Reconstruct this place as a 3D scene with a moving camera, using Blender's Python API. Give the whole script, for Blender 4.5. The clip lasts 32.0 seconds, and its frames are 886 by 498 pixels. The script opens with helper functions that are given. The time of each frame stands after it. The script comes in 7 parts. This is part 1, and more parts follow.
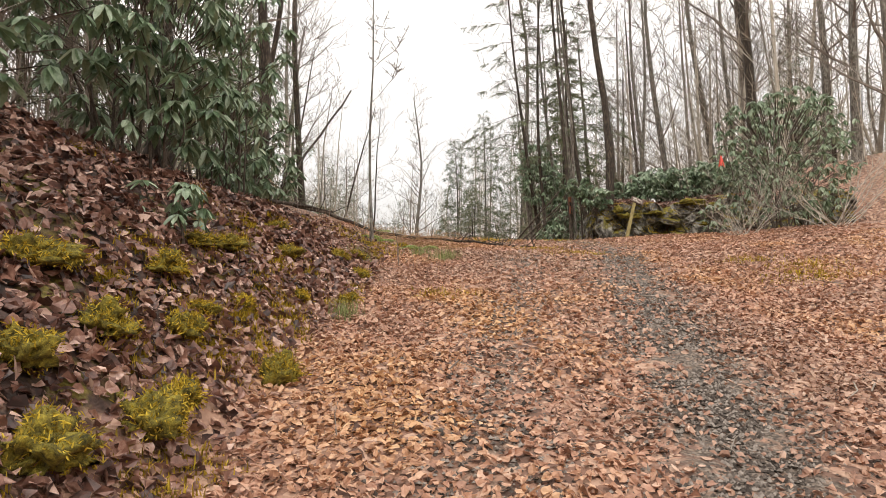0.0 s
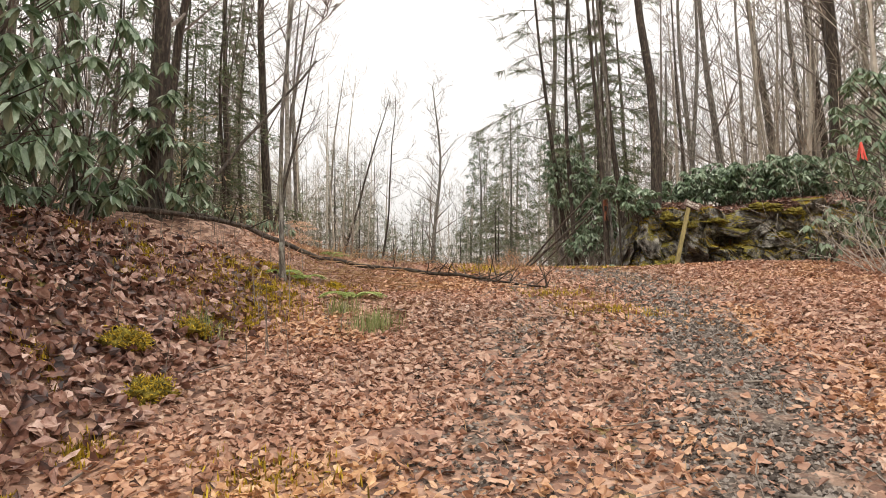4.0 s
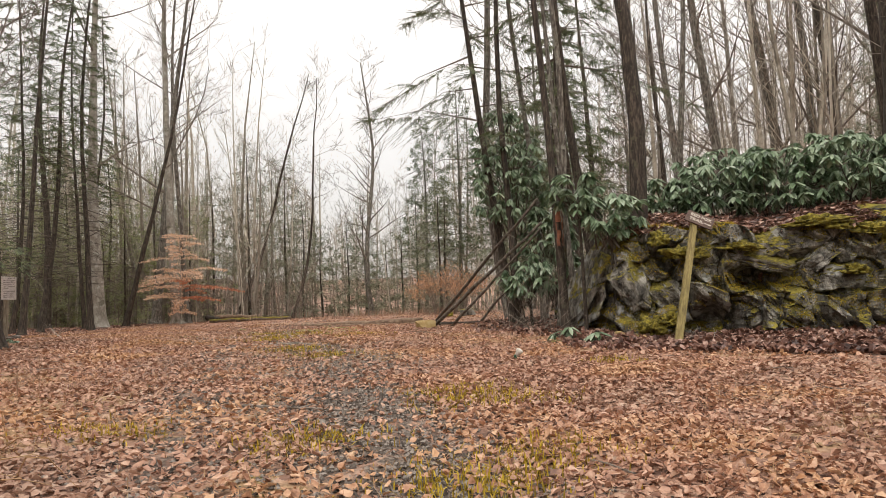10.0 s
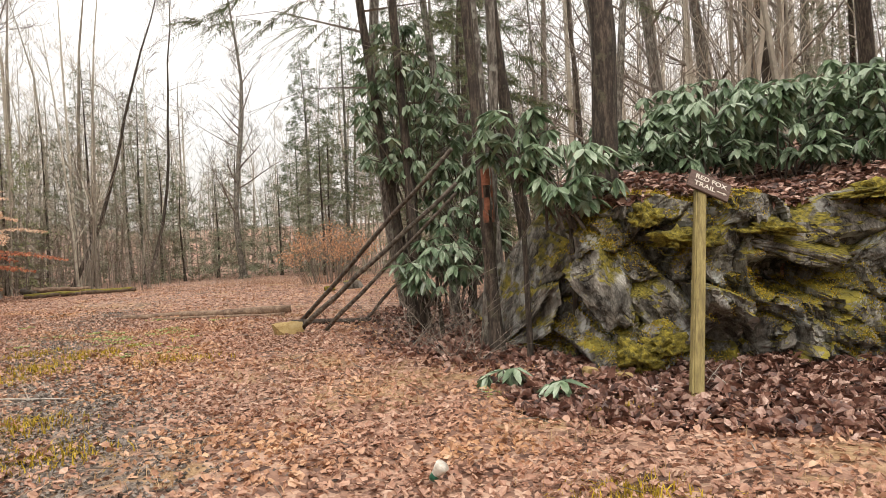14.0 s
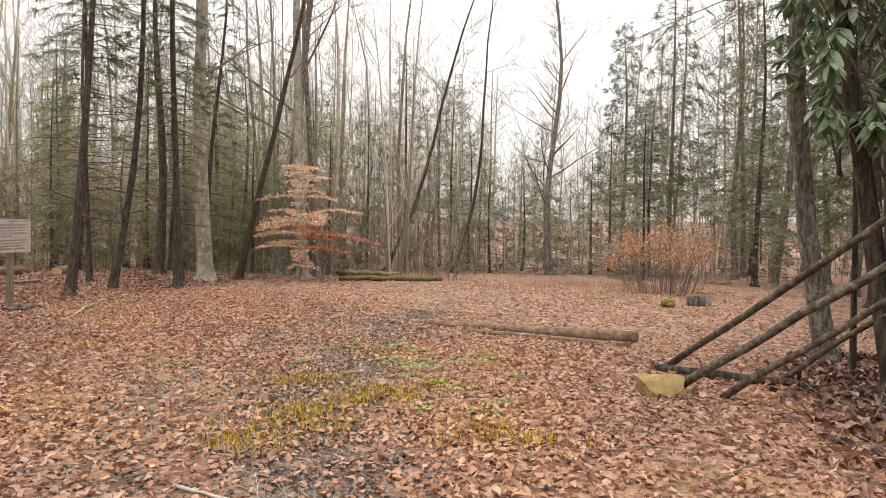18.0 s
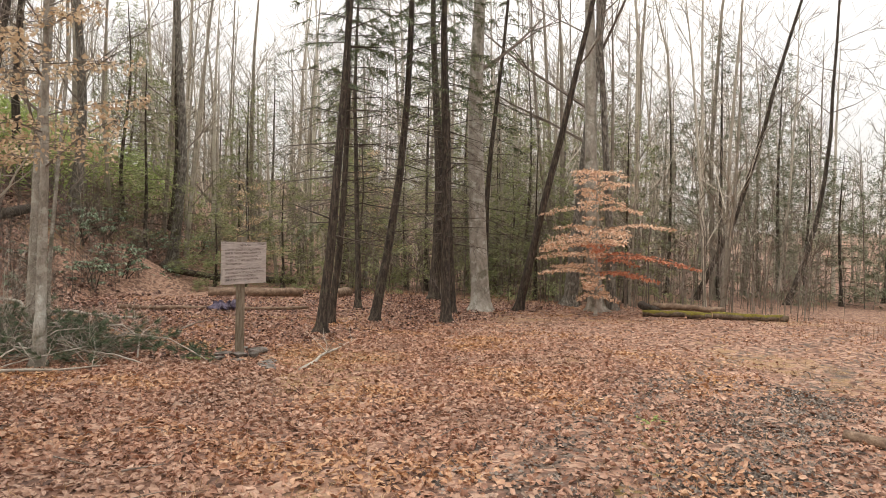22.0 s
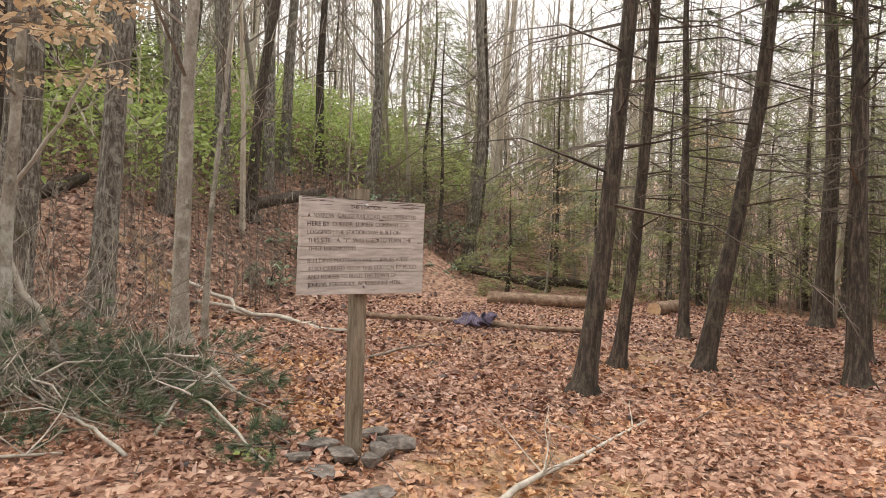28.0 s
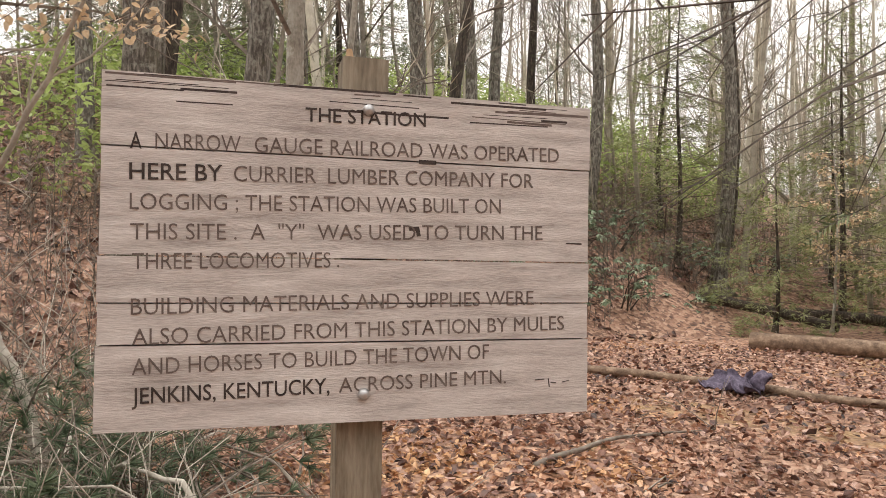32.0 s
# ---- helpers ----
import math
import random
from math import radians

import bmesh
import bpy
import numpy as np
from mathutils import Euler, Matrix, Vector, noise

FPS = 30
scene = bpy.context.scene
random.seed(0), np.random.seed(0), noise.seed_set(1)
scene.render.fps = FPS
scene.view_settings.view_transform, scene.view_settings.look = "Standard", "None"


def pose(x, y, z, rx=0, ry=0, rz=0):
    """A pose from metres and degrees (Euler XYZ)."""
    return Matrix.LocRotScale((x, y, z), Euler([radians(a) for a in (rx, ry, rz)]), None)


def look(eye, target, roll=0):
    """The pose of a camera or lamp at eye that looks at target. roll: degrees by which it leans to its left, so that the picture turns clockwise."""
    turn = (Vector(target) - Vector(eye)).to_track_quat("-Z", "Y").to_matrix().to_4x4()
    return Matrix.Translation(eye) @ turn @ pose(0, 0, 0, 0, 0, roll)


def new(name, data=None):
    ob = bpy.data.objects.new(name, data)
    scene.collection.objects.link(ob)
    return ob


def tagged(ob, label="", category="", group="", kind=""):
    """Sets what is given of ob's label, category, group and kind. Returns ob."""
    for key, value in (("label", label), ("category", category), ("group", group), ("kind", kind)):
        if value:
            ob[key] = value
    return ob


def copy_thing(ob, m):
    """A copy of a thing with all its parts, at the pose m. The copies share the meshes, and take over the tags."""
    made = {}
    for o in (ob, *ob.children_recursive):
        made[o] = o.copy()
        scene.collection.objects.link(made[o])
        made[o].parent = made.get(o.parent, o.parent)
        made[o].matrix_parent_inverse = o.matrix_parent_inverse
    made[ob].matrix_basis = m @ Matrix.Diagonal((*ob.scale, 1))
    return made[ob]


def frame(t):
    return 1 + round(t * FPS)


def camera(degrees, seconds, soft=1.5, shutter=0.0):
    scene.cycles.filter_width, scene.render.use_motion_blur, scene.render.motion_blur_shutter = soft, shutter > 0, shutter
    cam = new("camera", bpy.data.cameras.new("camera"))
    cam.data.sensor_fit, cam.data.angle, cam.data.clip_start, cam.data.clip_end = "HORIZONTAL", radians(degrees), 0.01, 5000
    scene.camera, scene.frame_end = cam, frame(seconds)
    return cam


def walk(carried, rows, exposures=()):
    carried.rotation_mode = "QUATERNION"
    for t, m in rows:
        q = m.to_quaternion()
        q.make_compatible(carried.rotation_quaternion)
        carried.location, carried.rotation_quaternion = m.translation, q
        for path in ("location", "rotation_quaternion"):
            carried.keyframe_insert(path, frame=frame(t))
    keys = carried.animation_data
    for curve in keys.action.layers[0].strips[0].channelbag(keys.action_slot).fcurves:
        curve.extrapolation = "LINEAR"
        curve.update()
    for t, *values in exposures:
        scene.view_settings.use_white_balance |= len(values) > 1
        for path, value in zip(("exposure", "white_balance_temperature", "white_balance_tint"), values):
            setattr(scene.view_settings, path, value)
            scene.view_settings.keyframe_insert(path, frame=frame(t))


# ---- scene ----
cam = camera(65.8, 32.0, soft=0.55)
PATH = [
    (0, (-2.27, -1.456, -1.922), (-2.075, 0.526, -1.74), -0.8),
    (0.5, (-2.088, -0.899, -1.797), (-1.91, 1.084, -1.61), -0.7),
    (1, (-1.946, -0.259, -1.67), (-1.779, 1.725, -1.478), -0.5),
    (1.5, (-1.761, 0.368, -1.525), (-1.618, 2.355, -1.347), -0.6),
    (2, (-1.677, 1.008, -1.455), (-1.539, 2.995, -1.273), -0.9),
    (2.5, (-1.445, 1.595, -1.324), (-1.297, 3.581, -1.147), -0.6),
    (3, (-1.246, 2.208, -1.216), (-1.093, 4.194, -1.04), -0.4),
    (3.5, (-1.067, 2.798, -1.058), (-0.938, 4.786, -0.885), -0.2),
    (5.5, (-0.073, 5.535, -0.38), (-0.034, 7.528, -0.224), -0.9),
    (6, (0.146, 6.194, -0.211), (0.176, 8.188, -0.059), -1.1),
    (6.5, (0.338, 6.718, -0.072), (0.37, 8.712, 0.081), -1.1),
    (7, (0.448, 7.3, 0.101), (0.476, 9.294, 0.255), -1.2),
    (7.5, (0.629, 7.939, 0.249), (0.663, 9.933, 0.406), -1.1),
    (8, (0.763, 8.57, 0.356), (0.828, 10.563, 0.508), -1.5),
    (8.5, (0.995, 9.205, 0.472), (1.094, 11.197, 0.617), -1.7),
    (9, (1.242, 9.817, 0.601), (1.392, 11.806, 0.751), -1.7),
    (9.5, (1.429, 10.427, 0.725), (1.605, 12.414, 0.87), -1.8),
    (10, (1.657, 11.01, 0.832), (1.845, 12.997, 0.967), -2.1),
    (10.5, (1.818, 11.598, 0.964), (2.029, 13.583, 1.086), -2.4),
    (11, (1.924, 12.183, 1.101), (2.173, 14.165, 1.202), -2.6),
    (11.5, (2.091, 12.787, 1.169), (2.382, 14.764, 1.246), -2.6),
    (12, (2.195, 13.407, 1.265), (2.53, 15.378, 1.313), -3.0),
    (12.5, (2.304, 13.945, 1.358), (2.695, 15.906, 1.369), -2.9),
    (13, (2.437, 14.512, 1.385), (2.898, 16.458, 1.376), -2.8),
    (13.5, (2.44, 15.058, 1.519), (2.957, 16.99, 1.485), -2.9),
    (15.5, (2.433, 17.366, 1.537), (2.7, 19.348, 1.503), -0.3),
    (16, (2.334, 17.917, 1.521), (2.498, 19.91, 1.48), 0.3),
    (16.5, (2.226, 18.456, 1.521), (2.265, 20.455, 1.473), 0.9),
    (17, (2.124, 18.838, 1.565), (2.039, 20.835, 1.514), 1.0),
    (17.5, (1.868, 19.245, 1.599), (1.65, 21.232, 1.55), 0.9),
    (18, (1.687, 19.691, 1.633), (1.346, 21.661, 1.592), 1.0),
    (18.5, (1.464, 20.185, 1.616), (1.011, 22.133, 1.581), 1.1),
    (19, (1.258, 20.714, 1.642), (0.673, 22.626, 1.598), 1.1),
    (19.5, (1.092, 21.199, 1.669), (0.387, 23.07, 1.629), 1.0),
    (20, (0.804, 21.715, 1.718), (-0.012, 23.54, 1.672), 1.1),
    (20.5, (0.549, 22.339, 1.69), (-0.355, 24.123, 1.652), 1.1),
    (21, (0.184, 22.908, 1.684), (-0.782, 24.659, 1.651), 1.1),
    (21.5, (-0.055, 23.497, 1.739), (-1.084, 25.212, 1.715), 1.1),
    (22, (-0.314, 24.049, 1.806), (-1.41, 25.722, 1.795), 1.1),
    (22.5, (-0.698, 24.512, 1.802), (-1.863, 26.138, 1.798), 1.1),
    (23, (-1.081, 25.065, 1.758), (-2.306, 26.646, 1.758), 1.2),
    (23.5, (-1.385, 25.626, 1.772), (-2.689, 27.142, 1.769), 1.1),
    (24, (-1.684, 26.148, 1.753), (-3.044, 27.614, 1.75), 1.0),
    (24.5, (-1.991, 26.663, 1.742), (-3.401, 28.081, 1.739), 1.2),
    (26.5, (-3.102, 28.465, 1.678), (-4.72, 29.641, 1.659), 1.7),
    (27, (-3.414, 28.87, 1.673), (-5.082, 29.975, 1.658), 1.8),
    (27.5, (-3.842, 29.133, 1.603), (-5.563, 30.15, 1.589), 2.1),
    (28, (-4.234, 29.478, 1.544), (-6.003, 30.412, 1.517), 1.9),
    (29, (-5.122, 30.002, 1.523), (-6.964, 30.781, 1.485), 2.1),
    (30, (-5.803, 30.551, 1.474), (-7.708, 31.16, 1.48), 1.4),
    (30.5, (-6.227, 30.764, 1.512), (-8.158, 31.285, 1.528), 1.2),
    (31, (-6.604, 31.027, 1.503), (-8.552, 31.478, 1.532), 1.1),
    (31.5, (-6.99, 31.084, 1.472), (-8.955, 31.458, 1.511), 1.0),
    (32, (-7.285, 31.148, 1.465), (-9.264, 31.437, 1.506), 0.9),
]
walk(cam, [(t, look(eye, target, roll)) for t, eye, target, roll in PATH], exposures=[(0, 0.0), (4, 0.0), (8, -0.12), (11, -0.1), (13, 0.05), (15.5, 0.28), (17, 0.25), (19, 0.08), (22, 0.05), (26, 0.27), (28, 0.34), (30, 0.54), (32, 0.42)])

# ---- light ----
world = bpy.data.worlds.new("overcast_sky")
scene.world = world
world.use_nodes = True
wn, wl = world.node_tree.nodes, world.node_tree.links
sky = wn.new("ShaderNodeTexSky")
sky.sky_type, sky.sun_disc = "NISHITA", False
sky.sun_elevation, sky.sun_rotation = radians(42), radians(200)
sky.air_density, sky.dust_density, sky.ozone_density = 1.0, 4.0, 1.0
veil = wn.new("ShaderNodeMix")
veil.data_type, veil.inputs["Factor"].default_value = "RGBA", 0.9
# an overcast sky: three times as bright overhead as at the horizon
way = wn.new("ShaderNodeTexCoord")
height = wn.new("ShaderNodeSeparateXYZ")
wl.new(way.outputs["Generated"], height.inputs[0])
cloud = wn.new("ShaderNodeMapRange")
cloud.inputs["From Min"].default_value, cloud.inputs["From Max"].default_value = 0.0, 1.0
cloud.inputs["To Min"].default_value, cloud.inputs["To Max"].default_value = 1.0, 3.0
wl.new(height.outputs["Z"], cloud.inputs["Value"])
grey = wn.new("ShaderNodeVectorMath")
grey.operation, grey.inputs[0].default_value = "SCALE", (4.35, 4.15, 3.95)
wl.new(cloud.outputs["Result"], grey.inputs["Scale"])
wl.new(grey.outputs["Vector"], veil.inputs["B"])
wl.new(sky.outputs[0], veil.inputs["A"])
wl.new(veil.outputs["Result"], wn["Background"].inputs["Color"])
wn["Background"].inputs["Strength"].default_value = 0.185
sun = new("sun", bpy.data.lights.new("sun", "SUN"))
sun.data.energy, sun.data.angle, sun.data.color = 1.2, radians(30), (1.0, 0.94, 0.86)
sun.matrix_world = look((0, 0, 30), (4, 14, 4))
scene.view_settings.exposure = 0.0

# ---- small tools ----
rnd = random.Random(7)
rng = np.random.default_rng(11)


class Acc:
    """Collects points and faces for one mesh."""

    def __init__(self):
        self.v, self.f, self.n = [], [], 0

    def add(self, pts, faces):
        self.v.append(np.asarray(pts, float).reshape(-1, 3))
        self.f.extend([tuple(i + self.n for i in q) for q in faces])
        self.n += len(self.v[-1])

    def tube(self, pts, radii, sides=6, cap=True):
        pts = [Vector(p) for p in pts]
        ring = []
        side = None
        for i, p in enumerate(pts):
            d = (pts[min(i + 1, len(pts) - 1)] - pts[max(i - 1, 0)])
            d = d.normalized() if d.length > 1e-9 else Vector((0, 0, 1))
            if side is None:
                side = d.orthogonal().normalized()
            side = (side - d * side.dot(d))
            side = side.normalized() if side.length > 1e-6 else d.orthogonal().normalized()
            up = d.cross(side)
            for k in range(sides):
                a = 2 * math.pi * k / sides
                ring.append(p + (side * math.cos(a) + up * math.sin(a)) * radii[i])
        faces = []
        for i in range(len(pts) - 1):
            for k in range(sides):
                a, b = i * sides + k, i * sides + (k + 1) % sides
                faces.append((a, b, b + sides, a + sides))
        if cap:
            faces.append(tuple(range(sides))[::-1])
            faces.append(tuple(range((len(pts) - 1) * sides, len(pts) * sides)))
        self.add([tuple(p) for p in ring], faces)

    def box(self, c, s, m=None):
        x, y, z = s[0] / 2, s[1] / 2, s[2] / 2
        p = [Vector((a * x, b * y, d * z)) for a in (-1, 1) for b in (-1, 1) for d in (-1, 1)]
        p = [(m @ q if m else q) + Vector(c) for q in p]
        self.add([tuple(q) for q in p], [(0, 1, 3, 2), (4, 6, 7, 5), (0, 4, 5, 1), (2, 3, 7, 6), (0, 2, 6, 4), (1, 5, 7, 3)])

    def many(self, pts, faces):
        """pts: n x k x 3, the same faces for each of the n pieces."""
        n, k, _ = pts.shape
        off = (np.arange(n) * k + self.n)
        self.v.append(pts.reshape(-1, 3))
        for q in faces:
            self.f.extend(map(tuple, (np.asarray(q)[None, :] + off[:, None]).tolist()))
        self.n += n * k

    def mesh(self, name, smooth=False):
        me = bpy.data.meshes.new(name)
        me.from_pydata(np.concatenate(self.v).tolist(), [], self.f)
        if smooth:
            me.shade_smooth()
        me.update()
        return me


def from_acc(name, acc, material, parent=None, label="", smooth=False):
    me = acc.mesh(name, smooth)
    me.materials.append(material)
    ob = new(name, me)
    ob.parent = parent
    if label:
        ob["label"] = label
    return ob


def empty(name, x, y, z, label, category, group="", kind="", turn=0.0):
    ob = new(name)
    ob.matrix_world = pose(x, y, z, 0, 0, turn)
    return tagged(ob, label, category, group, kind)


# ---- materials ----
def material(name, stops, scale=6.0, rough=0.8, bump=0.3, stretch=(1, 1, 1), detail=6.0, spread=None, metal=0.0, island=0.0, fine=40.0, gloss=0.5):
    """Noise between the colours in stops, finer noise on top, bump from both. island: how far each loose piece differs."""
    m = bpy.data.materials.new(name)
    m.use_nodes = True
    n, l = m.node_tree.nodes, m.node_tree.links
    b = n["Principled BSDF"]
    co = n.new("ShaderNodeTexCoord")
    mp = n.new("ShaderNodeMapping")
    mp.inputs["Scale"].default_value = stretch
    l.new(co.outputs["Object"], mp.inputs["Vector"])
    a = n.new("ShaderNodeTexNoise")
    a.inputs["Scale"].default_value, a.inputs["Detail"].default_value, a.inputs["Roughness"].default_value = scale, detail, 0.62
    l.new(mp.outputs[0], a.inputs["Vector"])
    f = n.new("ShaderNodeTexNoise")
    f.inputs["Scale"].default_value, f.inputs["Detail"].default_value = fine, 3.0
    l.new(mp.outputs[0], f.inputs["Vector"])
    mx = n.new("ShaderNodeMath")
    mx.operation = "MULTIPLY_ADD"
    mx.inputs[1].default_value = 0.35
    l.new(f.outputs["Fac"], mx.inputs[0])
    l.new(a.outputs["Fac"], mx.inputs[2])
    r = n.new("ShaderNodeValToRGB")
    lo, hi = spread or (0.45, 0.9)
    e = r.color_ramp.elements
    while len(e) < len(stops):
        e.new(0.5)
    for i, c in enumerate(stops):
        e[i].position = lo + (hi - lo) * i / max(1, len(stops) - 1)
        e[i].color = (*c, 1)
    fac = mx.outputs[0]
    if island:
        g = n.new("ShaderNodeNewGeometry")
        k = n.new("ShaderNodeMath")
        k.operation = "MULTIPLY_ADD"
        k.inputs[1].default_value = island
        l.new(g.outputs["Random Per Island"], k.inputs[0])
        s = n.new("ShaderNodeMath")
        s.operation = "SUBTRACT"
        s.inputs[1].default_value = island * 0.5
        l.new(fac, s.inputs[0])
        l.new(s.outputs[0], k.inputs[2])
        fac = k.outputs[0]
    l.new(fac, r.inputs["Fac"])
    l.new(r.outputs["Color"], b.inputs["Base Color"])
    b.inputs["Roughness"].default_value, b.inputs["Metallic"].default_value = rough, metal
    b.inputs["Specular IOR Level"].default_value = gloss
    if bump:
        p = n.new("ShaderNodeBump")
        p.inputs["Strength"].default_value, p.inputs["Distance"].default_value = bump, 0.02
        l.new(mx.outputs[0], p.inputs["Height"])
        l.new(p.outputs[0], b.inputs["Normal"])
    return m


def thin(m, amount=0.35):
    """Lets some light through a leaf."""
    m.node_tree.nodes["Principled BSDF"].inputs["Subsurface Weight"].default_value = 0.0
    n, l = m.node_tree.nodes, m.node_tree.links
    t = n.new("ShaderNodeBsdfTranslucent")
    mix = n.new("ShaderNodeMixShader")
    mix.inputs[0].default_value = amount
    b = n["Principled BSDF"]
    l.new(b.inputs["Base Color"].links[0].from_socket, t.inputs["Color"])
    l.new(b.outputs[0], mix.inputs[1])
    l.new(t.outputs[0], mix.inputs[2])
    l.new(mix.outputs[0], n["Material Output"].inputs["Surface"])
    return m


def patchy(m):
    """Lets the leaves' colour drift over metres, from pink-brown to straw and to dull grey-brown."""
    n, l = m.node_tree.nodes, m.node_tree.links
    b = n["Principled BSDF"]
    base = b.inputs["Base Color"].links[0].from_socket
    g = n.new("ShaderNodeNewGeometry")
    t = n.new("ShaderNodeTexNoise")
    t.inputs["Scale"].default_value, t.inputs["Detail"].default_value = 0.55, 5.0
    l.new(g.outputs["Position"], t.inputs["Vector"])
    r = n.new("ShaderNodeValToRGB")
    e = r.color_ramp.elements
    e.new(0.5)
    for i, (p, c) in enumerate(((0.33, (0.82, 0.84, 0.86, 1)), (0.5, (1.0, 0.95, 0.93, 1)), (0.66, (1.12, 1.06, 0.78, 1)))):
        e[i].position, e[i].color = p, c
    l.new(t.outputs["Fac"], r.inputs[0])
    x = n.new("ShaderNodeMix")
    x.data_type, x.blend_type = "RGBA", "MULTIPLY"
    x.inputs["Factor"].default_value = 1.0
    l.new(base, x.inputs["A"]), l.new(r.outputs[0], x.inputs["B"])
    for q in list(l):
        if q.from_socket == base and q.to_node != x:
            to = q.to_socket
            l.remove(q)
            l.new(x.outputs["Result"], to)
    return m


BARK_GREY = material("bark_grey", [(0.03, 0.025, 0.02), (0.12, 0.103, 0.085), (0.33, 0.30, 0.255)], 9, 0.9, 1.0, (3, 3, 0.6), spread=(0.47, 0.86), island=0.12, fine=55)
BARK_DARK = material("bark_dark", [(0.011, 0.0085, 0.0065), (0.046, 0.034, 0.025), (0.145, 0.112, 0.085)], 9, 0.9, 1.0, (3, 3, 0.5), spread=(0.47, 0.88), island=0.1, fine=55)
POLE_BARK = material("pole_bark", [(0.03, 0.024, 0.019), (0.10, 0.08, 0.062), (0.26, 0.225, 0.18)], 12, 0.9, 0.9, island=0.1)
BARK_BEECH = material("bark_smooth_grey", [(0.16, 0.14, 0.115), (0.30, 0.27, 0.225), (0.42, 0.39, 0.34)], 5, 0.8, 0.25, (1.5, 1.5, 0.7), island=0.1)
# bark for distant trunks, lighter and flatter in place of haze
BARK_HAZY = material("bark_hazy", [(0.10, 0.084, 0.066), (0.21, 0.182, 0.148), (0.33, 0.296, 0.25)], 3, 0.95, 0.0, island=0.25)
TWIG = material("twig", [(0.09, 0.07, 0.055), (0.19, 0.155, 0.125), (0.30, 0.26, 0.215)], 8, 0.9, 0.2, island=0.3)
TWIG_DARK = material("dark_twig", [(0.035, 0.027, 0.021), (0.085, 0.067, 0.052), (0.16, 0.132, 0.105)], 8, 0.9, 0.2, island=0.3)
TWIG_PALE = material("twig_pale", [(0.25, 0.22, 0.18), (0.42, 0.38, 0.32), (0.55, 0.51, 0.44)], 8, 0.85, 0.2, island=0.3)
# twigs for distant woods, paled in colour to stand in for haze
HAZY_TWIG = material("hazy_twig", [(0.19, 0.162, 0.126), (0.40, 0.352, 0.28), (0.62, 0.565, 0.47)], 3, 0.95, 0.0, spread=(0.3, 1.0), island=0.6)


def lichen(m, colour, lo, hi, scale=7.0):
    """Crusty blotches of another colour on bark."""
    n, l = m.node_tree.nodes, m.node_tree.links
    b = n["Principled BSDF"]
    base = b.inputs["Base Color"].links[0].from_socket
    g = n.new("ShaderNodeNewGeometry")
    t = n.new("ShaderNodeTexNoise")
    t.inputs["Scale"].default_value, t.inputs["Detail"].default_value, t.inputs["Roughness"].default_value = scale, 7.0, 0.7
    l.new(g.outputs["Position"], t.inputs["Vector"])
    r = n.new("ShaderNodeValToRGB")
    r.color_ramp.elements[0].position, r.color_ramp.elements[1].position = lo, hi
    r.color_ramp.elements[1].color = (0.75, 0.75, 0.75, 1)
    l.new(t.outputs["Fac"], r.inputs[0])
    x = n.new("ShaderNodeMix")
    x.data_type = "RGBA"
    x.inputs["B"].default_value = (*colour, 1)
    l.new(r.outputs[0], x.inputs["Factor"]), l.new(base, x.inputs["A"])
    l.new(x.outputs["Result"], b.inputs["Base Color"])


lichen(BARK_GREY, (0.36, 0.355, 0.30), 0.53, 0.62)
lichen(BARK_GREY, (0.07, 0.065, 0.025), 0.56, 0.68, 1.6)
lichen(BARK_BEECH, (0.50, 0.49, 0.43), 0.52, 0.60, 5.0)
lichen(BARK_BEECH, (0.10, 0.095, 0.055), 0.54, 0.64, 2.3)
lichen(BARK_DARK, (0.11, 0.105, 0.065), 0.55, 0.64)
LITTER = patchy(thin(material("dead_leaf", [(0.125, 0.061, 0.041), (0.36, 0.193, 0.126), (0.52, 0.318, 0.218), (0.64, 0.452, 0.338)], 9, 0.5, 0.25, spread=(0.32, 1.02), island=0.45), 0.12))
BEECH_LEAF = thin(material("pale_beech_leaf", [(0.45, 0.30, 0.17), (0.63, 0.47, 0.30), (0.78, 0.65, 0.47)], 6, 0.6, 0.1, spread=(0.3, 1.0), island=0.6), 0.4)
PEACH_LEAF = thin(material("peach_leaf", [(0.58, 0.35, 0.21), (0.79, 0.55, 0.38), (0.88, 0.71, 0.56)], 6, 0.6, 0.1, spread=(0.3, 1.0), island=0.6), 0.4)
ORANGE_LEAF = thin(material("orange_leaf", [(0.40, 0.19, 0.095), (0.60, 0.32, 0.17), (0.74, 0.48, 0.29)], 6, 0.6, 0.1, spread=(0.3, 1.0), island=0.6), 0.4)
COPPER_LEAF = thin(material("copper_leaf", [(0.34, 0.10, 0.06), (0.52, 0.20, 0.11), (0.64, 0.32, 0.18)], 6, 0.6, 0.1, spread=(0.3, 1.0), island=0.6), 0.4)
RHODO = thin(material("rhododendron_leaf", [(0.06, 0.10, 0.05), (0.17, 0.245, 0.135), (0.42, 0.50, 0.36)], 6, 0.28, 0.1, spread=(0.3, 1.0), island=0.6), 0.2)
NEEDLE = thin(material("hemlock_needles", [(0.05, 0.07, 0.033), (0.12, 0.155, 0.07), (0.23, 0.26, 0.125)], 6, 0.6, 0.1, spread=(0.3, 1.0), island=0.7), 0.25)
# needles of distant trees, lightened and greyed as haze would do
NEEDLE_HAZY = thin(material("hazy_needles", [(0.095, 0.108, 0.066), (0.195, 0.212, 0.132), (0.32, 0.33, 0.22)], 3, 0.7, 0.0, spread=(0.3, 1.0), island=0.7), 0.35)
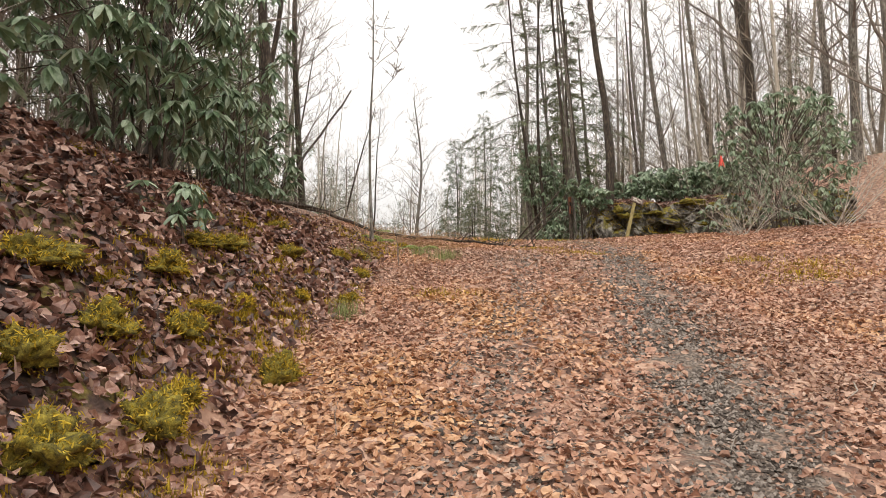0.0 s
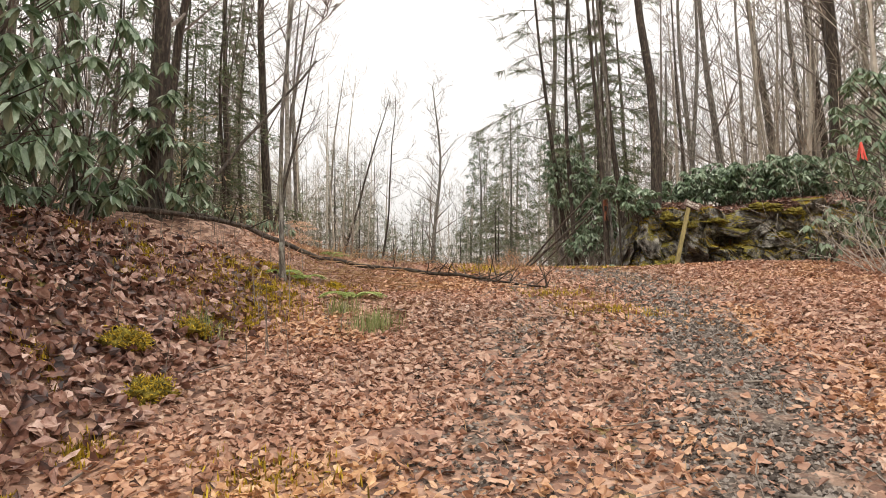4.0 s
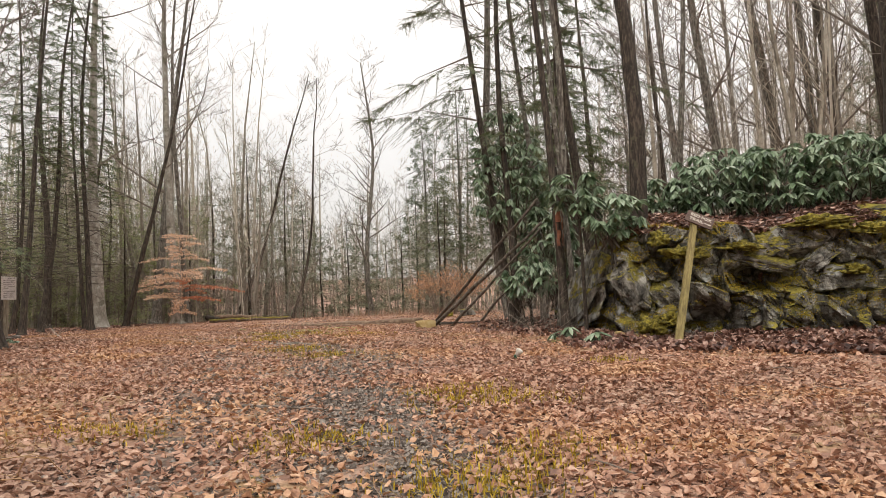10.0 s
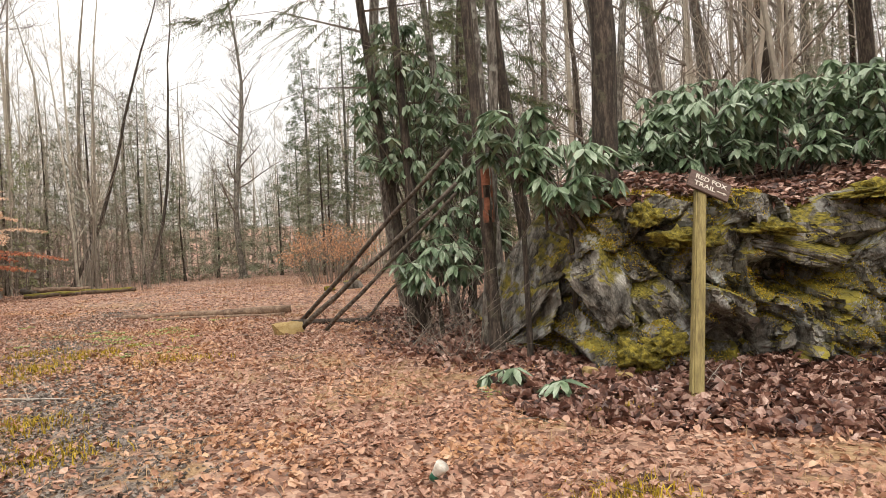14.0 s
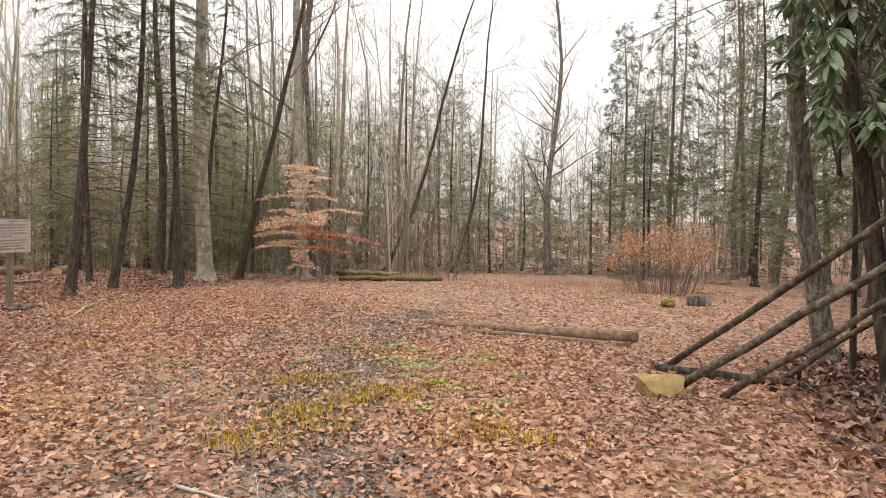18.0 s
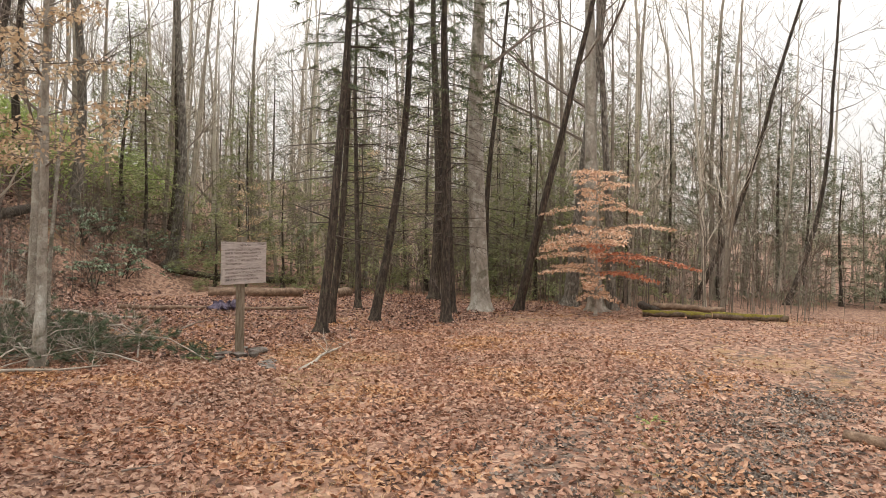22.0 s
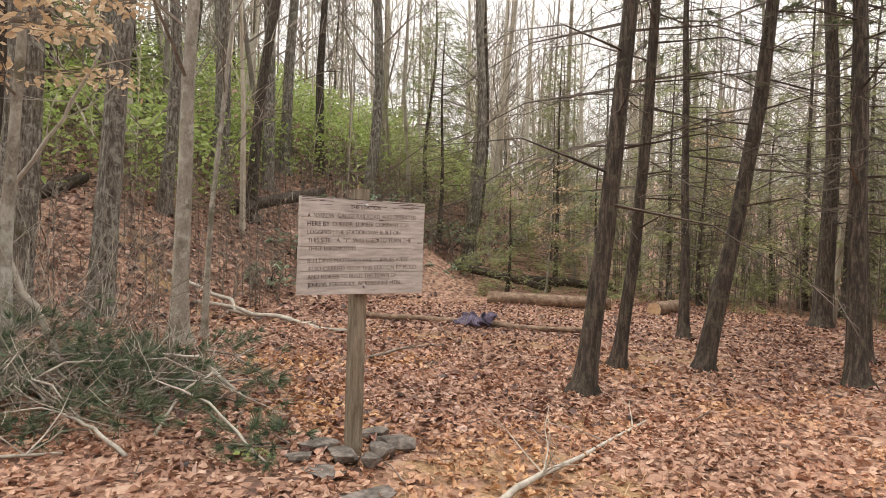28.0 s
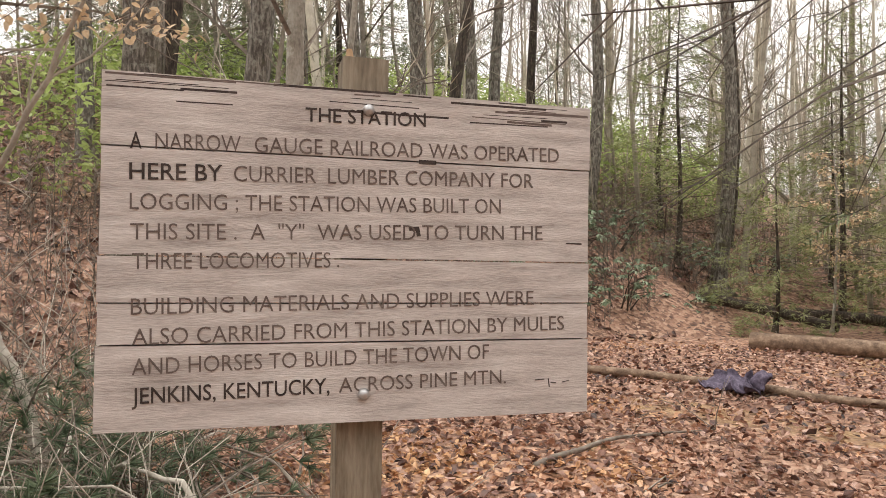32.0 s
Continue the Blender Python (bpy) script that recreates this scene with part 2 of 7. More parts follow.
PINE = thin(material("pine_needles", [(0.045, 0.068, 0.040), (0.108, 0.152, 0.085), (0.21, 0.26, 0.155)], 6, 0.5, 0.1, spread=(0.3, 1.0), island=0.6), 0.25)
SHRUB_GREEN = thin(material("laurel_leaf", [(0.17, 0.235, 0.06), (0.36, 0.45, 0.14), (0.54, 0.63, 0.26)], 6, 0.45, 0.1, spread=(0.3, 1.0), island=0.6), 0.42)
GRASS = thin(material("grass_blade", [(0.12, 0.16, 0.05), (0.25, 0.29, 0.10), (0.42, 0.40, 0.20)], 6, 0.6, 0.1, spread=(0.3, 1.0), island=0.6), 0.3)
STRAW = thin(material("dry_grass", [(0.30, 0.165, 0.075), (0.46, 0.285, 0.145), (0.60, 0.43, 0.255)], 6, 0.7, 0.1, spread=(0.3, 1.0), island=0.6), 0.25)
NEEDLE_LIGHT = thin(material("young_needles", [(0.14, 0.165, 0.065), (0.275, 0.30, 0.13), (0.42, 0.435, 0.22)], 6, 0.6, 0.1, spread=(0.3, 1.0), island=0.7), 0.45)
MOSS = material("moss", [(0.03, 0.027, 0.005), (0.15, 0.12, 0.013), (0.33, 0.265, 0.035)], 20, 0.95, 1.0, spread=(0.5, 0.85), fine=140)
MOSS_TUFT = thin(material("moss_tuft", [(0.135, 0.092, 0.009), (0.40, 0.28, 0.022), (0.64, 0.465, 0.05)], 6, 0.9, 0.0, spread=(0.3, 1.0), island=0.7), 0.25)
# wet leaves, darkened in colour for shade on the bank, slope and below trees
LITTER_SHADED = thin(material("shaded_dead_leaf", [(0.028, 0.013, 0.010), (0.125, 0.054, 0.037), (0.28, 0.145, 0.103), (0.58, 0.40, 0.32)], 9, 0.4, 0.25, spread=(0.32, 1.05), island=0.62), 0.1)
def mossy(m, amount=0.5):
    """Moss over the upward faces, broken up by noise."""
    n, l = m.node_tree.nodes, m.node_tree.links
    b = n["Principled BSDF"]
    base = b.inputs["Base Color"].links[0].from_socket
    g = n.new("ShaderNodeNewGeometry")
    sp = n.new("ShaderNodeSeparateXYZ")
    l.new(g.outputs["Normal"], sp.inputs[0])
    t = n.new("ShaderNodeTexNoise")
    t.inputs["Scale"].default_value, t.inputs["Detail"].default_value = 2.6, 6.0
    l.new(g.outputs["Position"], t.inputs["Vector"])
    k = n.new("ShaderNodeMath")
    k.operation = "MULTIPLY_ADD"
    k.inputs[1].default_value = 0.32
    l.new(sp.outputs["Z"], k.inputs[0]), l.new(t.outputs["Fac"], k.inputs[2])
    r = n.new("ShaderNodeValToRGB")
    r.color_ramp.elements[0].position, r.color_ramp.elements[1].position = 0.72 - 0.2 * amount, 0.80 - 0.2 * amount
    l.new(k.outputs[0], r.inputs[0])
    f = n.new("ShaderNodeTexNoise")
    f.inputs["Scale"].default_value = 30.0
    c = n.new("ShaderNodeValToRGB")
    c.color_ramp.elements[0].position, c.color_ramp.elements[0].color = 0.3, (0.03, 0.03, 0.007, 1)
    c.color_ramp.elements[1].position, c.color_ramp.elements[1].color = 0.7, (0.29, 0.235, 0.028, 1)
    l.new(f.outputs["Fac"], c.inputs[0])
    x = n.new("ShaderNodeMix")
    x.data_type = "RGBA"
    l.new(r.outputs[0], x.inputs["Factor"]), l.new(base, x.inputs["A"]), l.new(c.outputs[0], x.inputs["B"])
    l.new(x.outputs["Result"], b.inputs["Base Color"])
    return m


def cracked(m):
    """Dark clefts and pale lichen blotches."""
    n, l = m.node_tree.nodes, m.node_tree.links
    b = n["Principled BSDF"]
    base = b.inputs["Base Color"].links[0].from_socket
    g = n.new("ShaderNodeNewGeometry")
    w = n.new("ShaderNodeTexNoise")
    w.inputs["Scale"].default_value, w.inputs["Detail"].default_value = 3.0, 4.0
    l.new(g.outputs["Position"], w.inputs["Vector"])
    a = n.new("ShaderNodeVectorMath")
    a.operation = "MULTIPLY_ADD"
    a.inputs[1].default_value = (0.8, 0.8, 0.5)
    l.new(w.outputs["Color"], a.inputs[0]), l.new(g.outputs["Position"], a.inputs[2])
    v = n.new("ShaderNodeTexVoronoi")
    v.feature = "DISTANCE_TO_EDGE"
    v.inputs["Scale"].default_value = 1.5
    l.new(a.outputs[0], v.inputs["Vector"])
    r = n.new("ShaderNodeValToRGB")
    r.color_ramp.elements[0].position, r.color_ramp.elements[1].position = 0.004, 0.03
    r.color_ramp.elements[0].color = (0.75, 0.73, 0.7, 1)
    l.new(v.outputs["Distance"], r.inputs[0])
    x = n.new("ShaderNodeMix")
    x.data_type, x.blend_type = "RGBA", "MULTIPLY"
    x.inputs["Factor"].default_value = 1.0
    l.new(base, x.inputs["A"]), l.new(r.outputs[0], x.inputs["B"])
    p = n.new("ShaderNodeTexNoise")
    p.inputs["Scale"].default_value, p.inputs["Detail"].default_value = 4.0, 9.0
    l.new(g.outputs["Position"], p.inputs["Vector"])
    q = n.new("ShaderNodeValToRGB")
    q.color_ramp.elements[0].position, q.color_ramp.elements[1].position = 0.54, 0.66
    l.new(p.outputs["Fac"], q.inputs[0])
    y = n.new("ShaderNodeMix")
    y.data_type = "RGBA"
    y.inputs["B"].default_value = (0.36, 0.365, 0.34, 1)
    l.new(q.outputs[0], y.inputs["Factor"]), l.new(x.outputs["Result"], y.inputs["A"])
    l.new(y.outputs["Result"], b.inputs["Base Color"])
    d = n.new("ShaderNodeBump")
    d.inputs["Strength"].default_value, d.inputs["Distance"].default_value = 1.0, 0.06
    l.new(r.outputs[0], d.inputs["Height"])
    l.new(b.inputs["Normal"].links[0].from_socket, d.inputs["Normal"])
    l.new(d.outputs[0], b.inputs["Normal"])
    return m


ROCK = mossy(cracked(material("grey_sandstone", [(0.014, 0.012, 0.010), (0.10, 0.091, 0.076), (0.25, 0.234, 0.20), (0.48, 0.46, 0.405)], 4.0, 0.9, 1.0, (1.6, 1.6, 0.8), spread=(0.48, 0.92), fine=38)), 0.42)
MOSS_LOG = mossy(material("mossy_log", [(0.05, 0.035, 0.025), (0.13, 0.095, 0.065), (0.25, 0.19, 0.14)], 5, 0.9, 0.8, (2, 2, 2), fine=30), 0.75)
RUSSET = thin(material("russet_grass", [(0.22, 0.12, 0.075), (0.36, 0.22, 0.14), (0.50, 0.35, 0.25)], 6, 0.7, 0.1, spread=(0.3, 1.0), island=0.6), 0.3)
STONE_TAN = material("tan_stone", [(0.22, 0.14, 0.05), (0.38, 0.27, 0.11), (0.48, 0.37, 0.19)], 6, 0.85, 0.4)
BOARD = material("weathered_board", [(0.29, 0.25, 0.228), (0.49, 0.44, 0.41), (0.64, 0.592, 0.56)], 2.2, 0.8, 0.25, (2.0, 2, 16), fine=30)
POST = material("weathered_post", [(0.10, 0.075, 0.05), (0.22, 0.18, 0.13), (0.34, 0.29, 0.22)], 5, 0.85, 0.4, (6, 6, 0.8), fine=30)
POST_MOSSY = material("mossy_post", [(0.10, 0.075, 0.03), (0.22, 0.17, 0.06), (0.33, 0.27, 0.11)], 5, 0.85, 0.4, (6, 6, 0.8), fine=30)
SIGN_BROWN = material("brown_sign_board", [(0.055, 0.03, 0.022), (0.10, 0.062, 0.048), (0.15, 0.10, 0.08)], 8, 0.8, 0.2, (1, 1, 6))
CREAM = material("cream_lettering", [(0.45, 0.40, 0.33), (0.6, 0.55, 0.47), (0.7, 0.66, 0.6)], 20, 0.8, 0.0)
CARVED = material("carved_letters", [(0.012, 0.009, 0.008), (0.05, 0.035, 0.03), (0.09, 0.065, 0.055)], 20, 0.9, 0.0)
CARVED_FADED = material("carved_letters_faded", [(0.08, 0.056, 0.048), (0.135, 0.102, 0.088), (0.20, 0.16, 0.14)], 20, 0.9, 0.0)
BOLT = material("galvanised_bolt", [(0.35, 0.35, 0.36), (0.5, 0.5, 0.5), (0.6, 0.6, 0.6)], 30, 0.45, 0.1, metal=0.8)
ORANGE_MARK = material("orange_bark_mark", [(0.12, 0.06, 0.04), (0.26, 0.10, 0.055), (0.40, 0.17, 0.10)], 14, 0.9, 0.6)
LOG_WOOD = material("log_wood", [(0.07, 0.043, 0.028), (0.20, 0.132, 0.088), (0.38, 0.28, 0.195)], 5, 0.85, 0.8, (2, 2, 2), fine=30)
CUT_END = material("cut_log_end", [(0.32, 0.19, 0.10), (0.47, 0.31, 0.18), (0.58, 0.42, 0.27)], 12, 0.8, 0.2)
PURPLE = material("purple_cloth", [(0.03, 0.024, 0.038), (0.085, 0.068, 0.105), (0.18, 0.15, 0.2)], 14, 0.9, 0.4)
RED = material("red_ribbon", [(0.55, 0.05, 0.03), (0.7, 0.08, 0.05), (0.8, 0.15, 0.1)], 6, 0.5, 0.0)
GREEN_PLASTIC = material("green_plastic", [(0.02, 0.10, 0.06), (0.03, 0.16, 0.10), (0.05, 0.22, 0.14)], 20, 0.35, 0.0)
SLATE = material("flat_grey_stone", [(0.05, 0.043, 0.036), (0.14, 0.118, 0.1), (0.28, 0.245, 0.215)], 9, 0.85, 0.6)


# ---- lie of the land ----
ROAD_Y = (-40, -10, -1.4, 2.2, 6.2, 9.8, 12.4, 14.5, 18, 22, 26, 30, 45, 70)
ROAD_Z = (-9.5, -5.1, -3.55, -2.86, -1.87, -1.03, -0.63, -0.28, -0.1, 0.03, 0.1, 0.05, -0.05, -0.6)
HILL = ((30, -30), (22, 2), (17, 12), (12, 18.6), (8.5, 20.9), (5.9, 22.6), (5.0, 24.4), (5.4, 28), (8, 34), (12, 46), (16, 62), (24, 90), (60, 160), (200, 400))


def side_of_hill(x, y):
    """Metres behind the foot of the eastern hillside; below zero in front of it."""
    best = np.full(np.shape(x), 1e9)
    sign = np.ones(np.shape(x))
    for (ax, ay), (bx, by) in zip(HILL, HILL[1:]):
        dx, dy = bx - ax, by - ay
        t = np.clip(((x - ax) * dx + (y - ay) * dy) / (dx * dx + dy * dy), 0, 1)
        d = np.hypot(x - ax - t * dx, y - ay - t * dy)
        s = np.sign(dx * (y - ay) - dy * (x - ax))
        near = d < best
        best = np.where(near, d, best)
        sign = np.where(near, -s, sign)
    return best * sign


def smooth(a, b, v):
    t = np.clip((v - a) / (b - a), 0, 1)
    return t * t * (3 - 2 * t)


def lumps(x, y, s, seed=0.0):
    return (np.sin(x * s + seed) * np.cos(y * s * 1.13 + seed * 2.1) + 0.5 * np.sin(x * s * 2.3 + y * s * 1.7 + seed * 3.3) + 0.35 * np.cos(y * s * 3.9 - x * s * 3.1 + seed)) / 1.85


def ground(x, y):
    x, y = np.asarray(x, float), np.asarray(y, float)
    road = np.interp(y, ROAD_Y, ROAD_Z)
    toe = np.interp(y, (-10, -2, 1.7, 4.7, 8, 12, 16, 40), (-3.9, -3.5, -3.2, -2.9, -2.4, -1.9, -2.0, -3))
    d = np.maximum(toe - x, 0)
    d = d * d / (d + 0.25)
    steep = np.interp(y, (0, 6, 9, 13, 20), (1.3, 1.25, 0.75, 0.32, 0.1))
    top = np.maximum(0.5 + 0.07 * np.minimum(d, 12) - road, 0) * smooth(27, 17, y)
    z = road + top * (1 - np.exp(-steep * d / np.maximum(top, 0.05)))
    rough = smooth(0.0, 1.0, d) * smooth(19, 11, y)
    z = z + rough * (0.12 * lumps(x, y, 2.7) + 0.08 * lumps(x, y, 6.3, 1.0))
    # east: rock step and hillside
    s = side_of_hill(x, y)
    step = 1.55 * smooth(17.5, 20.5, y) * smooth(29, 25, y)
    climb = np.minimum(np.maximum(s - 0.5, 0), 75)
    z = z + smooth(0.85, 1.6, s) * step + climb * 0.25 * smooth(0, 8, s) * (1 - 0.55 * smooth(35, 75, y)) + np.minimum(np.maximum(s, 0), 20) * 0.06
    # west: hillside behind the clearing
    w = WEST(x, y)
    up = np.minimum(np.maximum(w, 0), 24)
    z = z + up * 0.40 * smooth(0, 4, w) + 1.1 * smooth(0, 1.3, w) * smooth(33, 38, y) * smooth(62, 50, y)
    # road verge, hollow at the trail sign, low rise beside the fallen branch
    z = z + 0.10 * np.clip(x - 2.4, 0, 6) * smooth(17, 11, y) - 0.08 * np.exp(-((x - 6.6) ** 2 + (y - 21.3) ** 2) / 1.6)
    z = z + 0.5 * np.exp(-((x + 5.0) ** 2 + (y - 16.0) ** 2) / 9.0)
    # the rest
    z = z + 0.035 * lumps(x, y, 1.3, 2.0) + 0.012 * lumps(x, y, 5.0, 4.0)
    far = np.hypot(x, y - 25)
    return z + np.clip(far - 90, 0, 60) * 0.1


def WEST(x, y):
    """Metres behind the foot of the western hillside."""
    foot = np.interp(y, (-30, 5, 20, 26, 30, 33, 36, 41, 49, 60, 75, 100), (-30, -22, -15.5, -14.6, -15.4, -17.6, -20.2, -23.8, -27.8, -34, -45, -60))
    return foot - x


def gz(x, y):
    return float(ground(x, y))


# ---- ground ----
TRACK = ((-1.2, -6), (-0.65, 0), (-0.2, 2), (0.25, 3.5), (0.6, 5.2), (1.25, 7.5), (2.2, 11.6), (2.2, 13.3), (1.6, 16.5), (1.2, 19.5), (0.6, 23), (-0.45, 25.4), (-1.3, 30.8), (-1.0, 35.8), (1.5, 45))


def track_x(y):
    return np.interp(y, [p[1] for p in TRACK], [p[0] for p in TRACK])


def lane_width(y):
    """The worn strip broadens where the road levels out."""
    return np.interp(y, (8, 15, 18, 27, 36), (0.72, 0.85, 1.1, 1.0, 0.8))


def duff(x, y):
    """Where straw-coloured needles and dry grass lie thicker than leaves."""
    drift = smooth(0.12, 0.6, lumps(x, y, 0.62, 3.0) + 0.35 * lumps(x, y, 2.2, 1.0)) * smooth(6, 12, y)
    crown = np.exp(-((x - track_x(y) + 0.85) / 0.4) ** 2) * smooth(1, 7, y) * smooth(38, 30, y) * (0.6 + 0.4 * lumps(x, y, 1.7, 4.0))
    verge = np.exp(-((x + 2.6) / 1.9) ** 2 - ((y - 17.0) / 3.2) ** 2) + np.exp(-((x - 5.2) / 1.2) ** 2 - ((y - 17.2) / 2.0) ** 2) * 0.7
    return np.clip(drift + 0.8 * crown + 0.9 * verge, 0, 1)


def ground_material():
    m = bpy.data.materials.new("leaf_litter_ground")
    m.use_nodes = True
    n, l = m.node_tree.nodes, m.node_tree.links
    b = n["Principled BSDF"]
    b.inputs["Roughness"].default_value = 0.85
    co = n.new("ShaderNodeTexCoord")

    def tex(kind, scale, **k):
        t = n.new(kind)
        t.inputs["Scale"].default_value = scale
        l.new(co.outputs["Object"], t.inputs["Vector"])
        for key, v in k.items():
            t.inputs[key].default_value = v
        return t

    def ramp(sock, *stops):
        r = n.new("ShaderNodeValToRGB")
        e = r.color_ramp.elements
        while len(e) < len(stops):
            e.new(0.5)
        for i, (p, c) in enumerate(stops):
            e[i].position, e[i].color = p, (*c, 1)
        l.new(sock, r.inputs["Fac"])
        return r.outputs["Color"]

    def mix(f, a, c):
        x = n.new("ShaderNodeMix")
        x.data_type = "RGBA"
        l.new(f, x.inputs["Factor"]), l.new(a, x.inputs["A"]), l.new(c, x.inputs["B"])
        return x.outputs["Result"]

    warp = tex("ShaderNodeTexNoise", 9, Detail=3.0)
    v = n.new("ShaderNodeTexVoronoi")
    v.inputs["Scale"].default_value = 13
    add = n.new("ShaderNodeVectorMath")
    add.operation = "MULTIPLY_ADD"
    add.inputs[1].default_value = (0.12, 0.12, 0.12)
    l.new(warp.outputs["Color"], add.inputs[0]), l.new(co.outputs["Object"], add.inputs[2])
    l.new(add.outputs[0], v.inputs["Vector"])
    leaf = ramp(v.outputs["Color"], (0.1, (0.08, 0.042, 0.029)), (0.4, (0.225, 0.12, 0.08)), (0.65, (0.37, 0.218, 0.147)), (0.95, (0.51, 0.345, 0.25)))
    # darker brown for the road bank and the western slope
    dark_floor = ramp(tex("ShaderNodeTexNoise", 18, Detail=5.0).outputs["Fac"], (0.35, (0.018, 0.012, 0.009)), (0.7, (0.085, 0.045, 0.032)))
    tan = ramp(tex("ShaderNodeTexNoise", 30, Detail=4.0).outputs["Fac"], (0.3, (0.22, 0.125, 0.06)), (0.7, (0.42, 0.28, 0.15)))
    gv = tex("ShaderNodeTexVoronoi", 55)
    gravel = ramp(gv.outputs["Color"], (0.1, (0.042, 0.030, 0.022)), (0.6, (0.125, 0.094, 0.071)), (0.95, (0.27, 0.22, 0.175)))
    moss = ramp(tex("ShaderNodeTexNoise", 40, Detail=4.0).outputs["Fac"], (0.3, (0.10, 0.085, 0.012)), (0.7, (0.27, 0.21, 0.04)))
    at = n.new("ShaderNodeAttribute")
    at.attribute_name = "cover"
    sep = n.new("ShaderNodeSeparateColor")
    l.new(at.outputs["Color"], sep.inputs[0])
    soil = n.new("ShaderNodeAttribute")
    soil.attribute_name = "soil"
    sep2 = n.new("ShaderNodeSeparateColor")
    l.new(soil.outputs["Color"], sep2.inputs[0])

    def broken(sock, s):
        k = n.new("ShaderNodeMath")
        k.operation = "ADD"
        l.new(sock, k.inputs[0]), l.new(tex("ShaderNodeTexNoise", s, Detail=5.0).outputs["Fac"], k.inputs[1])
        return ramp(k.outputs[0], (0.82, (0, 0, 0)), (1.0, (1, 1, 1)))

    leaf = mix(broken(sep2.outputs[0], 3), leaf, tan)
    leaf = mix(broken(sep2.outputs[1], 4), leaf, dark_floor)
    col = mix(broken(sep.outputs[0], 7), leaf, gravel)
    col = mix(broken(sep.outputs[1], 5), col, moss)
    l.new(col, b.inputs["Base Color"])
    hh = n.new("ShaderNodeMath")
    hh.operation = "ADD"
    l.new(v.outputs["Distance"], hh.inputs[0]), l.new(warp.outputs["Fac"], hh.inputs[1])
    bp = n.new("ShaderNodeBump")
    bp.inputs["Strength"].default_value, bp.inputs["Distance"].default_value = 0.7, 0.04
    l.new(hh.outputs[0], bp.inputs["Height"])
    l.new(bp.outputs[0], b.inputs["Normal"])
    return m


def axis(lo, hi, a, b, fine, coarse):
    left = [lo + (a - lo) * (1 - (1 - i / coarse) ** 2.2) for i in range(coarse)]
    right = [b + (hi - b) * (i / coarse) ** 2.2 for i in range(1, coarse + 1)]
    return np.array(left + list(np.arange(a, b, fine)) + [b] + right)


gx, gy = axis(-1500, 1500, -20, 16, 0.19, 30), axis(-1500, 1500, -6, 46, 0.19, 30)
X, Y = np.meshgrid(gx, gy)
Z = ground(X, Y)
# small hummocks under the leaves
Z = Z + (np.hypot(X, Y - 20) < 40) * rng.normal(0, 0.012, Z.shape)
nx, ny = len(gx), len(gy)
idx = np.arange(nx * ny).reshape(ny, nx)
me = bpy.data.meshes.new("ground")
me.from_pydata(np.stack([X, Y, Z], -1).reshape(-1, 3).tolist(), [], np.stack([idx[:-1, :-1], idx[:-1, 1:], idx[1:, 1:], idx[1:, :-1]], -1).reshape(-1, 4).tolist())
off = X - track_x(Y)
lane = np.exp(-(off / lane_width(Y)) ** 2) * np.interp(Y, (-5, 10, 14, 24, 40), (0.55, 0.52, 0.48, 0.44, 0.36)) + np.exp(-((off + 1.6) / 0.45) ** 2) * 0.36
bank = smooth(0.2, 1.2, np.interp(Y, (-2, 8, 14), (-3.2, -2.4, -1.9)) - X) * smooth(13, 9, Y) * smooth(-10, -6.5, X)
mossy = np.exp(-((off + 0.9) / 0.35) ** 2) * 0.3 * smooth(2, 8, Y) * smooth(38, 30, Y) + bank * (0.28 + 0.25 * lumps(X, Y, 1.9, 5.0))
mossy = mossy + 0.25 * np.exp(-((X - 3.2) ** 2 + (Y - 9) ** 2) / 2.0)
cover = me.color_attributes.new("cover", "FLOAT_COLOR", "POINT")
cover.data.foreach_set("color", np.stack([lane, np.clip(mossy, 0, 1), 0 * lane, 0 * lane + 1], -1).reshape(-1).astype(np.float32))
soil = me.color_attributes.new("soil", "FLOAT_COLOR", "POINT")
soil.data.foreach_set("color", np.stack([duff(X, Y) * 0.42, np.maximum(bank * 0.6, 0.4 * smooth(0.3, 3.0, WEST(X, Y)) * (0.8 + 0.3 * lumps(X, Y, 1.1, 7.0))), 0 * lane, 0 * lane + 1], -1).reshape(-1).astype(np.float32))
me.shade_smooth()
me.materials.append(ground_material())
tagged(new("ground", me), "forest floor of wet brown leaves with two gravel wheel tracks", "ground", kind="structure")


# ---- trees ----
def bough(acc, p, d, length, r, depth, r2, bend=0.35, up=0.25, sides=5, kids=3, thinnest=0.0025):
    """A limb that wanders, tapers and forks."""
    n = 4 if depth > 1 else 3 if depth else 2
    pts, rad = [p], [r]
    q, dd = Vector(p), Vector(d).normalized()
    for i in range(n):
        dd = (dd + Vector((r2.uniform(-1, 1), r2.uniform(-1, 1), r2.uniform(-0.6, 0.6) + up)) * bend * 0.5).normalized()
        q = q + dd * (length / n)
        pts.append(tuple(q))
        rad.append(max(r * (1 - 0.75 * (i + 1) / n), thinnest))
    acc.tube(pts, rad, sides, cap=False)
    if depth > 0:
        for k in range(kids):
            i = r2.randint(1, n)
            t = Vector((r2.uniform(-1, 1), r2.uniform(-1, 1), r2.uniform(-0.3, 0.8)))
            bough(acc, pts[i], (dd * 0.7 + t).normalized(), length * r2.uniform(0.4, 0.7), rad[i] * 0.6, depth - 1, r2, bend, up, max(3, sides - 1), kids, thinnest)
    return pts


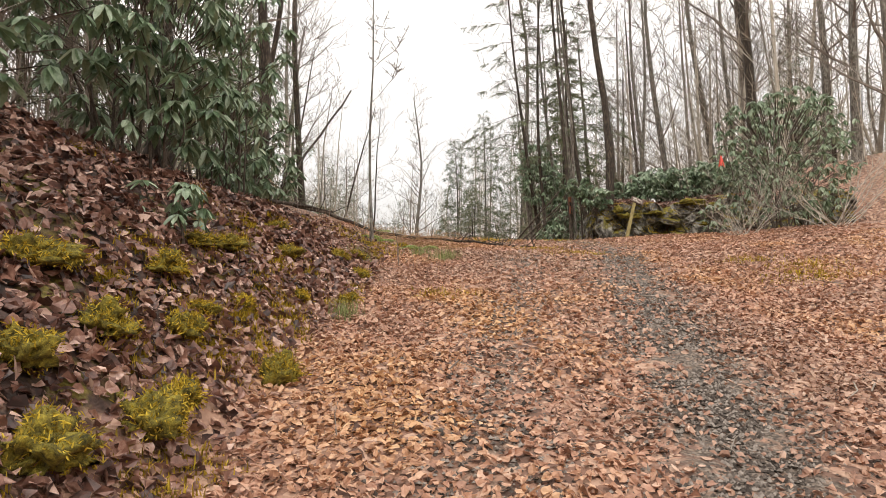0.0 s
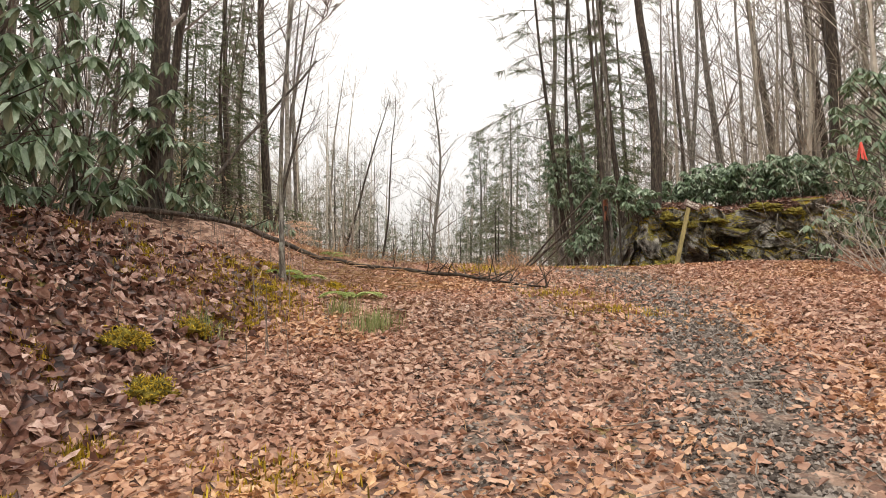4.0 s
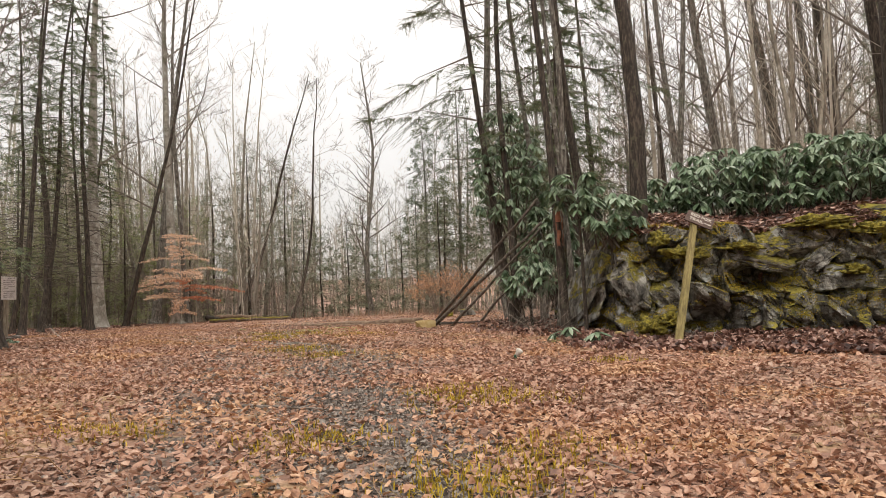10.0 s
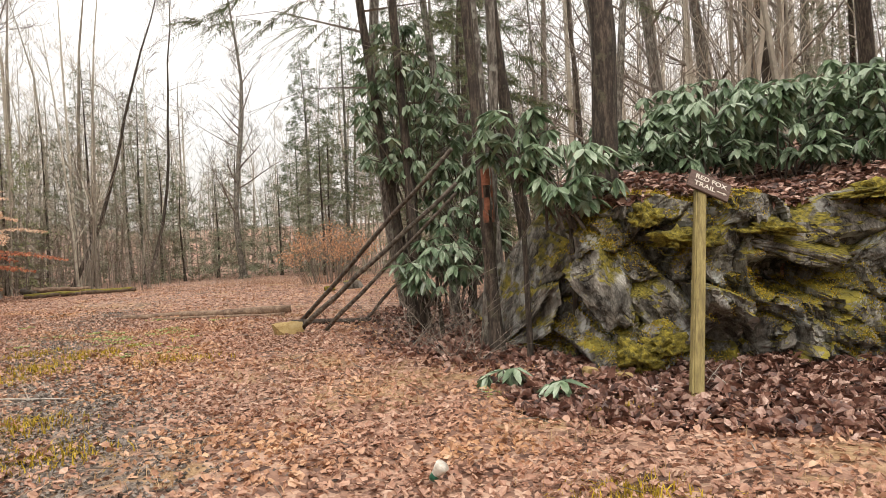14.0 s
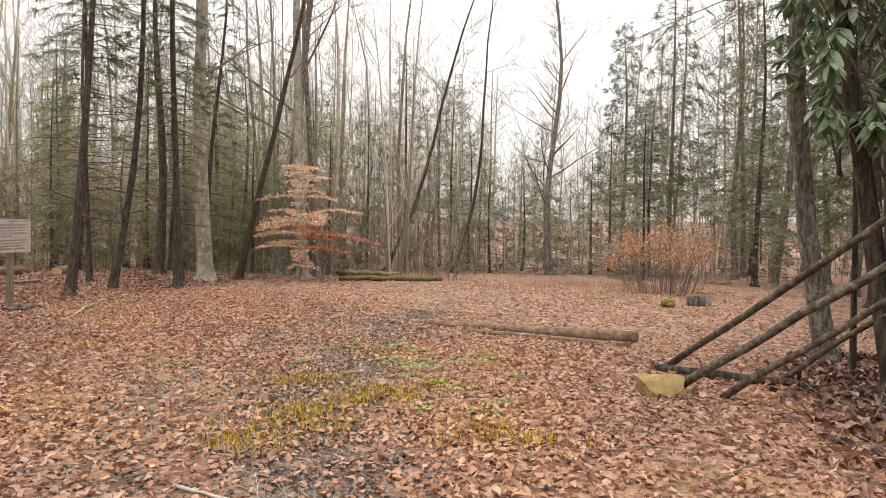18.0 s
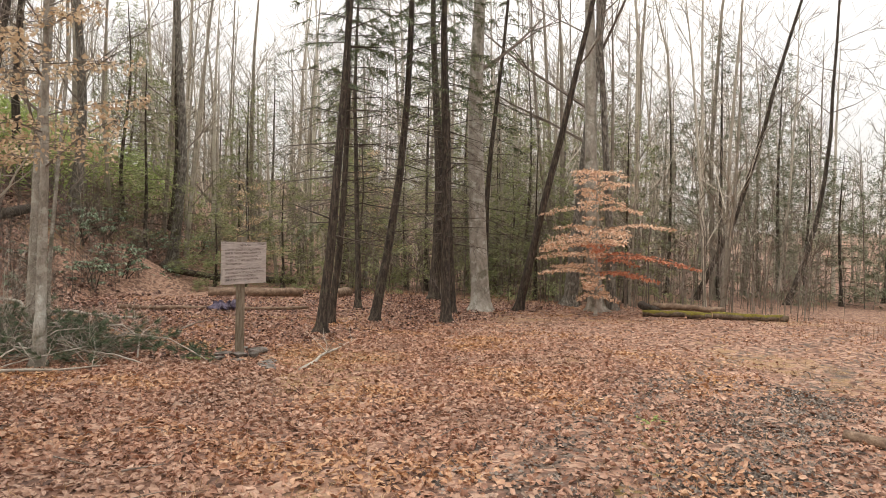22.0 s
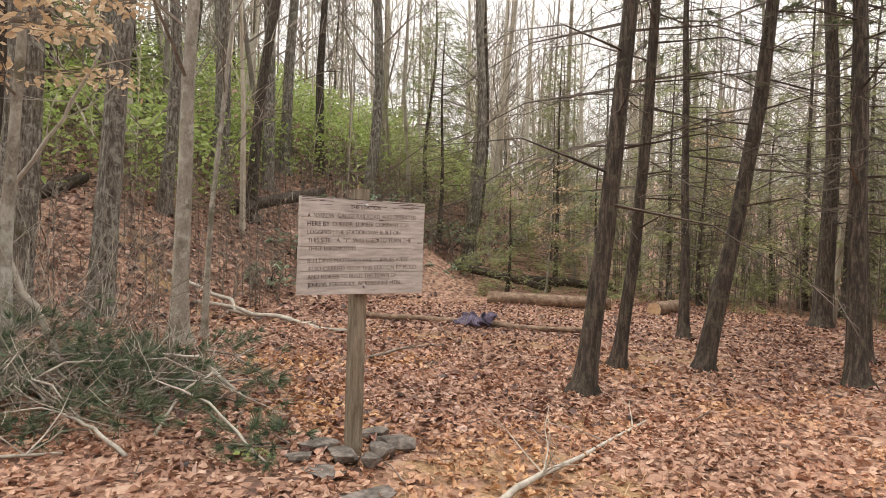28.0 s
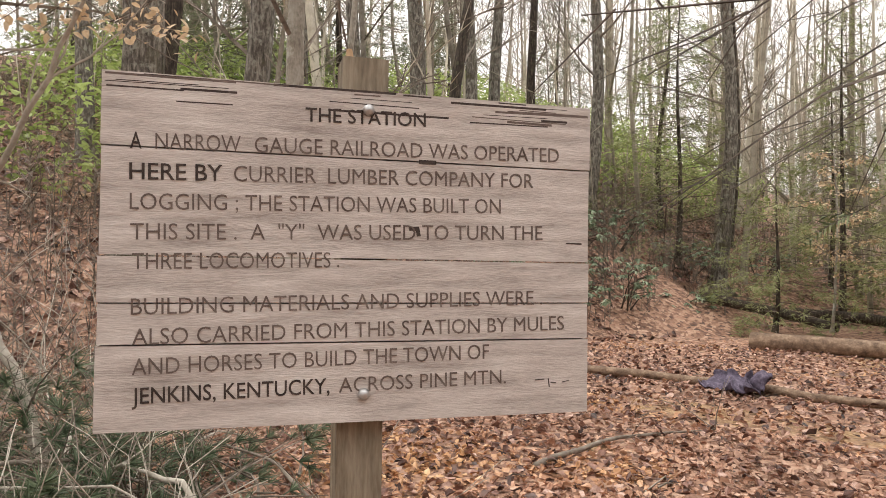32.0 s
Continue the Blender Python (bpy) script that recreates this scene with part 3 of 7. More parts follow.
def trunk_points(h, lean, r2, wob=0.02, n=9, base=(0, 0, -0.15)):
    pts = []
    ox = oy = 0.0
    k1, k2, k3, k4 = (r2.gauss(0, 0.5 * wob + 0.005) for _ in range(4))
    for i in range(n + 1):
        t = i / n
        ox += r2.uniform(-1, 1) * wob * h / n
        oy += r2.uniform(-1, 1) * wob * h / n
        bx, by = (k * h * math.sin(3.14 * t) + q * h * (math.sin(7.3 * t) - 2.0 * t * math.exp(-t)) * 0.5 for k, q in ((k1, k2), (k3, k4)))
        pts.append((base[0] + lean[0] * t * h + ox + bx, base[1] + lean[1] * t * h + oy + by, base[2] + t * h))
    return pts


def trunk_mesh(acc, pts, r, r2, sides=12, top=0.3):
    n = len(pts) - 1
    out, rad = [], []
    for i, p in enumerate(pts):
        t = i / n
        out.append(p)
        rad.append(r * (1 - (1 - top) * t))
    # root flare
    a, b = Vector(out[0]), Vector(out[1])
    d = (b - a)
    out[0:1] = [tuple(a), tuple(a + d.normalized() * 0.17), tuple(a + d.normalized() * 0.27), tuple(a + d.normalized() * 0.45), tuple(a + d.normalized() * 0.85)]
    rad[0:1] = [r * 1.9, r * 1.5, r * 1.26, r * 1.1, r * 1.02]
    start = acc.n
    acc.tube(out, rad, sides)
    v = acc.v[-1]
    k, roots = r2.uniform(0, 9), r2.choice((3, 4, 5))
    for i in range(len(out)):
        for s in range(sides):
            j = i * sides + s
            c = np.array(out[i])
            root = max(0.0, math.sin(6.283 * s * roots / sides + k)) * (0.6, 0.42, 0.2, 0.08, 0.02)[min(i, 4)]
            f = 1 + root + 0.07 * math.sin(s * 2.4 + k) + r2.uniform(-0.06, 0.06)
            v[j] = c + (v[j] - c) * f
    return out, rad


def along(pts, rad, t):
    """The point and radius at the part t of a trunk's height."""
    z0, z1 = pts[0][2], pts[-1][2]
    z = z0 + (z1 - z0) * t
    j = max(0, min(sum(p[2] <= z for p in pts) - 1, len(pts) - 2))
    f = (z - pts[j][2]) / max(pts[j + 1][2] - pts[j][2], 1e-6)
    return Vector(pts[j]).lerp(Vector(pts[j + 1]), f), rad[j] + (rad[j + 1] - rad[j]) * f


def bare_tree(x, y, h, r, lean=(0, 0), seed=1, bark=None, label="", limbs=9, first=0.4, group="woodland trees", spread=0.2, sink=0.0, wob=0.02, z=None, depth=3, thinnest=0.007, limb=0.38):
    r2 = random.Random(seed)
    ob = empty("bare_tree", x, y, (gz(x, y) if z is None else z) - sink, label or "leafless tree with a straight grey-brown trunk", "tree", group)
    a = Acc()
    pts, rad = trunk_mesh(a, trunk_points(h, lean, r2, wob), r, r2, top=0.22)
    from_acc("trunk", a, bark or BARK_GREY, ob, smooth=True)
    c = Acc()
    for i in range(limbs):
        t = first + (1 - first) * (i + r2.random()) / limbs
        p, rr = along(pts, rad, t)
        az = r2.uniform(0, 6.283)
        bough(c, tuple(p), (math.cos(az), math.sin(az), r2.uniform(0.4, 1.2)), h * spread * r2.uniform(0.6, 1.15) * (1.25 - 0.6 * t), rr * limb, depth, r2, sides=4, thinnest=thinnest)
    tagged(from_acc("crown", c, TWIG, ob), kind="stuff")
    return ob


def spray(acc, p, d, length, r2, size=0.05, step=0.035, droop=0.3):
    """A flat drooping hemlock spray of many narrow needle-clad twigs."""
    d = Vector(d).normalized()
    side = d.cross(Vector((r2.uniform(-1.3, 1.3), r2.uniform(-1.3, 1.3), 1)))
    side = side.normalized() if side.length > 1e-3 else Vector((1, 0, 0))
    n = max(3, int(length / step))
    t = (np.arange(n) + np.array([r2.random() for _ in range(n)])) / n
    D, S, P = np.array(d), np.array(side), np.array(p)
    c = P + D * (length * t)[:, None] + np.array((0, 0, -droop * length)) * (t * t)[:, None]
    tri = []
    for sg in (-1, 1):
        w = (size * (1.35 - t) * np.array([r2.uniform(0.5, 1.5) for _ in range(n)]))[:, None]
        e = c + S * sg * w * 1.7 + D * w * 1.1 + np.stack([0 * t, 0 * t, np.array([r2.uniform(-1.1, 0.3) for _ in range(n)])], -1) * w
        f = D * w * 0.26
        tri.append(np.stack([c - f, c + f, e], 1))
    acc.many(np.concatenate(tri), [(0, 1, 2)])


def hemlock(x, y, h, r, lean=(0, 0), seed=1, first=0.15, reach=2.6, dense=1.0, bark=None, label="", group="evergreen trees", bare_to=0.0, size=0.055, mat=None, limbs=None, wob=0.012, stray=0.04, dead=None):
    r2 = random.Random(seed)
    ob = empty("hemlock_tree", x, y, gz(x, y), label or "hemlock with feathery dark green boughs", "tree", group)
    a = Acc()
    pts, rad = trunk_mesh(a, trunk_points(h, lean, r2, wob), r, r2, top=0.15)
    from_acc("trunk", a, bark or BARK_DARK, ob, smooth=True)
    c, g = Acc(), Acc()
    n = limbs or int(h * 3.2)
    for i in range(n):
        t = first + (1 - first) * (i + r2.random()) / n
        p = along(pts, rad, t)[0]
        az = i * 2.4 + r2.uniform(-0.5, 0.5)
        ln = reach * (1.08 - t) ** 0.7 * r2.uniform(0.55, 1.1)
        d = Vector((math.cos(az), math.sin(az), r2.uniform(-0.3, 0.15)))
        tip = [tuple(p), tuple(p + d * ln * 0.5 + Vector((0, 0, 0.03 * ln))), tuple(p + d * ln + Vector((0, 0, -0.13 * ln)))]
        c.tube(tip, [max(0.011, 0.010 * ln), 0.008, 0.003], 3, cap=False)
        live = t > bare_to or r2.random() < stray
        m = int((5 if not live else 17 * dense) * max(1, ln / 1.6))
        for k in range(m):
            u = r2.uniform(0.2, 1.0)
            q = p + d * ln * u + Vector((0, 0, -0.13 * ln * u * u + 0.02))
            a2 = az + r2.choice((-1, 1)) * r2.uniform(0.3, 1.1)
            dd = (math.cos(a2), math.sin(a2), r2.uniform(-0.6, 0.15))
            sl = ln * 0.34 * (1.25 - u) + 0.18
            if live:
                spray(g, q, dd, sl, r2, size, size * 0.7)
            c.tube([tuple(q), tuple(q + Vector(dd) * sl - Vector((0, 0, 0.1 * sl)))], [0.005, 0.002], 3, cap=False)
    tagged(from_acc("crown", c, dead or TWIG, ob), kind="stuff")
    if g.n:
        tagged(from_acc("foliage", g, mat or NEEDLE, ob), kind="stuff")
    return ob


LEAF_FACES = [(0, 1, 2, 3), (0, 3, 4, 5)]


def leaves(acc, pos, d, up, length, width, fold=0.25, curl=0.15):
    """n leaves at once, each of two folded halves."""
    pos, d, up = np.asarray(pos, float), np.asarray(d, float), np.asarray(up, float)
    d /= np.linalg.norm(d, axis=1, keepdims=True) + 1e-9
    s = np.cross(d, up)
    s /= np.linalg.norm(s, axis=1, keepdims=True) + 1e-9
    u = np.cross(s, d)
    L, W = np.reshape(length, (-1, 1)), np.reshape(width, (-1, 1))
    p0 = pos
    p3 = pos + d * L - u * L * curl
    a = pos + d * L * 0.3 + s * W * 0.5 + u * W * fold
    b = pos + d * L * 0.72 + s * W * 0.42 + u * W * fold - u * L * curl * 0.6
    c = pos + d * L * 0.72 - s * W * 0.42 + u * W * fold - u * L * curl * 0.6
    e = pos + d * L * 0.3 - s * W * 0.5 + u * W * fold
    acc.many(np.stack([p0, a, b, p3, c, e], 1), LEAF_FACES)


def conifer(x, y, h, r, seed, reach=2.8, n=3000, first=0.06, mat=None, size=0.3, label="", group="evergreen trees", lean=(0, 0), tips=0.25, bark=None, droop=0.14):
    """A soft, full evergreen: level limbs that carry flat drooping sprays, each of three narrow blades."""
    r2 = random.Random(seed)
    g = np.random.default_rng(seed)
    ob = empty("hemlock_tree", x, y, gz(x, y) - 0.05, label or "hemlock with soft feathery green boughs", "tree", group)
    a = Acc()
    pts, rad = trunk_mesh(a, trunk_points(h, lean, r2, 0.012), r, r2, 8, 0.12)
    from_acc("trunk", a, bark or BARK_DARK, ob, smooth=True)
    P = np.array(pts)
    m = int(h * 11)
    t = first + (1 - first) * (np.arange(m) + g.random(m)) / m
    zz = P[:, 2]
    root = np.stack([np.interp(t * (zz[-1] - zz[0]) + zz[0], zz, P[:, k]) for k in range(3)], -1)
    az = np.arange(m) * 2.4 + g.uniform(-0.6, 0.6, m)
    ln = reach * (1.06 - t) ** 0.75 * g.uniform(0.4, 1.15, m) + 0.12
    d = np.stack([np.cos(az), np.sin(az), g.uniform(-0.25, 0.25, m)], -1)
    c = Acc()
    for i in range(m):
        e = root[i] + d[i] * ln[i]
        c.tube([tuple(root[i]), tuple(root[i] + d[i] * ln[i] * 0.55 + (0, 0, 0.02)), tuple(e - (0, 0, droop * ln[i]))], [0.008 + 0.005 * ln[i], 0.008, 0.004], 3, cap=False)
    k = g.choice(m, n, p=ln / ln.sum())
    u = tips + (1 - tips) * np.sqrt(g.random(n))
    side = np.stack([-d[k, 1], d[k, 0], 0 * u], -1)
    off = g.uniform(-1, 1, n) * (0.42 * ln[k] * (1.12 - u) + 0.05)
    pos = root[k] + d[k] * (ln[k] * u)[:, None] + side * off[:, None]
    pos[:, 2] += -droop * ln[k] * u * u - 0.3 * np.abs(off) + g.normal(0, 0.09, n)
    way = d[k] * 0.7 + side * (np.sign(off) * g.uniform(0.2, 1.0, n))[:, None] + np.stack([0 * u, 0 * u, g.uniform(-0.9, 0.25, n)], -1)
    way /= np.linalg.norm(way, axis=1, keepdims=True)
    s = np.cross(way, np.array((0, 0, 1.0)) + g.normal(0, 0.35, (n, 3)))
    s /= np.linalg.norm(s, axis=1, keepdims=True) + 1e-9
    L = (size * g.uniform(0.5, 1.25, n))[:, None]
    f = Acc()
    blades3 = []
    for sg, q in ((0, 1.0), (-0.75, 0.7), (0.75, 0.7)):
        dd = way + s * sg
        w = s * L * 0.085
        b = pos + way * L * 0.12 * abs(sg)
        blades3.append(np.stack([b - w * 0.5, b + w, b + dd * L * q], 1))
    f.many(np.concatenate(blades3, 0), [(0, 1, 2)])
    tagged(from_acc("crown", c, TWIG, ob), kind="stuff")
    tagged(from_acc("foliage", f, mat or NEEDLE_HAZY, ob), kind="stuff")
    return ob


def rhododendron(x, y, z, size, whorls, seed, label="rhododendron bush with drooping leathery green leaves", group="rhododendrons", leaf=0.17, droop=0.55, stems=9, name="rhododendron"):
    """size: half widths in x, y and height."""
    r2 = random.Random(seed)
    g2 = np.random.default_rng(seed)
    ob = empty(name, x, y, z, label, "bush", group)
    c, g = Acc(), Acc()
    tips = []
    for i in range(whorls):
        a, q = r2.uniform(0, 6.283), r2.random() ** 0.35
        k = r2.random()
        w = math.sqrt(max(0.0, 1 - (k * 2 - 1) ** 2)) * 0.5 + 0.5 + r2.uniform(-0.12, 0.12)
        tips.append(Vector((math.cos(a) * size[0] * q * w, math.sin(a) * size[1] * q * w, size[2] * (0.12 + 0.88 * k))))
    for i in range(stems):
        t = tips[i % len(tips)]
        b = Vector((t.x * 0.15 + r2.uniform(-0.2, 0.2), t.y * 0.15 + r2.uniform(-0.2, 0.2), -0.2))
        m = b.lerp(t, 0.5) + Vector((r2.uniform(-0.2, 0.2), r2.uniform(-0.2, 0.2), 0.1)) * size[2] * 0.4
        c.tube([tuple(b), tuple(b.lerp(m, 0.6)), tuple(m), tuple(t)], [0.02, 0.015, 0.011, 0.005], 5, cap=False)
    pos, dd = [], []
    for t in tips:
        b = Vector((t.x * 0.55, t.y * 0.55, t.z * 0.8))
        c.tube([tuple(b), tuple(t)], [0.009, 0.005], 3, cap=False)
        n = r2.randint(6, 10)
        a0 = r2.uniform(0, 6.283)
        sag = droop * r2.uniform(0.6, 2.4)
        out = Vector((t.x, t.y, 0))
        out = out.normalized() * 0.35 if out.length > 0.05 else out
        for k in range(n):
            a = a0 + 6.283 * k / n
            pos.append(tuple(t))
            dd.append((math.cos(a) + out.x + r2.uniform(-0.3, 0.3), math.sin(a) + out.y + r2.uniform(-0.3, 0.3), -sag + r2.uniform(-0.4, 0.4)))
    n = len(pos)
    ln = leaf * g2.uniform(0.75, 1.2, n)
    leaves(g, pos, dd, np.tile((0, 0, 1.0), (n, 1)) + g2.normal(0, 0.15, (n, 3)), ln, ln * g2.uniform(0.26, 0.38, n), 0.12, g2.uniform(0.02, 0.3, (n, 1)))
    tagged(from_acc("framework", c, TWIG_DARK, ob), kind="stuff")
    tagged(from_acc("foliage", g, RHODO, ob), kind="stuff")
    return ob


def log_thing(name, a, b, r, mat, label, category="log", sides=10, group="", end=None, taper=0.85, wob=0.05, seed=1, moss=False, lift=0.0):
    """A log or pole from a to b, lying on the ground or given heights."""
    r2 = random.Random(seed)
    A, B = Vector(a), Vector(b)
    ob = empty(name, A.x, A.y, A.z, label, category, group)
    n = 7
    pts = [tuple((B - A) * (i / n) + Vector((r2.uniform(-1, 1), r2.uniform(-1, 1), r2.uniform(-0.5, 0.5))) * wob * (0 < i < n)) for i in range(n + 1)]
    k = Acc()
    k.tube(pts, [r * (1 - (1 - taper) * i / n) * r2.uniform(0.94, 1.06) for i in range(n + 1)], sides)
    v = k.v[-1]
    v += np.array([[r2.uniform(-1, 1) * r * 0.07 for _ in range(3)] for _ in range(len(v))])
    from_acc("trunk", k, mat, ob, smooth=True)
    if end:
        d = (B - A).normalized()
        for q, s in ((Vector((0, 0, 0)), -1), (B - A, 1)):
            e = Acc()
            rr = r * (1 if s < 0 else taper) * 0.97
            e.tube([tuple(q + d * s * 0.002), tuple(q + d * s * 0.012)], [rr, rr * 0.97], sides)
            from_acc("cut_end", e, end, ob, "sawn pale log end")
    return ob


# ---- signs ----
def lettering(name, text, size, m, mat, parent, depth=0.003, width=None, offset=0.0, label=""):
    cu = bpy.data.curves.new(name, "FONT")
    cu.body, cu.size, cu.extrude, cu.offset = text, size, depth, offset
    cu.resolution_u = 3
    tmp = bpy.data.objects.new(name, cu)
    me = bpy.data.meshes.new_from_object(tmp)
    bpy.data.objects.remove(tmp)
    if width:
        xs = [v.co.x for v in me.vertices]
        k = width / (max(xs) - min(xs))
        lo = min(xs)
        for v in me.vertices:
            v.co.x = (v.co.x - lo) * k
    me.materials.clear()
    me.materials.append(mat)
    ob = new(name, me)
    ob.parent = parent
    ob.matrix_local = m
    if label:
        ob["label"] = label
    return ob


# station board: the face looks east, towards the trail
BX, BY, BW, BH, BZ = -8.64, 31.19, 0.95, 0.645, 1.155
BTURN = 96.9
st = empty("station_board", BX, BY, gz(BX, BY), "weathered wooden history board with carved lettering on a post", "sign", turn=BTURN)
g0 = gz(BX, BY)
rows = [0.0, 0.135, 0.33, 0.415, 0.49, 0.645]
for i, (a, b) in enumerate(zip(rows, rows[1:])):
    q = Acc()
    zt, zb = BZ - g0 + BH - a - 0.0015, BZ - g0 + BH - b + 0.0015
    q.box((0, 0.0, (zt + zb) / 2), (BW - 0.004 * (i % 2), 0.038, zt - zb))
    from_acc("plank", q, BOARD, st)
po = Acc()
po.box((0.0, 0.07, (BZ - g0 + BH + 0.075 - 0.35) / 2), (0.092, 0.095, BZ - g0 + BH + 0.075 + 0.35))
from_acc("post", po, POST, st)
for zz in (0.605, 0.055):
    bo = Acc()
    bo.tube([(0.0, -0.018, BZ - g0 + zz), (0.0, -0.026, BZ - g0 + zz), (0.0, -0.031, BZ - g0 + zz)], [0.012, 0.011, 0.006], 12)
    from_acc("bolt", bo, BOLT, st, "round galvanised bolt head", smooth=True)


def plate(name, parent, m, mat, w, h, d, label=""):
    """A flat board with worn, rounded edges."""
    bm = bmesh.new()
    bmesh.ops.create_cube(bm, size=1)
    bmesh.ops.scale(bm, vec=(w, d, h), verts=bm.verts)
    bmesh.ops.bevel(bm, geom=bm.edges[:], offset=min(d, h) * 0.16, segments=2, affect="EDGES")
    me = bpy.data.meshes.new(name)
    bm.to_mesh(me)
    bm.free()
    me.materials.append(mat)
    ob = new(name, me)
    ob.parent = parent
    ob.matrix_local = m
    if label:
        ob["label"] = label
    return ob


TOP = BZ - g0 + BH


def board_line(text, u, u_end, v, dark, cap=0.030):
    lettering("lettering", text, cap / 0.70, pose(-BW / 2 + u, -0.0192, TOP - v - cap / 2 + 0.002 + u * 0.022, 90, -1.3), CARVED if dark else CARVED_FADED, st, 0.0012, u_end - u, 0.0002 if dark else -0.0002)["kind"] = "stuff"


board_line("THE STATION", 0.355, 0.59, 0.066, True, 0.027)
board_line("A", 0.049, 0.068, 0.127, True, 0.03)
board_line("NARROW", 0.091, 0.238, 0.127, False, 0.03)
board_line("GAUGE RAILROAD WAS OPERATED", 0.263, 0.879, 0.127, False, 0.03)
board_line("HERE BY", 0.049, 0.207, 0.182, True, 0.03)
board_line("CURRIER", 0.227, 0.377, 0.182, False, 0.03)
board_line("LUMBER COMPANY FOR", 0.4, 0.822, 0.182, False, 0.03)
board_line("LOGGING ; THE STATION WAS BUILT ON", 0.051, 0.751, 0.236, False, 0.03)
board_line("THIS SITE .  A  \"Y\"  WAS USED TO TURN THE", 0.053, 0.844, 0.29, False, 0.03)
board_line("THREE LOCOMOTIVES .", 0.057, 0.424, 0.343, False, 0.03)
board_line("BUILDING MATERIALS AND SUPPLIES WERE .", 0.057, 0.845, 0.424, False, 0.03)
board_line("ALSO CARRIED FROM THIS STATION BY MULES", 0.06, 0.895, 0.478, False, 0.03)
board_line("AND HORSES TO BUILD THE TOWN OF", 0.061, 0.73, 0.531, False, 0.03)
board_line("JENKINS, KENTUCKY,", 0.062, 0.41, 0.583, True, 0.029)
board_line("ACROSS PINE MTN.", 0.428, 0.767, 0.583, False, 0.029)
# scratched initials, nail holes, splits and knots
for u, v, w, h in ((0.842, 0.573, 0.02, 0.002), (0.862, 0.580, 0.002, 0.018), (0.872, 0.580, 0.012, 0.002), (0.90, 0.578, 0.016, 0.0015), (0.915, 0.290, 0.036, 0.003), (0.57, 0.268, 0.02, 0.008), (0.578, 0.275, 0.008, 0.016), (0.595, 0.135, 0.035, 0.008)):
    plate("scratch", st, pose(-BW / 2 + u, -0.0195, TOP - v, 0, rnd.uniform(-12, 12)), CARVED, w, h, 0.0016)
wr = random.Random(81)
for k in range(26):
    w = wr.uniform(0.05, 0.26)
    u = wr.choice((wr.uniform(0, 0.3), wr.uniform(0.3, 0.95), wr.uniform(0.7, 0.95)))
    u = min(max(u, w / 2 + 0.005), BW - w / 2 - 0.005)
    plate("weathering", st, pose(-BW / 2 + u, -0.0186, TOP - 0.004 - wr.random() ** 1.6 * 0.045, 0, wr.uniform(-1, 1)), CARVED if k % 3 else CARVED_FADED, w, wr.uniform(0.0012, 0.005), 0.0012)

# broken notch on top of the post
po = Acc()
po.tube([(-0.025, 0.06, TOP + 0.04), (-0.03, 0.058, TOP + 0.10)], [0.014, 0.006], 5)
from_acc("splinter", po, CUT_END, st, "pale splintered wood")


# trail sign: a brown board nailed aslant on a leaning post
base = Vector((5.98, 20.85, -0.25))
top = Vector((7.05, 22.18, 2.04))
ts = empty("trail_sign", base.x, base.y, base.z, "small brown trail sign nailed aslant on a leaning mossy post", "sign")
up = (top - base).normalized()
facing = Vector((-0.25, -0.97, 0)).normalized()
side = up.cross(-facing).normalized() * -1
back = up.cross(side).normalized()
rot = Matrix((side, back, up)).transposed().to_4x4()
if side.x < 0:
    rot = rot @ Matrix.Rotation(math.pi, 4, "Z")
ln = (top - base).length
plate("post", ts, rot @ pose(0, 0, ln / 2), POST_MOSSY, 0.115, ln, 0.095)
sb_m = Matrix.Translation(top - base) @ rot @ pose(0.07, -0.065, -0.14, 0, 12, 0)
plate("board", ts, sb_m, SIGN_BROWN, 0.46, 0.245, 0.03)
for text, x, z, w in (("RED FOX", -0.165, 0.022, 0.35), ("TRAIL", -0.165, -0.072, 0.24)):
    lettering("lettering", text, 0.088, sb_m @ pose(x, -0.0155, z, 90), CREAM, ts, 0.001, w, 0.0015, "cream painted capital letters")
ar = Acc()
ar.box((0.13, -0.017, -0.045), (0.08, 0.003, 0.012))
ar.add([(0.165, -0.0185, -0.066), (0.205, -0.0185, -0.045), (0.165, -0.0185, -0.024), (0.165, -0.0155, -0.066), (0.205, -0.0155, -0.045), (0.165, -0.0155, -0.024)], [(0, 1, 2), (3, 5, 4), (0, 3, 4, 1), (1, 4, 5, 2), (2, 5, 3, 0)])
arrow = from_acc("arrow", ar, CREAM, ts)
arrow.matrix_local = sb_m


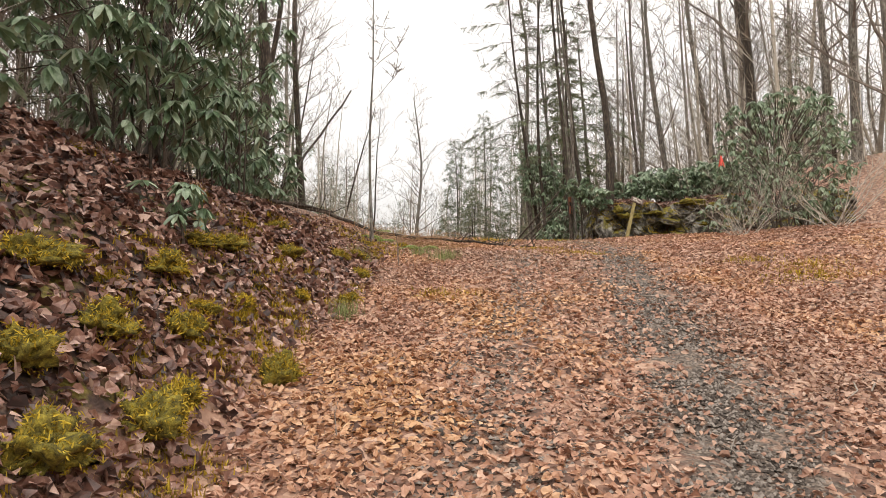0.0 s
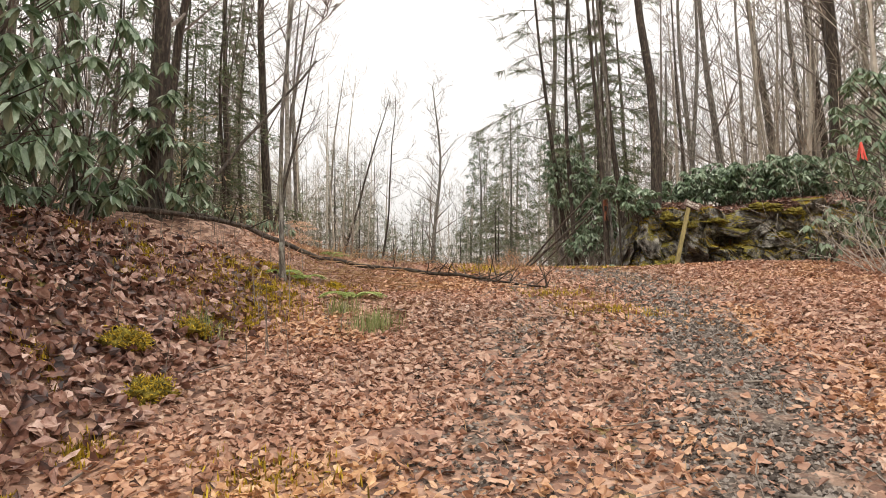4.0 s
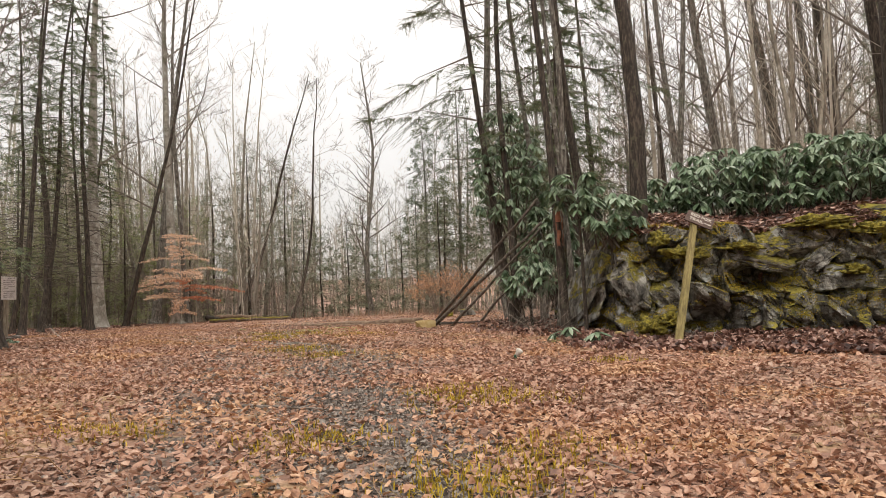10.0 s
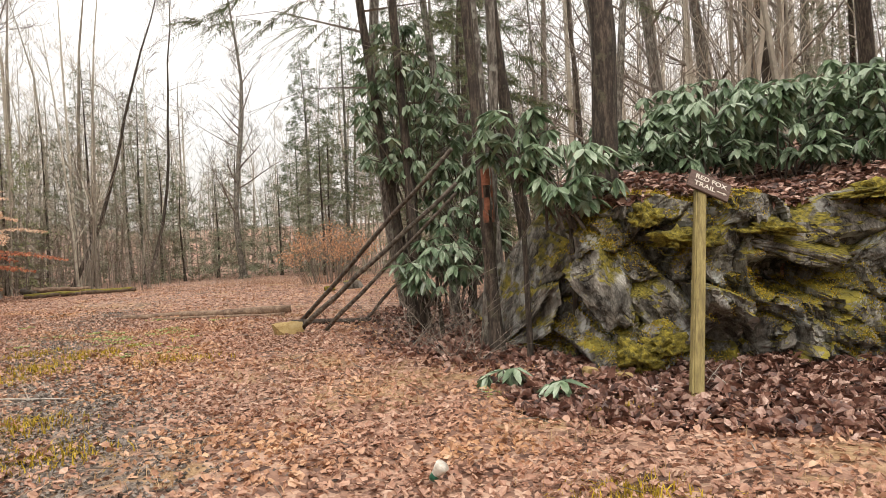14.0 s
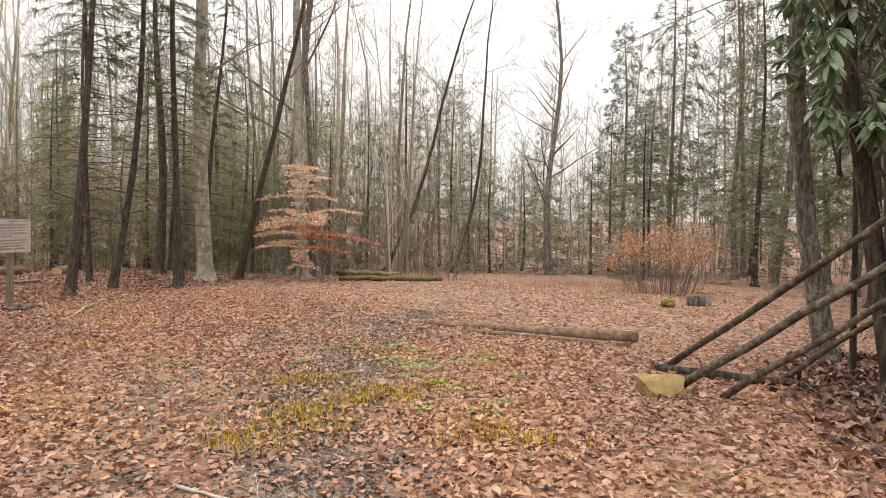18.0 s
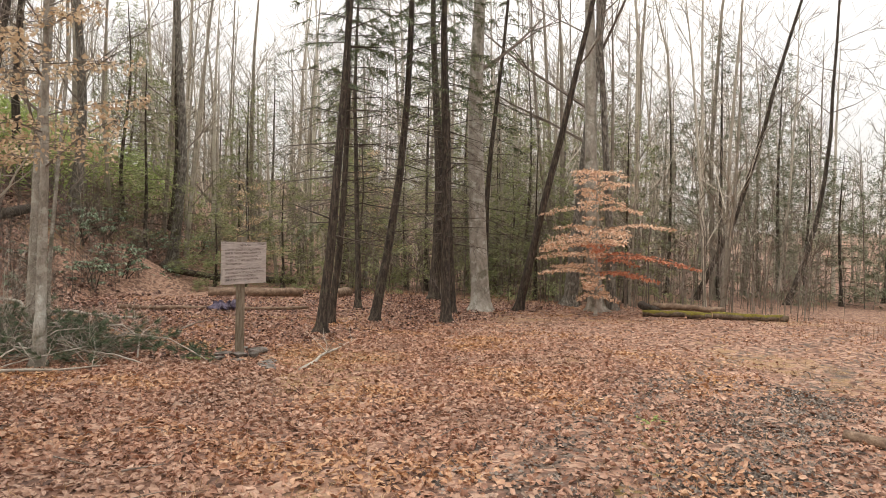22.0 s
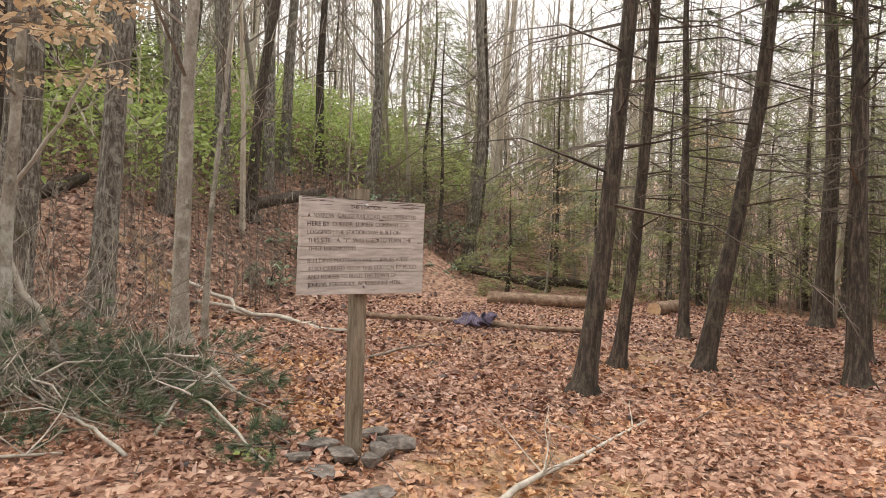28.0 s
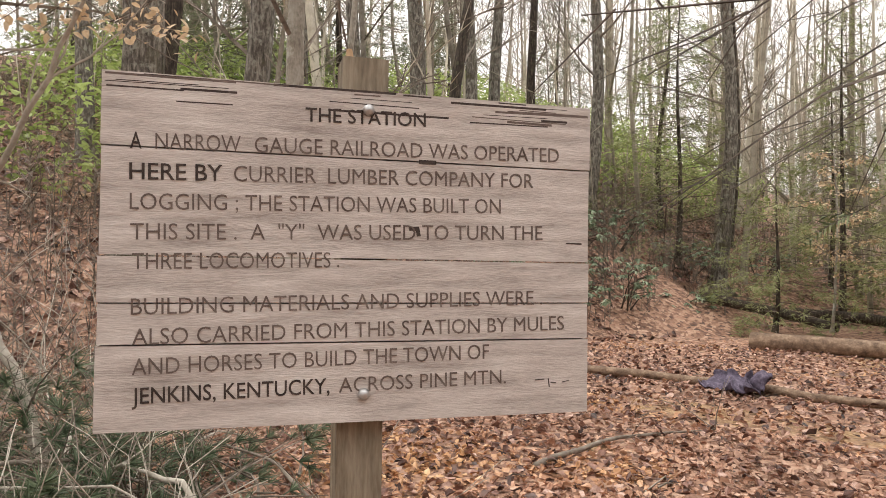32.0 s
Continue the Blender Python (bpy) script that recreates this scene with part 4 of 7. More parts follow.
# ---- rocks ----
def stone_mesh(size, seed, cuts=10, subdiv=3, rough=0.03):
    """A block broken along flat faces."""
    r2 = random.Random(seed)
    bm = bmesh.new()
    bmesh.ops.create_icosphere(bm, subdivisions=subdiv, radius=1.0)
    planes = []
    for ax in ((1, 0, 0), (-1, 0, 0), (0, 1, 0), (0, -1, 0), (0, 0, 1), (0, 0, -1)):
        v = Vector(ax) + Vector((r2.uniform(-0.35, 0.35), r2.uniform(-0.35, 0.35), r2.uniform(-0.35, 0.35)))
        planes.append((v.normalized(), r2.uniform(0.5, 0.62)))
    for _ in range(cuts):
        v = Vector((r2.gauss(0, 1), r2.gauss(0, 1), r2.gauss(0, 1))).normalized()
        planes.append((v, r2.uniform(0.58, 0.86)))
    for v in bm.verts:
        for nrm, d in planes:
            k = v.co.dot(nrm)
            if k > d:
                v.co -= nrm * (k - d)
    for v in bm.verts:
        q = v.co + Vector((seed, seed * 0.7, 0))
        bed = abs(noise.noise(Vector((q.x * 1.2, q.y * 1.2, q.z * 6.0))))
        v.co += v.co.normalized() * (noise.noise(q * 2.3) * rough * 2.4 + noise.noise(q * 6) * rough * 1.3 + noise.noise(q * 15) * rough * 0.6 - (0.08 - min(bed, 0.08)) * rough * 14)
        v.co = Vector((v.co.x * size[0], v.co.y * size[1], v.co.z * size[2])) / 0.72 / 2
    me = bpy.data.meshes.new("stone")
    bm.to_mesh(me)
    bm.free()
    return me


def cushion_mesh(size, seed, subdiv=3):
    """A soft clump of moss, flat below."""
    bm = bmesh.new()
    bmesh.ops.create_icosphere(bm, subdivisions=subdiv, radius=0.5)
    for v in bm.verts:
        p = v.co * 5 + Vector((seed * 1.7, seed, 0))
        v.co *= 1 + 0.7 * noise.noise(p * 0.5) + 0.55 * noise.noise(p * 1.3) + 0.35 * noise.noise(p * 3.1)
        v.co.z = max(v.co.z, -0.2)
        v.co = Vector((v.co.x * size[0], v.co.y * size[1], v.co.z * size[2]))
    me = bpy.data.meshes.new("moss")
    bm.to_mesh(me)
    bm.free()
    me.shade_smooth()
    return me


def piece(name, me, mat, parent, m, label=""):
    me.materials.clear()
    me.materials.append(mat)
    ob = new(name, me)
    ob.parent = parent
    ob.matrix_local = m
    if label:
        ob["label"] = label
    return ob


outcrop = empty("rock_outcrop", 7.5, 21.8, 0, "mossy grey rock outcrop of broken ledges beside the clearing", "rock")


def ledge(x, y, z, w, h, d, seed, mat=None, tilt=0, name="stone", cuts=16):
    m = Matrix.Translation((x - 7.5, y - 21.8 + d * 0.32 + rnd.uniform(-0.08, 0.2), z)) @ pose(0, 0, 0, rnd.uniform(-22, 22), tilt * 1.8 + rnd.uniform(-12, 12), -15 + rnd.uniform(-30, 30))
    return piece(name, stone_mesh((w * 1.25, d, h * 1.25), seed, cuts, 5, 0.045), mat or ROCK, outcrop, m)


LEDGES = ((6.02, 22.34, 0.85, 0.5, 0.9, -6), (6.63, 22.12, 0.6, 0.5, 0.8, -12), (7.93, 21.72, 1.27, 1.25, 0.26, 8), (8.55, 21.53, 1.52, 0.95, 0.62, -8), (8.85, 21.46, 1.22, 0.75, 0.34, -14), (9.1, 21.39, 0.92, 0.74, 0.44, -6), (9.3, 21.30, 0.55, 0.4, 0.38, 0))
for i, (x, y, z, w, h, tilt) in enumerate(LEDGES):
    ledge(x, y, z, w, h, 0.7, 200 + i, tilt=tilt)


def face_y(x):
    """Foot of the rock face."""
    return np.interp(x, (4.4, 4.9, 5.5, 6.6, 7.4, 8.6, 9.3, 10.3, 11.3, 12.2, 13.2), (24.0, 23.0, 22.5, 22.2, 21.85, 21.4, 21.2, 20.85, 20.15, 19.4, 18.5))


def crag():
    """One broken rock face: blocks of different tilt and depth with clefts between them."""
    g = np.random.default_rng(91)
    nu, nv = 400, 140
    u, v = np.meshgrid(np.linspace(5.3, 13.0, nu), np.linspace(0, 1, nv))
    up = np.clip(v / 0.72, 0, 1)
    rim = 1.72 + 0.13 * np.sin(u * 1.9 + 1) + 0.08 * np.sin(u * 5.1) - 0.55 * np.exp(-((u - 5.3) / 0.4) ** 2)
    z = -0.35 + (rim + 0.35) * up + np.clip(v - 0.72, 0, 1) * 0.9
    back = 0.32 * up ** 1.5 + np.clip(v - 0.72, 0, 1) * 4.2
    n = 62
    su, sv = g.uniform(4.4, 13.1, n), g.uniform(-0.3, 2.1, n)
    depth, tu, tv = g.uniform(-0.14, 0.2, n), g.normal(0, 0.35, n), g.normal(0, 0.4, n)
    wu = u + 0.09 * np.sin(z * 5 + u * 2) + 0.05 * np.sin(u * 11)
    wz = z + 0.07 * np.sin(u * 4.3) + 0.04 * np.sin(u * 9 + z * 6)
    d = np.hypot((wu[..., None] - su - 0.35 * (wz[..., None] - sv)) * 1.1, (wz[..., None] - sv + 0.3 * (wu[..., None] - su)) * 0.95)
    k = np.argsort(d, -1)[..., :2]
    near = np.take_along_axis(d, k, -1)
    c = k[..., 0]
    edge = near[..., 1] - near[..., 0]
    open_joint = np.clip(0.5 + 0.9 * lumps(u, z * 1.4, 1.7, 2.0), 0.05, 1)
    out = depth[c] + tu[c] * (u - su[c]) + tv[c] * (z - sv[c]) - 0.17 * open_joint * np.exp(-(edge / 0.03) ** 2)
    # smaller facets broken off each block along slanting planes
    fu, fv, fd = g.uniform(5.0, 13.1, 520), g.uniform(-0.4, 2.2, 520), g.uniform(-0.045, 0.045, 520)
    fa, fb = g.normal(0, 0.5, 520), g.normal(0, 0.6, 520)
    p, q = wu * 0.83 + wz * 0.55, wz * 0.83 - wu * 0.55
    fc = np.stack([np.argmin(((p[i][:, None] - (fu * 0.83 + fv * 0.55)) * 1.9) ** 2 + ((q[i][:, None] - (fv * 0.83 - fu * 0.55)) * 0.75) ** 2, -1) for i in range(nv)])
    out = out + fd[fc] + np.clip(fa[fc] * (u - fu[fc]) + fb[fc] * (z - fv[fc]), -0.09, 0.09)
    out = out + 0.03 * np.sin(u * 17 + z * 9) * np.sin(z * 21 - u * 7) + g.normal(0, 0.006, u.shape)
    # a dark hollow under the overhanging ledges
    out = out - 0.7 * np.exp(-((u - 7.95) / 0.5) ** 4 - ((z - 0.93) / 0.2) ** 4) - 0.3 * np.exp(-((u - 7.1) / 0.22) ** 2 - ((z - 0.3) / 0.3) ** 2)
    out = out * np.interp(v, (0, 0.72, 0.9, 1), (1, 1, 0.3, 0.1))
    x = u - 0.30 * out - 7.5
    y = face_y(u) + back - 0.95 * out - 21.8
    zz = z + 0.35 * out * np.clip(v - 0.5, 0, 1)
    tuck = np.clip((5.95 - u) / 0.6, 0, 1)
    y, zz = y + 1.3 * tuck ** 2, zz - 0.9 * tuck ** 2 * up
    P = np.stack([x, y, zz], -1)
    idx = np.arange(nu * nv).reshape(nv, nu)
    a = Acc()
    a.add(P.reshape(-1, 3), np.stack([idx[:-1, :-1], idx[:-1, 1:], idx[1:, 1:], idx[1:, :-1]], -1).reshape(-1, 4).tolist())
    from_acc("rock_face", a, ROCK, outcrop)
    return P


def fuzz_on(acc, co, nr, want, g):
    """Short moss on the upward parts of a rock."""
    mask = nr[:, 2] * 0.55 + 0.5 * lumps(co[:, 0] * 1.0, co[:, 2] * 1.6 + co[:, 1], 2.4, 1.0) + 0.25 * lumps(co[:, 0], co[:, 2], 7.0, 2.0)
    k = mask > want
    co, nr = np.repeat(co[k], 3, 0), np.repeat(nr[k], 3, 0)
    co = co + g.normal(0, 0.016, co.shape)
    d = nr * 0.7 + g.normal(0, 0.5, co.shape) + np.array((0, 0, -0.1))
    leaves(acc, co - nr * 0.008, d, g.normal(0, 1, co.shape), g.uniform(0.018, 0.045, len(co)), g.uniform(0.006, 0.011, len(co)))


crag_points = crag()
fuzz = Acc()
du, dv = np.gradient(crag_points, axis=1), np.gradient(crag_points, axis=0)
nm = np.cross(du, dv)
nm /= np.linalg.norm(nm, axis=-1, keepdims=True) + 1e-9
low = slice(10, 108)
fuzz_on(fuzz, crag_points[low].reshape(-1, 3), nm[low].reshape(-1, 3), 0.3, rng)
for ob in [o for o in outcrop.children if o.name.startswith("stone")]:
    m = ob.matrix_local
    co = np.array([tuple(m @ v.co) for v in ob.data.vertices])
    nr = np.array([tuple((m.to_3x3() @ v.normal).normalized()) for v in ob.data.vertices])
    fuzz_on(fuzz, co, nr, 0.34, rng)
# cushions of moss on the ledges
for i, (x, y, z, w, h) in enumerate(((6.43, 22.25, 1.68, 0.36, 0.26), (6.72, 22.1, 1.42, 0.62, 0.24), (8.72, 21.45, 1.86, 0.95, 0.16), (9.0, 21.4, 1.8, 0.5, 0.2), (9.18, 21.2, 1.04, 0.42, 0.18), (7.6, 21.8, 1.5, 0.6, 0.18), (6.14, 22.0, 0.2, 0.42, 0.3), (6.4, 21.98, 0.34, 0.4, 0.24), (9.5, 21.2, 1.68, 0.5, 0.2))):
    me = cushion_mesh((w * 0.95, 0.36, h * 1.15), 60 + i, 4)
    ob = piece("moss_cushion", me, MOSS, outcrop, Matrix.Translation((x - 7.5, y - 21.8, z - 0.06)) @ pose(0, 0, 0, rnd.uniform(0, 14), rnd.uniform(-10, 10), -20), "yellow-green moss")
    m = ob.matrix_local
    co = np.array([tuple(m @ v.co) for v in me.vertices])
    nr = np.array([tuple((m.to_3x3() @ v.normal).normalized()) for v in me.vertices])
    fuzz_on(fuzz, co, nr, -0.35, rng)
tagged(from_acc("moss_fuzz", fuzz, MOSS_TUFT, outcrop), kind="stuff")
# leaves caught on the ledges
lx = rng.uniform(5.7, 11.8, 5200)
caught = Acc()
lt = rng.uniform(0, 1, 5200)
cy, cz = face_y(lx) + 0.28 + lt * 1.3, 1.74 + 0.1 * np.sin(lx * 1.9 + 1) + 0.36 * lt + rng.uniform(0, 0.06, 5200)
ca = rng.uniform(0, 6.283, 5200)
leaves(caught, np.stack([lx - 7.5, cy - 21.8, cz], -1), np.stack([np.cos(ca), np.sin(ca), rng.normal(0, 0.3, 5200)], -1), rng.normal(0, 0.4, (5200, 3)) + np.array((0, -0.3, 1.0)), 0.11 * rng.uniform(0.6, 1.3, 5200), 0.06 * rng.uniform(0.6, 1.3, 5200))
tagged(from_acc("leaf_litter", caught, LITTER_SHADED, outcrop), kind="stuff")


def loose_stone(x, y, size, mat, seed, label, lift=0.25, group="", turn=0):
    me = stone_mesh(size, seed, 7, 2)
    me.materials.append(mat)
    ob = new("stone", me)
    ob.matrix_world = pose(x, y, gz(x, y) + size[2] * lift, 0, 0, turn)
    return tagged(ob, label, "stone", group)


loose_stone(2.68, 26.8, (0.5, 0.3, 0.24), STONE_TAN, 301, "tan sandstone block lying on the leaves", 0.4, turn=25)
loose_stone(5.55, 22.0, (0.24, 0.2, 0.16), STONE_TAN, 302, "small tan stone below the rock outcrop", 0.4)
loose_stone(5.85, 21.85, (0.16, 0.12, 0.1), STONE_TAN, 303, "small tan stone below the rock outcrop", 0.4)
loose_stone(5.0, 37.2, (0.7, 0.5, 0.35), ROCK, 304, "mossy grey stone at the edge of the clearing", 0.4)
loose_stone(4.2, 36.6, (0.45, 0.4, 0.2), MOSS, 305, "moss-covered stone at the edge of the clearing", 0.4)
for i, (x, y, a, b, c) in enumerate(((-8.55, 31.05, 0.26, 0.18, 0.09), (-8.5, 31.3, 0.2, 0.16, 0.12), (-8.62, 31.48, 0.3, 0.22, 0.13), (-8.85, 30.98, 0.28, 0.2, 0.08), (-8.95, 31.45, 0.22, 0.2, 0.1), (-8.4, 30.9, 0.3, 0.24, 0.04), (-8.38, 31.18, 0.14, 0.12, 0.1), (-8.72, 30.8, 0.22, 0.14, 0.06), (-7.85, 30.95, 0.42, 0.3, 0.05), (-7.6, 30.75, 0.5, 0.25, 0.04))):
    loose_stone(x, y, (a, b, c), SLATE, 310 + i, "flat grey stone heaped round the foot of the board post", 0.45, "stones round the post", turn=i * 37)


# ---- trees round the clearing ----
# x, y, radius, height, lean east, lean north
CLUSTER = ((-8.95, 37.35, 0.105, 16, 0.013, 0.027), (-10.25, 36.3, 0.1, 16, 0.057, 0.106), (-9.72, 34.0, 0.097, 16, 0.036, 0.094), (-10.7, 35.35, 0.078, 14, 0.01, 0.0), (-9.9, 39.3, 0.08, 15, -0.02, 0.0), (-13.2, 43.3, 0.17, 17, 0.0, 0.0), (-11.6, 43.9, 0.10, 15, 0.04, 0.0), (-12.6, 38.6, 0.08, 13, -0.06, 0.1))
for i, (x, y, r, h, lx, ly) in enumerate(CLUSTER):
    hemlock(x, y, h, r, (lx, ly), 40 + i, first=0.13, reach=2.2, dense=0.42, bare_to=0.36, limbs=90, stray=0.02, dead=TWIG_DARK, wob=0.02, label="dark slender hemlock trunk with dead twigs low down", size=0.04)
bare_tree(-9.83, 40.6, 19, 0.25, (0.0, 0.0), 61, BARK_BEECH, "smooth pale grey trunk rising beside dark hemlocks", first=0.35)
bare_tree(-9.25, 41.6, 15, 0.115, (0.215, 0.0), 62, BARK_DARK, "leaning dark trunk at the edge of the clearing", first=0.4)
bare_tree(-7.5, 43.3, 21, 0.22, (-0.02, 0.0), 63, BARK_BEECH, "tall straight pale trunk with few branches", first=0.5)
bare_tree(-7.2, 43.9, 19, 0.12, (0.0, 0.0), 64, BARK_GREY, first=0.45)
bare_tree(-8.9, 44.6, 18, 0.2, (0.1, 0.02), 65, BARK_GREY, "stout forked grey trunk behind the hemlocks", first=0.25, spread=0.3)
bare_tree(-6.9, 52.5, 15, 0.11, (0.30, 0.0), 66, BARK_DARK, "slender dark tree leaning over the clearing", first=0.4, wob=0.05)
bare_tree(-3.8, 53.5, 15, 0.10, (0.14, 0.0), 67, BARK_DARK, first=0.35, wob=0.05)
bare_tree(1.2, 53.6, 16, 0.17, (-0.02, 0.0), 68, BARK_GREY, "broken grey snag with bare upright limbs", first=0.22, limbs=26, spread=0.15, limb=0.45)

# east: on and behind the rocks
bare_tree(5.1, 23.55, 17, 0.078, (-0.035, 0.0), 71, BARK_DARK, "grey trunk with an orange scar on its bark", first=0.35, limbs=12, spread=0.14, limb=0.22, wob=0.0)
mk = Acc()
mk.tube([(-0.05, 0, 1.6), (-0.053, 0, 1.75), (-0.056, 0, 1.9), (-0.06, 0, 2.05), (-0.065, 0, 2.25)], [0.080, 0.082, 0.082, 0.081, 0.079], 22, cap=False)
vv = mk.v[-1]
keep = [f for f in mk.f if np.mean(vv[list(f), 1]) < -0.03]
mk.f = [f for f in keep if rnd.random() < 0.6]
sc = from_acc("bark_scar", mk, ORANGE_MARK, None, "orange scraped bark")
sc.parent = [o for o in bpy.data.objects if o.name.startswith("bare_tree")][-1]
EAST = ((6.45, 23.55, 0.17, 18, 0.0, 0.0), (5.72, 25.0, 0.06, 17, -0.03, 0.0), (5.1, 24.1, 0.07, 16, -0.03, 0.0), (4.75, 25.6, 0.08, 15, 0.02, 0.0), (5.2, 29.5, 0.14, 17, -0.07, 0.0), (5.6, 27.2, 0.09, 14, -0.05, 0.0), (13.3, 45.6, 0.20, 18, -0.04, 0.0), (12.9, 35.4, 0.17, 17, -0.03, 0.0), (12.5, 31.0, 0.18, 18, -0.05, 0.0), (14.3, 40.0, 0.14, 17, -0.03, 0.0), (18.0, 37.0, 0.24, 19, -0.1, 0.0), (17.7, 34.7, 0.18, 18, -0.03, 0.0), (21.0, 37.5, 0.22, 18, -0.05, 0.0), (10.2, 30.2, 0.12, 15, 0.04, 0.0))
for i, (x, y, r, h, lx, ly) in enumerate(EAST):
    bare_tree(x, y, h, r, (lx, ly), 80 + i, BARK_GREY if i % 3 else BARK_DARK, "straight rough-barked trunk on the hillside above the rocks", limbs=9 if i < 6 else 17, first=0.42 if i < 6 else 0.18, spread=0.16, sink=0.1, thinnest=0.008, limb=0.22 if i < 6 else 0.3)
EAST2 = ((22.5, 33.0, 0.2), (24.5, 39.5, 0.22), (15.5, 28.0, 0.18), (19.5, 29.5, 0.22), (13.5, 25.5, 0.25), (17.5, 24.5, 0.2), (16.2, 19.5, 0.2), (20.5, 22.5, 0.22), (19.0, 16.5, 0.2), (12.0, 15.8, 0.16), (14.8, 13.5, 0.18), (10.5, 50.5, 0.15), (17.0, 50.0, 0.18), (11.0, 57.5, 0.15))
for i, (x, y, r) in enumerate(EAST2):
    bare_tree(x, y, 17 + i % 4, r, (rnd.uniform(-0.06, 0.03), 0), 110 + i, BARK_GREY if i % 2 else BARK_DARK, "rough-barked leafless tree on the hillside", limbs=15, first=0.2, sink=0.1, thinnest=0.010)
hemlock(8.3, 35.0, 10, 0.12, (0, 0), 131, first=0.3, reach=2.4, label="hemlock with feathery boughs behind the leaning poles")
hemlock(7.9, 31.5, 13, 0.14, (-0.03, 0), 132, first=0.3, reach=2.8)
hemlock(9.5, 38.5, 14, 0.16, (0, 0), 133, first=0.15, reach=3.2)
hemlock(4.7, 26.4, 15, 0.09, (-0.09, 0.02), 134, first=0.25, reach=3.7, dense=0.9, size=0.03, limbs=38, label="slender hemlock leaning out over the clearing", bare_to=0.3)
hemlock(6.3, 25.3, 16, 0.1, (-0.1, -0.02), 135, first=0.3, reach=3.7, dense=0.9, size=0.03, limbs=38, bare_to=0.35)

# west: hillside behind the board
WESTERN = ((-16.0, 28.55, 0.29, 19, 0.0, 0.0), (-16.6, 29.7, 0.2, 18, 0.0, 0.0), (-19.9, 27.6, 0.24, 18, 0.0, 0.0), (-21.1, 31.1, 0.15, 17, 0.01, 0.0), (-25.0, 33.0, 0.24, 18, 0.03, 0.02), (-22.9, 33.45, 0.16, 17, 0.04, 0.0), (-25.7, 34.6, 0.2, 18, 0.0, 0.0), (-27.5, 35.5, 0.2, 18, 0.03, 0.0), (-28.2, 37.0, 0.17, 17, 0.0, 0.0), (-26.7, 38.3, 0.2, 18, 0.05, 0.03), (-25.0, 41.4, 0.2, 18, 0.03, 0.0), (-28.4, 43.75, 0.16, 17, 0.05, 0.02), (-26.2, 29.9, 0.2, 18, 0.0, 0.0), (-23.5, 25.5, 0.2, 18, 0.0, 0.0))
for i, (x, y, r, h, lx, ly) in enumerate(WESTERN):
    bare_tree(x, y, h, r, (lx, ly), 150 + i, (BARK_GREY, BARK_GREY, BARK_DARK)[i % 3], "rough-barked leafless tree on the leafy hillside", limbs=13, first=0.22, sink=0.1, spread=0.16, thinnest=0.007, limb=0.24)
bare_tree(-13.9, 30.62, 11, 0.11, (0.01, 0.0), 171, BARK_BEECH, "pale slender beech trunk beside the brush", first=0.25, spread=0.2)
bare_tree(-14.1, 31.0, 9, 0.045, (0.03, 0.0), 172, BARK_BEECH, "pale beech sapling beside a larger trunk", first=0.2, spread=0.2)
YOUNG = ((-24.0, 44.5, 9, 2.6), (-19.6, 45.5, 8, 2.6), (-16.5, 47.5, 10, 2.8), (-22.0, 48.5, 11, 3.0), (-26.5, 46.0, 8, 2.6), (-13.0, 49.5, 10, 2.8), (-10.5, 50.0, 9, 2.6), (-17.5, 52.5, 12, 3.0), (-25.5, 40.5, 8, 2.6), (-20.8, 43.6, 5, 2.0), (-15.2, 51.0, 7, 2.6), (-12.2, 46.8, 5, 2.0), (-19.0, 49.5, 7, 2.8), (-28.5, 41.5, 10, 2.8), (-14.6, 46.2, 7, 2.6), (-10.8, 46.0, 6, 2.4), (-17.6, 44.6, 6, 2.4), (-8.2, 48.0, 7, 2.6), (-21.5, 40.8, 4, 1.8))
for i, (x, y, h, reach) in enumerate(YOUNG):
    conifer(x, y, h, 0.03 + 0.007 * h, 180 + i, reach, int(560 * h), 0.05, NEEDLE_LIGHT, 0.19, "young hemlock with light green feathery boughs")
DISTANT = ((-6.4, 54.5, 11.5, 2.8), (-9.2, 57.0, 10, 2.8), (-3.4, 57.5, 8, 2.5), (-0.6, 60.0, 7, 2.4), (3.2, 56.5, 6.5, 2.3), (-1.9, 54.5, 6, 2.4), (-12.5, 57.0, 11, 2.8), (-6.5, 66.0, 13, 3.0), (0.6, 66.0, 10, 2.8), (4.6, 63.0, 10, 2.8), (-15.5, 60.0, 13, 3.0), (6.0, 54.5, 9, 2.6), (1.0, 54.2, 5, 2.2), (5.2, 50.8, 8, 2.4), (-4.9, 61.0, 12, 2.8), (-18.5, 57.0, 12, 3.0), (8.9, 47.2, 12.5, 3.0))
for i, (x, y, h, reach) in enumerate(DISTANT):
    conifer(x, y, h, 0.03 + 0.007 * h, 200 + i, reach, int(460 * h), 0.04, NEEDLE_HAZY, 0.24, "distant hemlock standing among bare trees")
for i, (x, y, h, reach, first) in enumerate(((7.2, 57.0, 16, 3.0, 0.25), (9.8, 54.0, 15, 3.0, 0.22), (12.6, 50.5, 15, 3.2, 0.15), (5.0, 60.0, 14.5, 2.6, 0.3), (14.5, 45.5, 14, 3.0, 0.12), (10.5, 42.5, 12, 2.8, 0.12))):
    conifer(x, y, h, 0.15, 240 + i, reach, int(480 * h), first, NEEDLE, 0.25, "tall evergreen with ragged boughs at the edge of the clearing", tips=0.45, bark=BARK_GREY)

